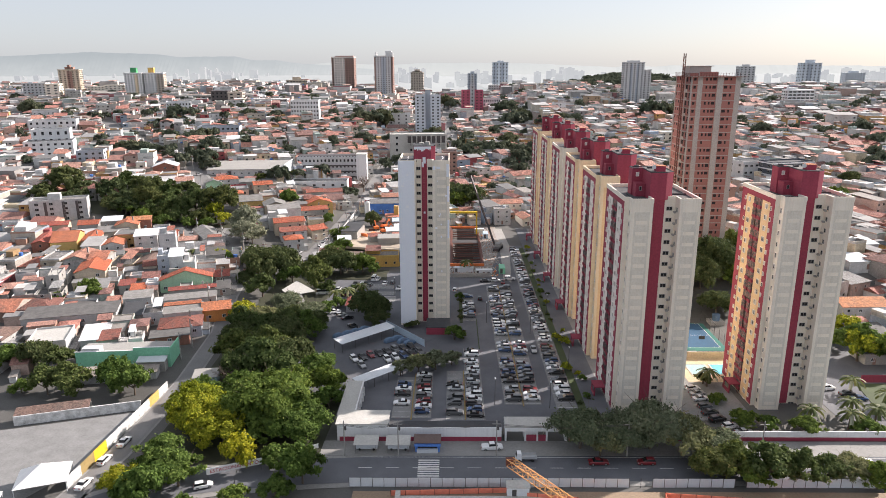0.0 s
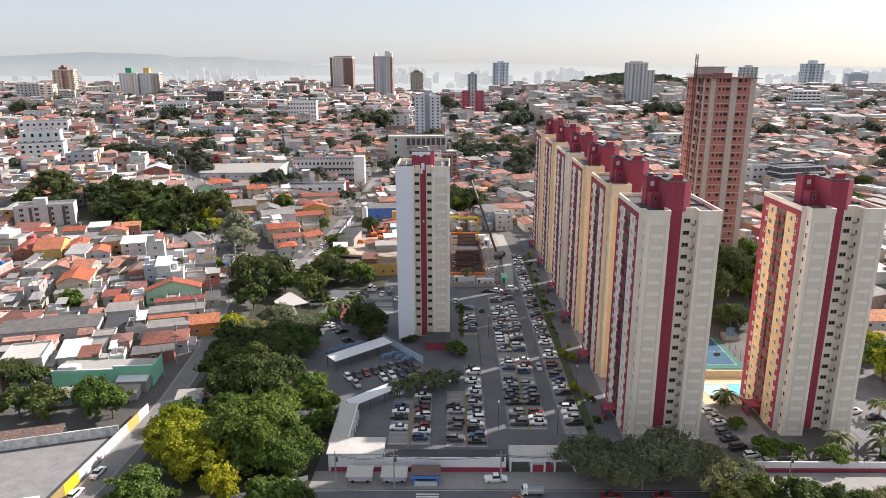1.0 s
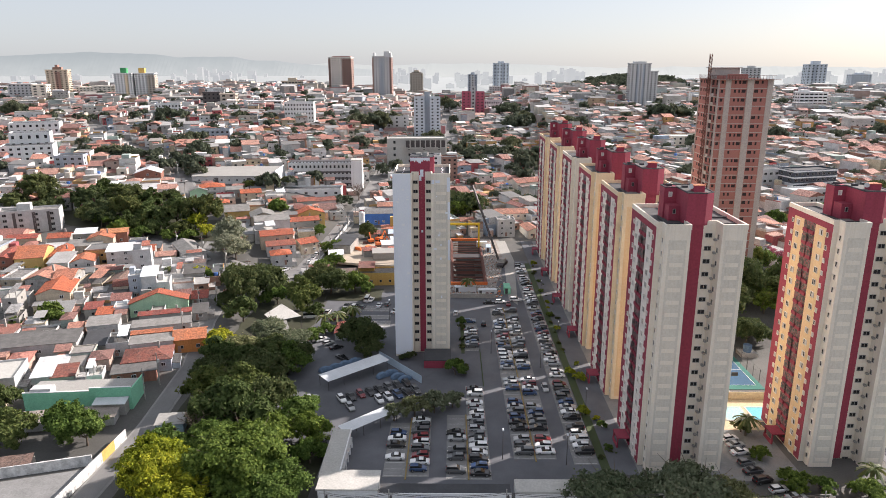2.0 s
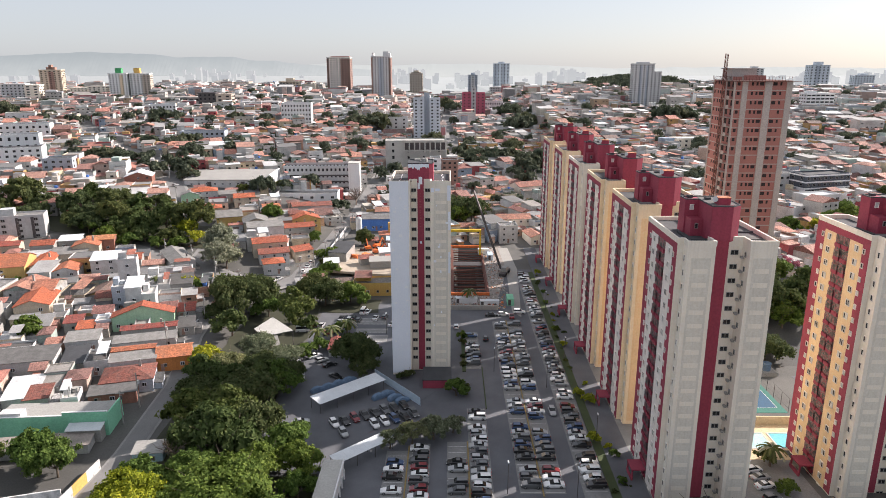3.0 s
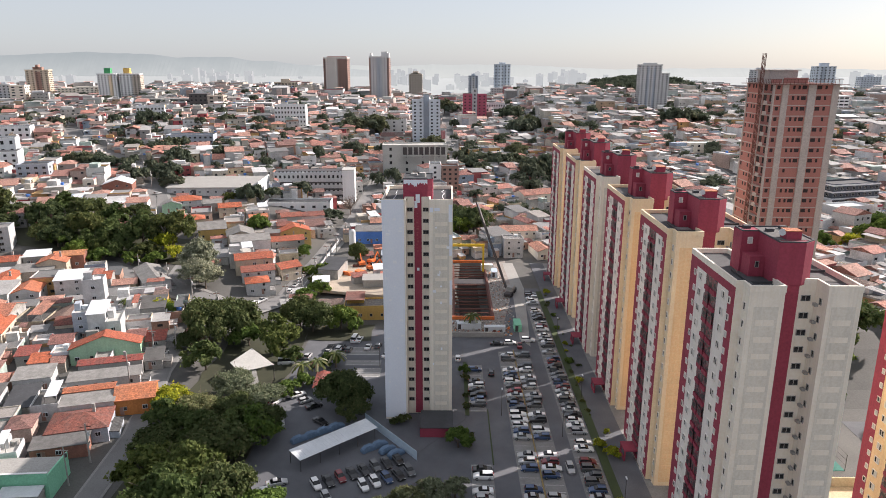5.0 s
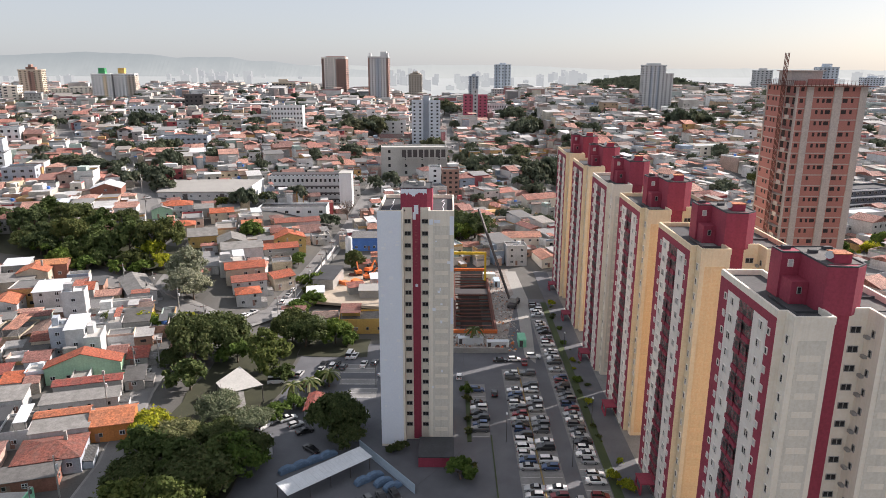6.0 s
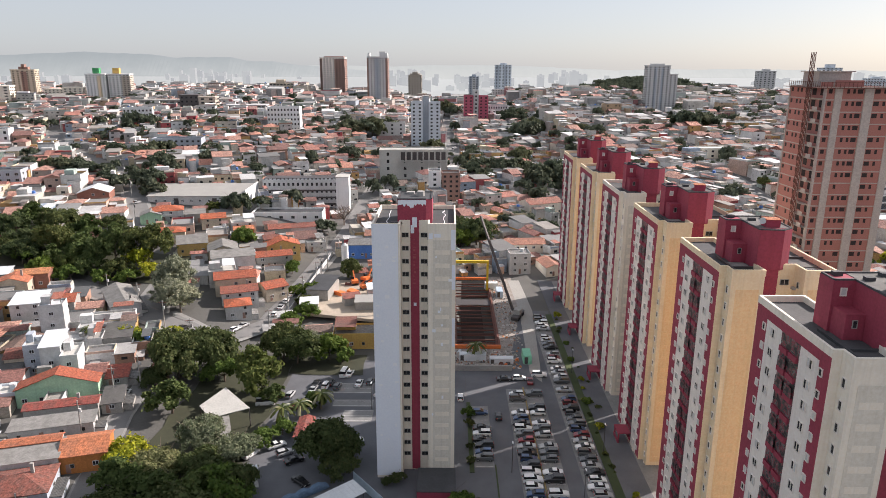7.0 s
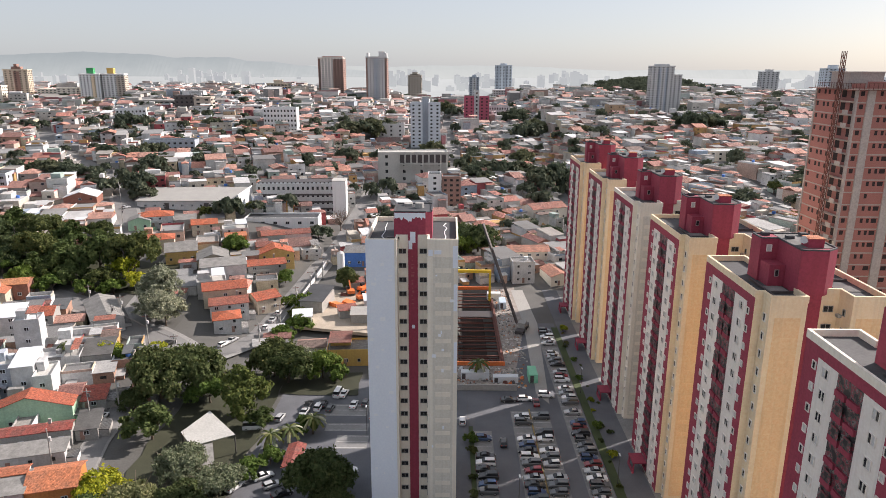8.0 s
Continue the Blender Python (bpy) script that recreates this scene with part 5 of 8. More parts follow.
# hoarding and building site across the street
hoard = thing("site_hoarding", "white sheet hoarding panels along the building site", "hoarding", at(-21, -91.8))
panel_mesh = Shape().box(0.03, -0.03, 0.05, 2.4, 0.03, 2.1).mesh("panel", METALW)
post_mesh = Shape().box(-0.05, -0.09, 0, 0.05, 0.0, 2.25).mesh("post", STEEL)
for k in range(48):
    if k not in (24, 25, 33):
        part("panel", panel_mesh, None, hoard, m=at(k * 2.44, 0, rng.uniform(-0.05, 0.05)))
    part("post", post_mesh, None, hoard, m=at(k * 2.44, 0))
s = Shape()
s.box(-20, -130, -0.2, 100, -93.4, 0.06)
solo("site_ground", s, SOIL, "bare brown soil of a building site", "building site", kind="structure")
for x0, y0, x1, y1 in ((-12, -95, 12, -93.9), (12, -95, 26, -97), (26, -97, 31, -104), (44, -95.5, 78, -99), (44, -95.5, 43, -104)):
    n = thing("safety_net", "faded orange safety netting round an excavation", "safety net", at(x0, y0, 0, math.degrees(math.atan2(y1 - y0, x1 - x0))), group="safety nets")
    d = math.hypot(x1 - x0, y1 - y0)
    part("net", Shape().box(0, -0.05, 0.15, d, 0.05, 1.3), NETTING, n)
    for k in range(int(d / 3) + 1):
        part("stake", Shape().box(k * 3 - 0.05, -0.12, 0, k * 3 + 0.05, -0.04, 1.5), RUST, n)
s = Shape()
s.box(-10, -110, 0.05, 24, -95.5, 0.5).box(-11, -112, 0.05, -10, -95, 1.4)
solo("foundation", s, PALECONC, "pale foundation slab on the building site", "foundation", kind="structure")
hut = thing("site_hut", "small white portable site hut", "hut", at(11.8, -95.6))
part("body", Shape().box(0, 0, 0, 4.5, 2.4, 2.4), METALW, hut)
part("roof", Shape().box(-0.15, -0.15, 2.4, 4.65, 2.55, 2.55), PALECONC, hut)
part("door", Shape().box(1, -0.04, 0.1, 1.9, 0.01, 2.0), STEEL, hut)


def lattice(name, a, b, w, mat, label, category, bays, n_parent=None):
    """A square lattice boom from a to b."""
    a, b = Vector(a), Vector(b)
    d = (b - a).normalized()
    sd = d.cross(Vector((0, 0, 1))).normalized() * w / 2
    up = sd.cross(d).normalized() * w / 2
    t = thing(name, label, category)
    for q in (-sd - up, sd - up, sd + up, -sd + up):
        part("chord", Shape().bar(a + q, b + q, 0.14), mat, t)
    s = Shape()
    for k in range(bays):
        u, v = a.lerp(b, k / bays), a.lerp(b, (k + 1) / bays)
        for q, r in ((-sd - up, sd - up), (sd - up, sd + up), (sd + up, -sd + up), (-sd + up, -sd - up)):
            s.bar(u + q, v + r, 0.07)
            s.bar(u + q, u + r, 0.06)
    tagged(part("lacing", s, mat, t), kind="stuff")
    return t


CRANEO = worn("faded_orange_paint", (0.80, 0.42, 0.16), rough=0.5)
jib = lattice("crane_jib", (33, -134, 14.2), (12.2, -95.2, 8.2), 1.5, CRANEO, "orange-yellow lattice crane jib over the street", "crane", 24)
part("mast", Shape().box(32, -136, 0, 34, -134.2, 14.0), CRANEY, jib)
part("tip_block", Shape().box(11.4, -95.8, 7.6, 13.2, -94.8, 9.0), RUST, jib)

# corner with tent and painted wall
wall_left = thing("boundary_wall", "white painted wall with yellow panel and faded bars", "wall")
for k in range(9):
    x0, y0 = -79.9 + k * 0.34, -93 + k * 5.0
    c = YLINE if k == 1 else (OCHRE if k == 7 else STAINW)
    part("wall_panel", Shape().box(0, -0.12, -0.3, 5.0, 0.12, 2.6), CRANEY if k == 2 else c, wall_left, m=at(x0, y0, 0, 86.1))
redw = thing("low_shed_row", "low row of sheds with orange tiles and stained white wall", "shed", at(-107, -67.5, 0, 17))
part("wall", Shape().box(0, 0, -0.3, 29, 0.4, 2.5), STAINW, redw, "stained white render")
part("roof", Shape().solid([(0, 0.3, 2.4), (17, 0.3, 2.4), (17, 3.6, 3.1), (0, 3.6, 3.1)], [(0, 0.3, 2.55), (17, 0.3, 2.55), (17, 3.6, 3.25), (0, 3.6, 3.25)]), TERRA, redw)
part("back_wall", Shape().box(0, 3.3, -0.3, 17, 3.6, 2.4), CONC, redw)
s = Shape()
s.prism(((-122, -96), (-88, -98), (-80.4, -84), (-78.4, -60), (-107, -69), (-122, -72)), -0.2, 0.06)
solo("open_yard", s, BAYS, "open grey concrete yard behind a wall", "yard", kind="structure")
tent = thing("party_tent", "white peaked canvas tent in the yard corner", "tent", at(-85.2, -92.0, 0, 20))
ringed_top = Shape().solid([(-5, -4, 2.6), (5, -4, 2.6), (5, 4, 2.6), (-5, 4, 2.6)], [(-0.1, -0.1, 5.4), (0.1, -0.1, 5.4), (0.1, 0.1, 5.4), (-0.1, 0.1, 5.4)])
part("canvas", ringed_top, CANVAS, tent)
for x in (-4.8, 4.8):
    for y in (-3.8, 3.8):
        part("post", Shape().box(x - 0.06, y - 0.06, 0, x + 0.06, y + 0.06, 2.6), METALW, tent)
copy_thing(tent, at(-93.5, -103, 0, 20))

# car park and lawn east of the towers
s = Shape()
s.prism(((97, -68), (135, -68), (135, 2), (97, 2)), -0.3, 0.05)
solo("parking_lot", s, ASPHALT, "worn asphalt car park behind the towers", "parking lot", kind="structure")
s = Shape()
s.prism(((108, -64), (128, -64), (128, -44), (112, -44)), -0.1, 0.2)
solo("lawn", s, GRASS, "dry green lawn with palms", "lawn", kind="structure")
s = Shape()
s.box(114, -43, 0, 134, -42.7, 2.2)
solo("garden_wall", s, WINE, "low wine red garden wall", "wall", kind="structure")

hut3 = thing("hut", "small white hut beside covered cars", "hut", at(-44, -5, 0, 20))
part("wall", Shape().box(0, 0, 0, 3.2, 4.2, 2.6), WHITE, hut3)
part("roof", Shape().box(-0.2, -0.2, 2.6, 3.4, 4.4, 2.75), METALW, hut3)
part("door", Shape().box(0.8, -0.05, 0.05, 1.7, 0.01, 2.05), STEEL, hut3)
hut4 = thing("hut", "low guard hut with orange tile roof", "hut", at(-37, 12, 0, 2))
part("wall", Shape().box(0, 0, 0, 3.4, 9, 2.4), HOUSEW, hut4)
part("roof", roof_shape("gable_y", 3.4, 9, 0), (TILE_R, HOUSEW), hut4, m=at(1.7, 4.5, 2.4))

# pools and sports court between the towers
deck = Shape()
deck.box(66.5, -43, -0.1, 76.6, -27.5, 0.12).box(76.6, -39, -0.1, 90, -27.5, 0.12)
solo("pool_deck", deck, SANDST, "sunlit sand-coloured pool deck", "pool deck", kind="structure")
for x0, x1 in ((69.2, 74.6), (76.2, 84.5)):
    p = thing("swimming_pool", "turquoise swimming pool with pale stone rim", "pool", at(0, 0))
    part("water", Shape().box(x0, -38.2, 0.02, x1, -31.8, 0.17), POOLW if x0 > 75 else POOLPALE, p)
    for a in ((x0 - 0.4, -38.6, x1 + 0.4, -38.2), (x0 - 0.4, -31.8, x1 + 0.4, -31.4), (x0 - 0.4, -38.2, x0, -31.8), (x1, -38.2, x1 + 0.4, -31.8)):
        part("rim", Shape().box(a[0], a[1], 0.0, a[2], a[3], 0.22), PALECONC, p)
s = Shape()
s.box(64, -27.4, 0, 90, -27.1, 2.2)
solo("pool_wall", s, SANDST, "sand-coloured garden wall behind the pools", "wall", kind="structure")
court = thing("sports_court", "green and blue fenced sports court", "sports court", at(71, -21.5))
part("surface", Shape().box(0, 0, 0, 15, 25, 0.10), TURQ, court)
part("play_area", Shape().box(1.5, 2.5, 0.10, 13.5, 22.5, 0.112), COURTB, court, "blue painted field")
for a in ((1.5, 2.5, 13.5, 2.62), (1.5, 22.38, 13.5, 22.5), (1.5, 2.62, 1.62, 22.38), (13.38, 2.62, 13.5, 22.38), (1.62, 12.4, 13.38, 12.52)):
    part("line", Shape().box(a[0], a[1], 0.112, a[2], a[3], 0.116), LINEPAINT, court)
for k in range(7):
    for x in (0.0, 15.0):
        part("fence_post", Shape().box(x - 0.05, k * 4.1, 0, x + 0.05, k * 4.1 + 0.1, 4.0), STEEL, court)
for x in (0.0, 15.0):
    for z in (1.3, 2.6, 3.95):
        part("rail", Shape().bar((x, 0, z), (x, 24.7, z), 0.06), STEEL, court)
part("backboard", Shape().box(6.6, 3.0, 2.6, 8.4, 3.1, 3.7), STEEL, court)
tank = thing("water_tank", "blue plastic water tank on a low block", "water tank", at(90.5, 1.5))
part("base", Shape().box(-2.5, -2, 0, 2.5, 2, 1.2), CONC, tank)
part("tank", Shape().tube((0, 0, 1.2), (0, 0, 3.4), 1.2, 1.3, 14), COVER, tank)
wall_r = thing("boundary_wall", "white and wine red boundary wall along the street", "wall", at(28, -73.5))
part("wall", Shape().box(0, 0, 1.0, 100, 0.25, 2.5), WHITE, wall_r)
part("plinth", Shape().box(0, -0.03, 0, 100, 0.26, 1.0), WINE, wall_r, "wine red plinth")

# excavation with steel struts, gantry and crane
pit = thing("excavation", "deep excavation braced with rusty steel struts", "excavation", at(1.0, 70))
part("floor", Shape().box(0, 0, -9.0, 13.4, 70, -8.2), PITSOIL, pit)
for a in ((-0.7, -0.7, 14.1, 0, 1.2), (-0.7, 70, 14.1, 70.7, 1.2), (-0.7, 0, 0, 70, 0.8), (13.4, 0, 14.1, 70, 0.8)):
    part("retaining_wall", Shape().box(a[0], a[1], -9, a[2], a[3], 0.1), PITSOIL, pit)
    part("capping_beam", Shape().box(a[0], a[1], 0.1, a[2], a[3], a[4]), ORANGE if a[1] < 0 or a[1] > 60 else RUST, pit, "orange capping beam")
strut_mesh = Shape().bar((0, 0, 0), (13.4, 0, 0), 0.34).mesh("strut", RUST)
for k in range(17):
    part("strut", strut_mesh, None, pit, m=at(0, 3 + k * 3.9 + (0.8 if k % 3 == 0 else 0), -0.2))
    if k % 2:
        part("strut", strut_mesh, None, pit, m=at(0, 2 + k * 3.9, -4.0))
part("waler", Shape().box(0.0, 0.2, -0.6, 0.5, 69.8, 0.0), RUST, pit)
part("waler", Shape().box(12.9, 0.2, -0.6, 13.4, 69.8, 0.0), RUST, pit)
part("deck", Shape().box(0.3, 40, -0.1, 13.1, 46, 0.05), STEEL, pit, "dark steel deck")
for k in range(6):
    part("truss", Shape().bar((k * 2.2, 1.2, 0.3), (k * 2.2 + 1.1, 1.2, 1.5), 0.14).bar((k * 2.2 + 1.1, 1.2, 1.5), (k * 2.2 + 2.2, 1.2, 0.3), 0.14), STEEL, pit)
for poly in (((-6, 54), (0.3, 54), (0.3, 145), (-6, 145)), ((0.3, 54), (17, 54), (18.7, 69.3), (0.3, 69.3)), ((15.1, 69.3), (18.7, 69.3), (24.5, 104), (24.5, 145), (15.1, 145)), ((0.3, 140.7), (15.1, 140.7), (15.1, 145), (0.3, 145))):
    s = Shape()
    s.prism(poly, -0.3, 0.04)
    solo("works_yard", s, RUBBLE, "rubble-strewn works yard round an excavation", "works yard", kind="structure")
gan = thing("gantry", "yellow steel gantry frame over the excavation", "gantry", at(0, 126, 0.5))
part("beam", Shape().box(-10, -0.5, 11.0, 14.2, 0.5, 12.0), CRANEY, gan)
part("leg", Shape().box(13.4, -0.5, 0, 14.2, 0.5, 11.0), CRANEY, gan)
part("leg", Shape().box(-10, -0.5, 0, -9.2, 0.5, 11.0), CRANEY, gan)
mc = thing("mobile_crane", "dark mobile crane with a long raised boom", "crane", at(23.0, 97, 0.1, 70))
part("chassis", Shape().box(-4.5, -1.3, 0.6, 4.5, 1.3, 1.5), STEEL, mc)
part("cabin", Shape().box(-1.6, -1.2, 1.5, 1.8, 1.2, 3.2), CONC, mc)
part("boom", Shape().bar((3.5, 2.6, 1.0), (10.5, 17.5, 33), 0.7), STEEL, mc)
for x in (-3.4, -1.6, 1.6, 3.4):
    for y in (-1.2, 1.2):
        part("wheel", Shape().tube((x, y - 0.2, 0.6), (x, y + 0.2, 0.6), 0.6, 0.6, 12), TYRE, mc)
for k in range(24):
    x, y, r = (rng.uniform(0, 20), rng.uniform(56, 67), rng.uniform(0.2, 1.1)) if k < 44 else (rng.uniform(15.6, 20), rng.uniform(72, 138), rng.uniform(0.3, 1.3))
    s = Shape()
    s.solid([(-r, -r, -0.1), (r, -r * 0.8, -0.1), (r * 0.9, r, -0.1), (-r, r * 0.7, -0.1)], [(-r * 0.5, -r * 0.4, r * 0.8), (r * 0.5, -r * 0.5, r), (r * 0.4, r * 0.5, r * 0.7), (-r * 0.5, r * 0.3, r * 0.9)])
    solo("rubble_piece", s, rng.choice((RUBBLE, PALECONC, CONC, METALW, RUST, ORANGE, STEEL)), "broken concrete and debris on the works yard", "rubble", at(x, y, 0.05, rng.uniform(0, 90)), group="rubble pieces")
s, grit = Shape(), random.Random(17)
for k in range(900):
    x, y = (grit.uniform(-3, 20), grit.uniform(55, 68)) if k < 420 else (grit.uniform(15.6, 22), grit.uniform(70, 140))
    q, h = grit.uniform(0.12, 0.55), grit.uniform(0.1, 0.5)
    s.solid([(x - q, y - q * 0.7, 0), (x + q * 0.8, y - q, 0), (x + q, y + q * 0.6, 0), (x - q * 0.7, y + q, 0)], [(x - q * 0.4, y - q * 0.3, h), (x + q * 0.5, y - q * 0.4, h * 0.7), (x + q * 0.3, y + q * 0.4, h), (x - q * 0.3, y + q * 0.3, h * 0.8)])
solo("debris", s, picked("mixed_debris", ((0.0, (0.42, 0.40, 0.37)), (0.3, (0.25, 0.24, 0.22)), (0.55, (0.55, 0.54, 0.52)), (0.75, (0.32, 0.16, 0.11)), (0.86, (0.14, 0.13, 0.13)), (0.94, (0.6, 0.25, 0.1))), island=True), "scattered broken concrete and brick on the works yard", "debris", kind="stuff")
solo("yard_wall", Shape().box(0.4, 53.4, 0, 17.2, 53.9, 1.7), CONC, "stained concrete wall between works yard and car park", "wall", kind="structure")
for x, y, w, d, h, c in ((13, 128, 5, 2.5, 2.6, METALW), (17, 118, 2.4, 6, 2.6, METALB), (21, 58, 2.4, 6, 2.6, GREENP), (2, 60, 8, 2.2, 2.2, METALW), (11, 58, 7, 2.2, 1.8, METALW)):
    t = thing("site_container", "weathered site container on the works yard", "container", at(x, y))
    part("body", Shape().box(0, 0, 0.05, w, d, h), c, t)
    part("door", Shape().box(0.3, -0.04, 0.2, 1.3, 0.01, h - 0.3), STEEL, t)


# ---- buildings ----
H_WIN = framed(1.2, 1.1, 0.08, 2, (METALW, GLASS))
H_WIN2 = framed(0.9, 1.0, 0.07, 1, (CONC, GLASS))
H_DOOR = Shape().box(-0.45, -0.05, 0, 0.45, 0.02, 2.05).mesh("door", BROWNR)
TAKEN = []


def clear_of(x, y, r):
    return all(abs((x - a) * c + (y - b) * s) > w + r or abs(-(x - a) * s + (y - b) * c) > d + r for a, b, w, d, c, s in TAKEN)


def claim(x, y, w, d, turn):
    TAKEN.append((x, y, w / 2, d / 2, math.cos(radians(turn)), math.sin(radians(turn))))


def rim_walls(s, w, d, z0, z1, t=0.2):
    x, y = w / 2, d / 2
    return s.box(-x, -y, z0, x, -y + t, z1).box(-x, y - t, z0, x, y, z1).box(-x, -y + t, z0, -x + t, y - t, z1).box(x - t, -y + t, z0, x, y - t, z1)


ROOF_WORDS = {"gable_x": "gabled tile roof", "gable_y": "gabled tile roof", "hip": "hipped tile roof", "shed": "sloping fibre-cement roof", "flat": "flat concrete roof"}


def house(x, y, turn, w, d, floors, kind, wall=None, roof=None, label="", r=None, rise=2.9):
    r = r or random.Random(int(x * 31 + y * 17))
    g = min(high(x + a * w / 2, y + b * d / 2) for a in (-1, 1) for b in (-1, 1))
    h = floors * rise + 0.3 + high(x, y) - g
    t = thing("house", label or f"rendered {('single', 'two', 'three', 'four')[min(floors, 4) - 1]}-storey house with {ROOF_WORDS[kind]}", "house", at(x, y, g, turn), group="hillside houses")
    part("wall", Shape().box(-w / 2, -d / 2, -0.6, w / 2, d / 2, h - (0.15 if kind == "flat" else 0.0)), wall or WALLS, t)
    grey = kind in ("shed", "flat")
    part("roof", roof_shape(kind, w, d, h), (roof or (GREYROOF if grey else TERRA), wall or WALLS), t)
    if kind == "flat":
        part("parapet", rim_walls(Shape(), w, d, h - 0.15, h + 0.55), wall or WALLS, t)
        if r.random() < 0.35:
            part("water_tank", Shape().tube((w * 0.2, d * 0.2, h - 0.1), (w * 0.2, d * 0.2, h + 1.2), 0.75, 0.85, 10), r.choice((BLUEP, METALW, CONC, CONC)), t)
    elif kind != "shed" and r.random() < 0.25:
        part("chimney", Shape().box(w * 0.2, d * 0.05, h, w * 0.2 + 0.6, d * 0.05 + 0.6, h + min(w, d) * 0.26 + 0.9), CONC, t)
    if kind == "flat" and r.random() < 0.4:
        part("roof_room", Shape().box(-w * 0.45, 0, h - 0.1, -w * 0.05, d * 0.42, h + 2.3), wall or WALLS, t)
    if r.random() < 0.35:
        part("lean_to", Shape().solid([(w / 2, -d * 0.4, 1.9), (w / 2 + 2.2, -d * 0.4, 1.6), (w / 2 + 2.2, d * 0.3, 1.6), (w / 2, d * 0.3, 1.9)], [(w / 2, -d * 0.4, 2.05), (w / 2 + 2.2, -d * 0.4, 1.75), (w / 2 + 2.2, d * 0.3, 1.75), (w / 2, d * 0.3, 2.05)]), GREYROOF, t)
        part("lean_to_wall", Shape().box(w / 2, -d * 0.38, -0.6, w / 2 + 2.1, d * 0.28, 1.6), wall or WALLS, t)
    if kind == "flat" and r.random() < 0.6:
        e, u = h + r.uniform(2.0, 2.6), r.choice((-1, 1))
        c = ((0.02 * u * w, -d * 0.46), (0.47 * u * w, -d * 0.46), (0.47 * u * w, d * 0.4), (0.02 * u * w, d * 0.4))
        c = c if u > 0 else (c[1], c[0], c[3], c[2])
        part("roof_shelter", Shape().solid([(*c[0], e), (*c[1], e), (*c[2], e + 0.6), (*c[3], e + 0.6)], [(*c[0], e + 0.1), (*c[1], e + 0.1), (*c[2], e + 0.7), (*c[3], e + 0.7)]), r.choice((GREYROOF, METALW, TERRA, GREYROOF)), t)
        for q in c[:2]:
            part("post", Shape().bar((q[0] * 0.94, q[1] * 0.96, h - 0.1), (q[0] * 0.94, q[1] * 0.96, e + 0.05), 0.16), CONC, t)
    if floors > 1 and r.random() < 0.5:
        e, u = h - rise * (floors - 1) - 0.1, r.uniform(-0.2, 0.2) * w
        part("balcony", Shape().box(u - w * 0.24, -d / 2 - 1.2, e, u + w * 0.24, -d / 2, e + 0.14).box(u - w * 0.24, -d / 2 - 1.2, e + 0.14, u + w * 0.24, -d / 2 - 1.08, e + 1.0), wall or WALLS, t)
    for f in range(floors):
        z = h - (floors - f) * rise + 1.4
        n = max(1, int(w / 3.6))
        for k in range(n):
            px = -w / 2 + (k + 0.5) * w / n
            if r.random() < 0.8:
                part("window", H_WIN if r.random() < 0.6 else H_WIN2, None, t, m=at(px, -d / 2 - 0.02, z))
        if r.random() < 0.6:
            part("window", H_WIN2, None, t, m=at(w / 2 + 0.02, 0, z, 90))
    part("door", H_DOOR, None, t, m=at(r.uniform(-w / 3, w / 3), -d / 2 - 0.03, h - floors * rise - 0.2))
    claim(x, y, w, d, turn)
    return t


def block(x, y, turn, w, d, h, wall, label, floors, bays, name="apartment_block", roof=None, side=False, base=None, glass=None):
    """A rendered block with rows of windows, a roof deck with rim and a stair head."""
    g = min(high(x + a * w / 2, y + b * d / 2) for a in (-1, 1) for b in (-1, 1)) if base is None else base
    t = thing(name, label, name.replace("_", " "), at(x, y, g, turn))
    part("wall", Shape().box(-w / 2, -d / 2, -3, w / 2, d / 2, h), wall, t)
    part("roof", Shape().box(-w / 2 + 0.3, -d / 2 + 0.3, h, w / 2 - 0.3, d / 2 - 0.3, h + 0.12), roof or ROOFDARK, t)
    part("parapet", rim_walls(Shape(), w, d, h, h + 0.9, 0.3), wall, t)
    rise = h / floors
    mesh = framed(min(1.7, w / bays * 0.62), min(1.3, rise * 0.5), 0.07, 2, (CONC, GLASS))
    joined = Shape()
    for f in range(floors):
        for k in range(bays):
            if y > 230:
                px, z = -w / 2 + (k + 0.5) * w / bays, rise * (f + 0.58)
                joined.box(px - min(w / bays * 0.22, 0.8), -d / 2 - 0.06, z - rise * 0.22, px + min(w / bays * 0.22, 0.8), -d / 2 + 0.02, z + rise * 0.22)
                continue
            part("window", mesh, None, t, m=at(-w / 2 + (k + 0.5) * w / bays, -d / 2 - 0.01, rise * (f + 0.58)))
        if side and y < 230:
            for k in range(max(1, int(d / 5))):
                n = max(1, int(d / 5))
                sx = 1 if x < 0 else -1
                part("window", mesh, None, t, m=at(sx * (w / 2 + 0.01), -d / 2 + (k + 0.5) * d / n, rise * (f + 0.58), 90 * sx))
    if joined.v:
        tagged(part("glazing", joined, GLASS, t), kind="stuff")
    claim(x, y, w + 2, d + 2, turn)
    return t


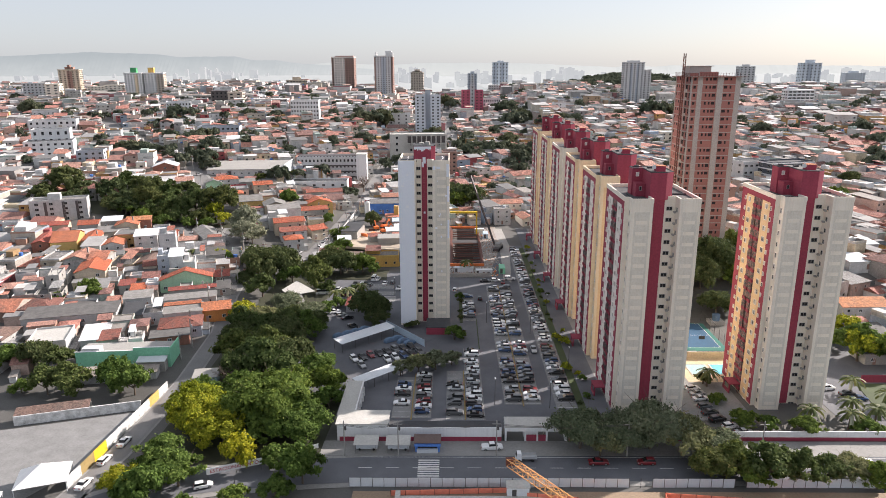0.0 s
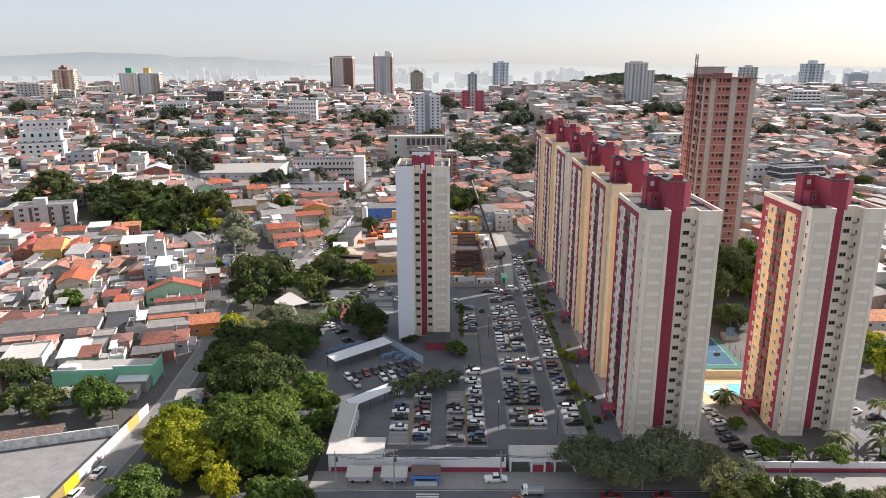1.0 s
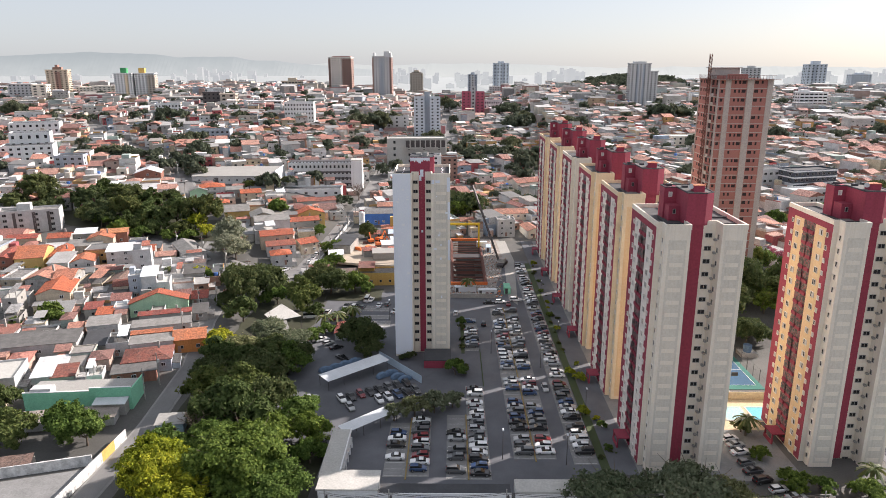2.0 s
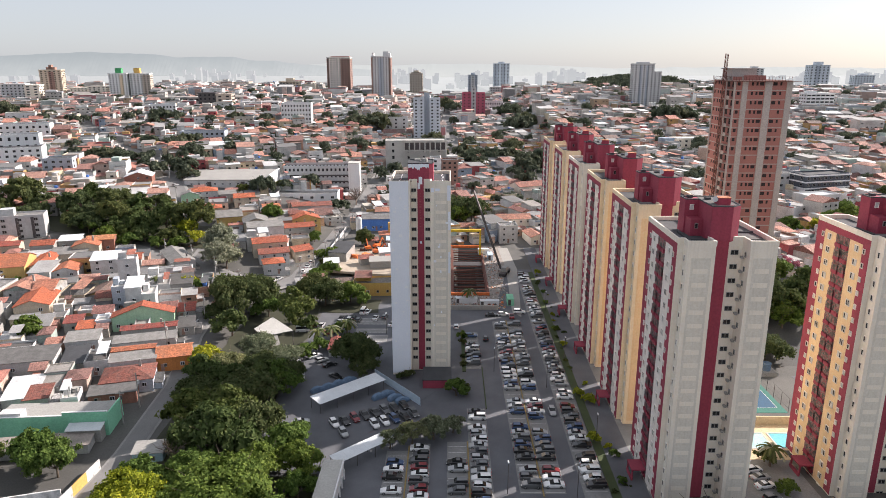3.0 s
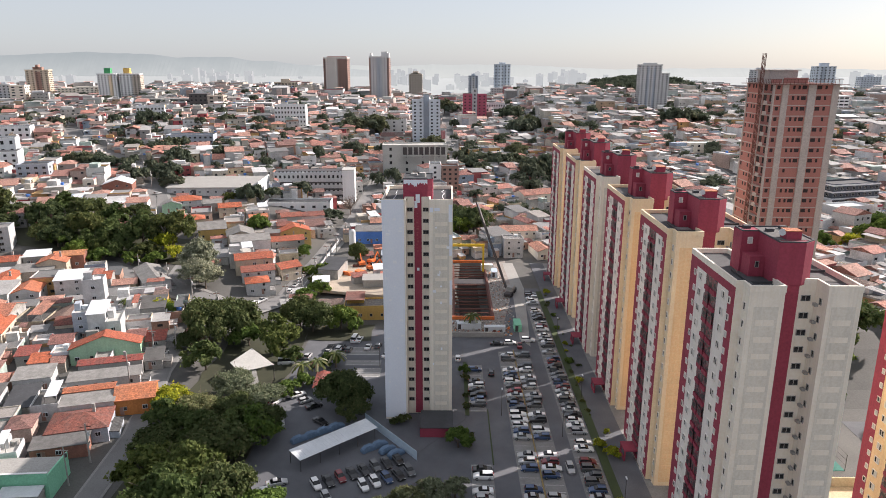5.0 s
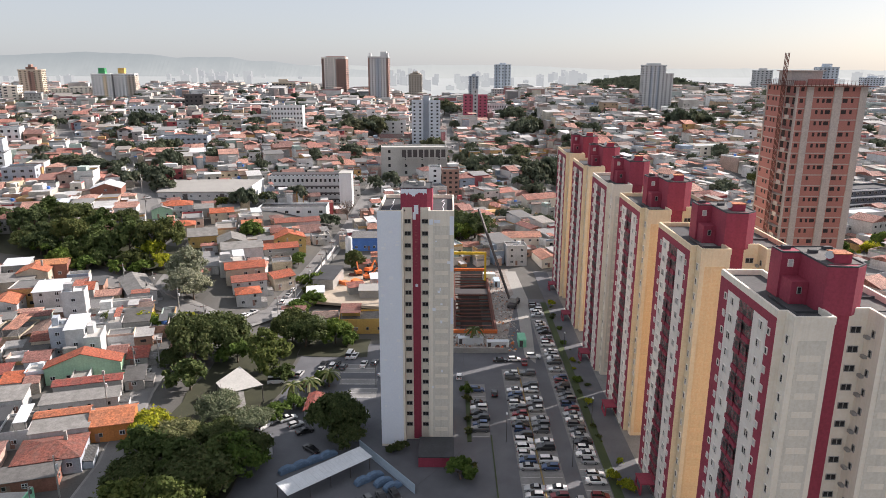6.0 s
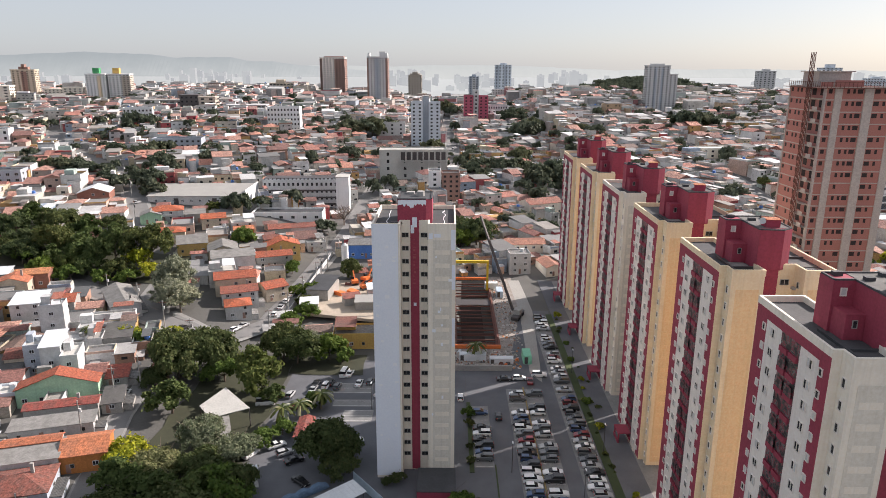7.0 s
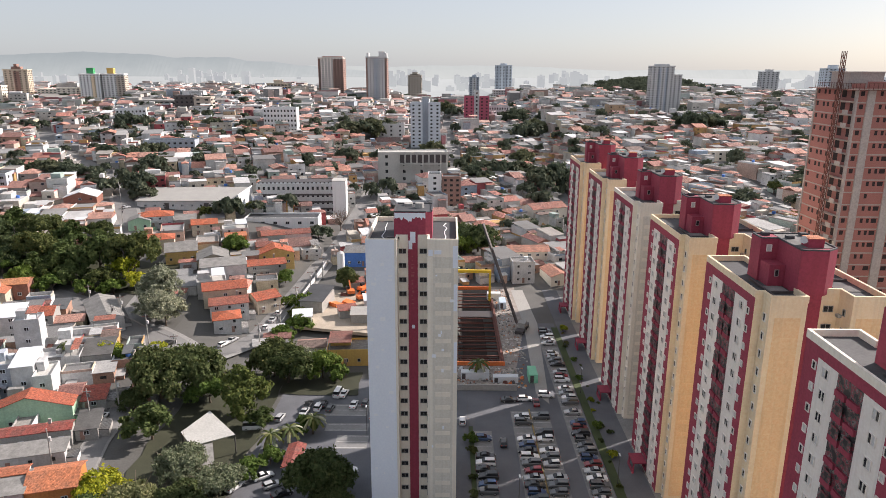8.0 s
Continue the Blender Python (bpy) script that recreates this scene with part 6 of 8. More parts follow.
# distinct houses on the near slope
house(-99.0, 26.9, 17, 18.5, 5, 1, "gable_y", PALEGREEN, TILE_O, "pale green house with a broad orange gable roof", rise=4.16)
house(-113.2, 41.6, 17, 4.2, 7, 3, "flat", GREYB, PALECONC, "grey-blue three-storey house with a roof terrace", rise=2.71)
house(-107.9, 41.6, 17, 5.0, 10, 3, "shed", LIMEW, METALW, "white three-storey house with a pale metal roof", rise=2.92)
house(-102.3, 39.8, 17, 4.3, 9, 2, "flat", LIMEW, PALECONC, "narrow white two-storey house with a flat terrace", rise=3.30)
house(-119.6, 62.5, 17, 6.6, 6, 3, "flat", LIMEW, METALW, "white stacked house with a roof shelter", rise=3.56)
house(-103.5, 54.6, 17, 4.4, 8, 1, "flat", LIMEW, CONC, "white garage block with a dark flat roof", rise=4.31)
house(-98.2, 57.9, 17, 7.4, 10, 1, "shed", CONC, GREYDARK, "low grey house with a stained dark roof", rise=4.06)
house(-106.2, 71.1, 17, 13.1, 3, 1, "flat", LIMEW, PALECONC, "long white corner wall building with a red door", rise=4.07)
house(-110.5, 85.5, 33, 9, 22, 1, "gable_y", LIMEW, GREYL, "long white garage with a pale sheet roof along the road", rise=4.0)
house(-134.1, 74.8, 17, 9.5, 10, 3, "shed", LIMEW, METALW, "tall white house with stepped metal roofs", rise=2.31)
house(-125.9, 79.3, 17, 7.3, 9, 2, "gable_x", CONC, TILE_O, "two-storey grey house with a bright orange tile roof", rise=2.69)
house(-145.5, 67.8, 17, 8.7, 11, 2, "gable_y", LIMEW, TILE_O, "white and pale blue house with twin orange roofs", rise=2.48)
house(-138.4, 35.5, 17, 10.5, 15, 2, "gable_y", CREAMW, TILE_O, "two-storey cream house with a bright orange tile roof", rise=2.68)
house(-146.0, 22.9, 17, 4.5, 10, 3, "flat", CONC, PALECONC, "bare concrete three-storey house with a pink side", rise=2.43)
house(-125.9, -4.1, 15, 28.4, 9, 1, "shed", LIMEW, GREYDARK, "long white building with a grey fibre-cement roof", rise=3.42)
house(-107.1, -0.0, 17, 6.1, 11, 1, "shed", CONC, ROOFDARK, "low shed with a dark sheet roof", rise=1.97)
house(-109.8, 9.9, 17, 9.0, 7, 1, "shed", LIMEW, GREYL, "white single-storey house with a fibre-cement roof", rise=3.56)
house(-91.8, 11.0, 17, 17.4, 5, 1, "shed", LIMEW, GREYL, "long low house with a weathered grey roof", rise=2.83)
house(-93.5, 18.2, 17, 15.9, 4, 1, "gable_x", CONC, TILE_R, "narrow house with a dark red tile roof", rise=3.41)
house(-99.0, -2.6, 17, 6.2, 9, 1, "flat", LIMEW, GREYDARK, "white house with an open flat terrace", rise=3.43)
house(-89.3, -2.1, 17, 11.9, 7, 1, "shed", LIMEW, GREYL, "white house with a patched sheet roof", rise=3.54)
house(-90.8, 1.5, 17, 11.4, 3, 1, "gable_x", LIMEW, TILE_O, "low wing with a bright orange tile roof", rise=4.08)
house(-79.6, 2.3, 17, 9.1, 9, 1, "gable_x", ORANGEW, TILE_L, "small orange rendered house with a pale orange roof", rise=3.58)
house(-86.9, -10.9, 17, 12.9, 10, 1, "hip", GREYB, TILE_R, "grey house with a weathered dark red hipped roof", rise=2.88)
house(-87.3, -19.1, 17, 11.3, 5, 1, "shed", BRICKW, GREYDARK, "rust-red low workshop with a sheet roof", rise=2.66)
house(-121.6, -24.3, 17, 10.8, 13, 1, "flat", LIMEW, PALECONC, "broad white building with a flat pale roof", rise=4.29)
house(-110.3, -22.5, 17, 4.8, 8, 1, "shed", LIMEW, METALW, "white workshop with a pale sheet roof", rise=3.47)
house(-104.9, -22.0, 17, 5.5, 7, 1, "shed", CONC, TILE_R, "workshop with a faded red roof", rise=3.08)
house(-96.0, -22.9, 17, 3.9, 6, 1, "flat", LIMEW, PALECONC, "small white house with a cluttered flat roof", rise=3.29)
house(-167.8, 71.8, 17, 10.2, 17, 2, "gable_x", OCHREW, TILE_O, "ochre house with a wide orange tile roof", rise=2.83)
house(-159.2, 76.4, 17, 6.6, 18, 2, "gable_y", CREAMW, TILE_O, "cream house with an orange tile roof", rise=2.28)
house(-178.1, 72.2, 17, 6.6, 18, 2, "gable_y", BRICKW, TILE_R, "brick house with a long dark red tile roof", rise=2.50)
house(-170.5, 96.0, 17, 8.7, 8, 1, "gable_x", CONC, TILE_O, "low house with a red tile roof beside sheds", rise=4.25)
house(-185.3, 93.7, 17, 11.6, 7, 1, "gable_x", CREAMW, TILE_R, "house with a long red tile roof", rise=4.28)
house(-156.1, 89.2, 17, 13.6, 9, 1, "shed", CONC, GREYL, "shed with a pale fibre-cement roof", rise=3.66)
house(-163.8, 104.4, 17, 8.6, 8, 1, "shed", CONC, METALW, "shed with pale sheet roofing", rise=3.46)
house(-152.1, 95.5, 17, 10.1, 9, 1, "gable_y", CREAMW, TILE_O, "house with a low orange gable roof", rise=4.65)
house(-149.7, 102.9, 17, 10.7, 7, 1, "gable_x", BRICKW, TILE_L, "low house with a rusty sheet roof", rise=4.75)
house(-119.6, 43.7, 17, 4.9, 8, 1, "gable_x", CREAMW, TILE_R, "cream house with a small red roof", rise=3.91)
house(-111.0, 25.1, 17, 4.6, 6, 1, "flat", PALEBLUE, PALECONC, "small pale blue house with a flat roof", rise=2.97)
house(-114.3, 20.0, 17, 4.8, 6, 1, "shed", LIMEW, TILE_O, "small white house with a bright orange roof", rise=2.76)
house(-120.1, 24.0, 17, 5.2, 6, 1, "shed", CONC, TILE_R, "low house with a dull red roof", rise=2.97)
house(-119.9, 40.6, 17, 7.2, 9, 1, "shed", CONC, GREYDARK, "low sheds with dark patched roofs", rise=2.50)
house(-129.0, 6.5, 17, 11.2, 5, 1, "flat", LIMEW, GREYDARK, "pale walled yard shed with a flat roof", rise=1.98)
house(-143.5, 15.0, 17, 8.3, 9, 2, "flat", CONC, GREYDARK, "stained concrete house with bare walls", rise=1.52)
house(-84.5, 24.9, 17, 4.7, 8, 1, "shed", CONC, GREYDARK, "small grey lean-to house by the alley", rise=2.23)
house(-88.8, 36.7, 17, 5.3, 7, 1, "shed", CONC, TILE_R, "small house with a red sheet roof by the alley", rise=2.23)
house(-72.3, 87.5, 20, 8.3, 8, 2, "hip", LIMEW, TILE_O, "white corner house with a red hipped roof", rise=2.10)
house(-65.8, 107.5, 38, 8.5, 9, 2, "gable_x", CREAMW, TILE_O, "cream street house with a red gable roof", rise=2.1)
claim(-80.5, 79, 12, 14, 20)
house(-74.7, 97.5, 20, 12.2, 8, 2, "gable_x", LIMEW, TILE_O, "white corner house with a red tile roof", rise=2.29)
house(-78.2, 104.8, 20, 14.2, 9, 2, "gable_x", CREAMW, TILE_O, "cream two-storey house with an orange tile roof", rise=3.14)
house(-84.7, 110.7, 20, 9.7, 9, 2, "flat", LIMEW, PALECONC, "white two-storey house with flat roof and tank", rise=2.67)
house(-85.3, 125.8, 20, 16.0, 9, 2, "shed", LIMEW, GREYL, "white house with a broad pale roof", rise=2.75)
house(-107.4, 143.4, 20, 11.8, 13, 1, "gable_x", OCHREW, GREYL, "workshop with yellow wall and pale gable roofs", rise=4.18)
house(-92.7, 136.5, 20, 11.4, 13, 1, "gable_y", CREAMW, GREYL, "pale workshop with a grey gable roof", rise=3.83)
house(-72.3, 136.5, 20, 14.1, 8, 2, "gable_x", CONC, TILE_O, "two-storey house with an orange tile roof", rise=2.25)
house(-71.9, 149.1, 20, 13.9, 9, 2, "gable_y", OCHREW, TILE_O, "bright yellow house with an orange gable roof", rise=2.41)
house(-77.8, 154.8, 20, 6.5, 7, 1, "gable_x", CREAMW, TILE_R, "small house with a red tile roof", rise=4.15)
house(-121.5, 153.7, 20, 13.8, 9, 1, "hip", CREAMW, TILE_O, "house with a broad orange hipped roof", rise=4.25)
house(-132.9, 181.5, 20, 14.5, 10, 2, "hip", LIMEW, TILE_O, "house with a red hipped roof", rise=2.32)
house(-137.9, 175.8, 20, 9.0, 8, 1, "gable_y", PALEGREEN, GREYL, "mint walled house with a pale roof", rise=3.74)
house(-109.3, 175.7, 20, 10.6, 9, 2, "gable_x", CREAMW, TILE_O, "cream house with an orange roof", rise=2.16)
house(-119.9, 182.1, 20, 8.6, 8, 1, "shed", CONC, GREYL, "grey house with pale sheet roof", rise=3.88)
house(-94.5, 171.2, 20, 10.6, 9, 2, "flat", LIMEW, PALECONC, "white house with flat roof", rise=1.86)
house(-92.4, 164.7, 20, 8.5, 7, 1, "shed", ORANGEW, TILE_L, "orange walled house with a pale roof", rise=2.82)
house(-78.3, 171.1, 20, 9.5, 8, 1, "gable_x", CONC, TILE_O, "house with a red tile roof", rise=3.63)
house(-69.9, 180.3, 20, 11.5, 8, 1, "gable_x", LIMEW, TILE_R, "house with a dull red roof", rise=3.71)
house(-60.8, 164.6, 20, 8.1, 8, 2, "flat", LIMEW, PALECONC, "white house with flat roof", rise=1.74)
house(140.6, 6.3, 2, 16.3, 10, 2, "gable_x", LIMEW, TILE_L, "long white house with a red tile roof", rise=2.65)
house(132.1, -13.9, 2, 11.3, 8, 1, "shed", CONC, GREYDARK, "low shed with a dark sheet roof", rise=3.67)
house(126.0, -27.9, 2, 9.0, 7, 1, "shed", CONC, GREYL, "low shed with a pale sheet roof", rise=3.18)
house(154.2, 34.5, 4, 9.2, 9, 1, "shed", LIMEW, METALW, "white workshop with a bright sheet roof", rise=2.90)
house(165.0, 51.9, 4, 12.7, 8, 1, "shed", LIMEW, METALW, "white shed with a pale metal roof", rise=4.19)
house(-174.9, 200.5, 16, 14.1, 14, 2, "gable_y", BRICKW, METALW, "brick house under a broad white metal roof", rise=2.17)
house(-79, 42, 12, 6, 6, 1, "hip", label="small lodge with orange hipped roof", rise=2.6)
house(-30, 73, 4, 15, 9, 1, "flat", OCHRE, label="ochre yellow building with flat roof by the car park", rise=4.2)
house(-35, 160, 3, 20, 9, 1, "shed", BLUEP, roof=GREYROOF, label="bright blue house wall with pale roof", rise=5.5)
house(-33, 171, 3, 12, 9, 2, "gable_x", HOUSEW, label="white house with orange tile roof", rise=3.2)
house(28.5, 152, 5, 9, 8, 3, "flat", LIMEW, label="white three-storey house with arched terraces", rise=2.7)
house(42, 152, 12, 8, 14, 1, "gable_y", CREAM, label="low house with bright orange gable roof", rise=3.4)
house(33, 174, 5, 18, 10, 2, "gable_x", CREAM, label="wide cream house with orange hipped roof", rise=2.7)
house(8, 164, 5, 9, 8, 1, "gable_x", label="low brick house with orange roof", rise=4.0)
house(48, 232, 24, 20, 12, 2, "gable_x", CREAM, label="long cream building with orange tile roof", rise=3.0)

mint = thing("warehouse", "mint green warehouse wall with grey roof behind", "warehouse", at(-94.6, -31.5, -0.3, 5))
part("wall", Shape().box(-13.2, -4.5, 0, 13.2, 4.5, 5.2), GREENP, mint)
part("parapet", Shape().box(-13.2, -4.6, 5.2, 3, -4.3, 6.5).box(3, -4.6, 5.2, 13.2, -4.3, 7.3).box(12.9, -4.3, 5.2, 13.2, 4.5, 6.6), GREENP, mint)
part("coping", Shape().box(-13.3, -4.7, 6.5, 3, -4.2, 6.62).box(3, -4.7, 7.3, 13.3, -4.2, 7.42), CANVAS, mint)
part("roof_box", Shape().box(-11.5, -4.2, 5.4, -6.5, -1.5, 7.3), LTGREY, mint)
part("roof", Shape().box(-13.2, -4.3, 5.2, 12.9, 4.6, 5.45), CONC, mint)
part("lean_to_roof", Shape().solid([(4.5, -7.6, 4.0), (12.6, -7.6, 4.0), (12.6, -4.7, 4.6), (4.5, -4.7, 4.6)], [(4.5, -7.6, 4.15), (12.6, -7.6, 4.15), (12.6, -4.7, 4.75), (4.5, -4.7, 4.75)]), METALW, mint)
part("lean_to_wall", Shape().box(4.7, -7.3, 0, 12.4, -4.65, 4.0), CONC, mint)
claim(-94.6, -33.5, 29, 14, 4)
hut2 = thing("hut", "small pale blue hut with patched grey roof", "hut", at(-70.6, -46, 0, 8))
part("wall", Shape().box(0, 0, -0.3, 6.5, 4.5, 2.5), worn("washed_blue_render", (0.36, 0.52, 0.60), dirt=0.6, big=0.5), hut2)
part("roof", Shape().solid([(-0.3, -0.3, 2.5), (6.8, -0.3, 2.5), (6.8, 4.8, 3.0), (-0.3, 4.8, 3.0)], [(-0.3, -0.3, 2.6), (6.8, -0.3, 2.6), (6.8, 4.8, 3.1), (-0.3, 4.8, 3.1)]), CONC, hut2)
part("door", Shape().box(1.2, -0.06, -0.1, 2.1, 0.01, 1.9), STEEL, hut2)
part("window", H_WIN2, None, hut2, m=at(4.4, -0.02, 1.3))
low = thing("shed", "low brown-roofed shed in front of the mint wall", "shed", at(-104, -46, 0, 10))
part("wall", Shape().box(0, 0, -0.3, 22, 5, 2.6), HOUSEW, low)
part("roof", roof_shape("shed", 22, 5, 0), RUBBLE, low, m=at(11, 2.5, 2.6))
# yards right of the sloping street
s = Shape()
s.prism(((-52, 92), (-18, 84), (-16, 152), (-44, 158)), -0.5, 0.5)
me_z = high(-35, 120)
solo("sandy_yard", s, SANDY, "sandy builders' yard behind the white tower", "yard", at(0, 0, me_z), kind="structure")
silo = thing("silo", "tall white cylindrical silo in a builders' yard", "silo", at(-44.5, 144, me_z))
part("drum", Shape().tube((0, 0, 0), (0, 0, 11), 1.5, 1.5, 16), WHITE, silo)
part("cap", Shape().tube((0, 0, 11), (0, 0, 11.8), 1.5, 0.4, 16), LTGREY, silo)
for x, y, w, d, h, turn, c in ((-27, 112, 9, 6, 3.2, 12, METALW), (-24, 121, 8, 5, 3.0, 10, METALW), (-29, 98, 10, 6, 3.0, 4, CONC), (-36, 102, 6, 5, 2.8, 20, TERRA), (-24, 103, 7, 5, 2.8, 8, TERRA), (-26, 133, 8, 6, 3.2, 6, METALB), (-37, 132, 6, 5, 3.0, 15, TERRA), (-48, 112, 8, 14, 4.0, -8, ROOFDARK), (-50, 96, 6, 6, 2.8, 10, METALW), (-30, 142, 9, 6, 3.5, 8, TERRA)):
    t = thing("yard_shed", "small builders' shed with sloping roof", "shed", at(x, y, me_z + 0.4, turn), group="yard sheds")
    part("wall", Shape().box(-w / 2, -d / 2, -0.5, w / 2, d / 2, h), CONC if c is not METALW else LTGREY, t)
    part("roof", roof_shape("shed", w, d, h), c, t)
    claim(x, y, w, d, turn)
for x, y, turn in ((-33, 118, 30), (-38, 124, 110), (-34, 128, 60), (-22, 127, 200)):
    t = thing("excavator", "orange excavator parked in the yard", "excavator", at(x, y, me_z + 0.5, turn), group="excavators")
    part("track", Shape().box(-1.8, -1.4, 0, 1.8, -0.8, 0.8), STEEL, t)
    part("track", Shape().box(-1.8, 0.8, 0, 1.8, 1.4, 0.8), STEEL, t)
    part("body", Shape().box(-1.9, -1.3, 0.85, 1.2, 1.3, 2.0), ORANGE, t)
    part("cabin", Shape().box(0.0, 0.2, 2.0, 1.3, 1.2, 3.0), GLASS, t)
    part("boom", Shape().bar((1.0, -0.3, 1.6), (3.6, -0.3, 4.4), 0.5), ORANGE, t)
    part("arm", Shape().bar((3.6, -0.3, 4.4), (5.2, -0.3, 1.6), 0.36), ORANGE, t)
    part("bucket", Shape().box(4.8, -0.8, 0.9, 5.6, 0.2, 1.6), STEEL, t)

yr = random.Random(12)
for k in range(16):
    x, y, w, d, h = yr.uniform(-42, -22), yr.uniform(96, 146), yr.uniform(2, 5), yr.uniform(1.5, 4), yr.uniform(0.6, 1.8)
    solo("formwork_crate", Shape().solid([(-w / 2, -d / 2, 0), (w / 2, -d / 2, 0), (w / 2, d / 2, 0), (-w / 2, d / 2, 0)], [(-w / 2, -d / 2, h * 0.5), (w / 2, -d / 2, h * 0.4), (w / 2 - 0.2, d / 2, h), (-w / 2 + 0.3, d / 2, h)]), yr.choice((ORANGE, ORANGE, RUST, METALW, OCHRE)), "weathered painted formwork crate in a builders' yard", "building material", at(x, y, me_z + 0.5, yr.uniform(0, 180)), group="formwork crates")
tank2 = thing("silo", "orange cement silo on legs in the yard", "silo", at(-29, 144, me_z))
part("drum", Shape().box(-1.2, -1.2, 2.5, 1.2, 1.2, 9), OCHRE, tank2)
part("leg", Shape().box(-1.1, -1.1, 0, -0.8, -0.8, 2.5), ORANGE, tank2)
part("leg", Shape().box(0.8, -1.1, 0, 1.1, -0.8, 2.5), ORANGE, tank2)
for x, y in ((-59, 76), (-56.5, 92), (-54.6, 108), (-52.8, 124), (-51.2, 140), (-49.5, 158), (-47.4, 180), (-78, 60), (-90, 70), (-104, 84), (-118, 92), (-85, 10), (-82, 34), (-79.5, -22), (-162, 210), (-178, 238), (5, 300), (52, 170), (51, 210)):
    up = thing("utility_pole", "grey concrete utility pole with crossarm and transformer", "utility pole", at(x, y, high(x, y), 15), group="utility poles")
    part("pole", Shape().tube((0, 0, -0.5), (0, 0, 9.5), 0.2, 0.13, 8), CONC, up)
    part("crossarm", Shape().box(-1.1, -0.07, 8.7, 1.1, 0.07, 8.85), RUST, up)
    part("transformer", Shape().tube((0.35, 0, 6.6), (0.35, 0, 7.5), 0.28, 0.28, 10), LTGREY, up)

# larger blocks on the slope
hall = thing("warehouse", "long grey hall with a pale weathered sheet roof", "warehouse", at(-128, 218, 17, 2))
part("wall", Shape().box(-24, -13, -3, 24, 13, 5.2), LTGREY, hall)
part("roof", Shape().solid([(-24.5, -13.5, 5.2), (24.5, -13.5, 5.2), (24.5, 13.5, 5.2), (-24.5, 13.5, 5.2)], [(-24.5, -13.5, 5.6), (24.5, -13.5, 5.6), (24.5, 13.5, 7.6), (-24.5, 13.5, 7.6)]), CONC, hall)
part("end_wall", Shape().box(24.2, -13.5, -2, 24.8, 13.5, 8.4), WHITE, hall)
for q in range(10):
    part("window", H_WIN, None, hall, m=at(-20 + q * 4.4, -13.02, 3.2))
for q in (-10, 9):
    part("gate", Shape().box(q - 1.2, -13.06, -1, q + 1.2, -13, 4.4), STEEL, hall)
claim(-128, 218, 50, 30, 2)
block(-81, 236, 3, 40, 11, 15, LTGREY, "long white four-storey block with dark window bands", 4, 16, roof=STEEL)
slab = bpy.data.objects["apartment_block"]
for z in (2.2, 5.8, 9.6):
    part("band", Shape().box(-20.05, -5.62, z, 20.05, -5.4, z + 0.9), STEEL, slab)
part("clerestory", Shape().box(-19, -4.8, 15.1, 19, 4.5, 16.6), STEEL, slab)
for k in range(18):
    part("rooflight", Shape().box(-18.4 + k * 2.1, -5.0, 15.3, -17.2 + k * 2.1, -4.7, 16.4), METALW, slab)
st = thing("stair_tower", "plain tall white stair tower at a block's end", "stair tower", at(-58.2, 233, 10, 3))
part("wall", Shape().box(-3.4, -5, -2, 3.4, 5, 18.5), WHITE, st)
part("cap", Shape().box(-3.6, -5.2, 18.5, 3.6, 5.2, 18.8), PALECONC, st)
claim(-58, 233, 8, 11, 3)
block(-80, 199, 3, 34, 12, 7.5, WHITE, "long low white building with blank walls", 2, 6, name="building", roof=ROOFDARK)
sch = block(-24.7, 315, 4, 43.5, 16, 18.3, PALECONC, "pale concrete school block with deep piers", 4, 4, name="school_block", roof=PALECONC, base=14.8)
for k in range(9):
    part("pier", Shape().box(-9 + k * 3.7, -9.6, 8, -8.2 + k * 3.7, -8, 19.4), PALECONC, sch)
    if k < 8:
        # Dark plate with the shade between the piers in its colour.
        part("recess", Shape().box(-8.1 + k * 3.7, -8.12, 12.6, -5.4 + k * 3.7, -7.9, 17.6), STEEL, sch)
part("ledge", Shape().box(-9, -9.4, 11.4, 21.6, -8, 12.2), PALECONC, sch)
for x in (-27.6, -13.5):
    block(x, 432, 2, 9.4, 12, 34, PALEBLUE, "slim pale blue-grey tower with small windows", 12, 2, name="tower_block", base=23)
core = thing("stair_core", "darker grey stair core between two slim towers", "stair core", at(-20.6, 434, 23, 2))
part("wall", Shape().box(-2.4, -4, -3, 2.4, 6, 39), GREYB, core)
part("cap", Shape().box(-2.6, -4.2, 39, 2.6, 6.2, 39.6), CONC, core)
block(-50, 460, 3, 22, 12, 13.5, LTGREY, "plain grey-green block with blank gable", 4, 3)
block(-136.5, 439, 4, 26, 14, 19, WHITE, "white six-storey block with dark ground floor", 5, 10, side=True)
block(-254, 432, 20, 22, 14, 13.5, WHITE, "white four-storey slab with strip windows", 4, 8, side=True)
block(-182.5, 329, 6, 32, 12, 8.5, GREYB, "blue-grey three-storey block with balconies", 3, 9, side=True)
tallslab = block(-194.6, 115.7, 20, 25.4, 10, 10, LIMEW, "white four-storey slab with tall dark strips", 4, 4, roof=GREYL)
for px in (-6.4, 1.6, 7.6):
    part("dark_strip", Shape().box(px, -5.08, 0.3, px + 1.3, -4.95, 9.9), STEEL, tallslab)
part("stair_head", Shape().box(-5, -1, 10.1, 0.5, 4, 13.2), LIMEW, tallslab)
block(-276, 254, 22, 30, 20, 9.5, WHITE, "white stepped building with open terraces", 3, 7, side=True)
block(-282, 268, 22, 24, 14, 15, WHITE, "white upper wing of a stepped building", 3, 5, side=True)
block(-318, 335, 20, 34, 16, 11.5, WHITE, "white long building with strip windows on the slope", 3, 8, side=True)
block(-231, 222, 15, 16, 14, 9, GREYB, "dark blue-grey modern house block", 3, 4, side=True)
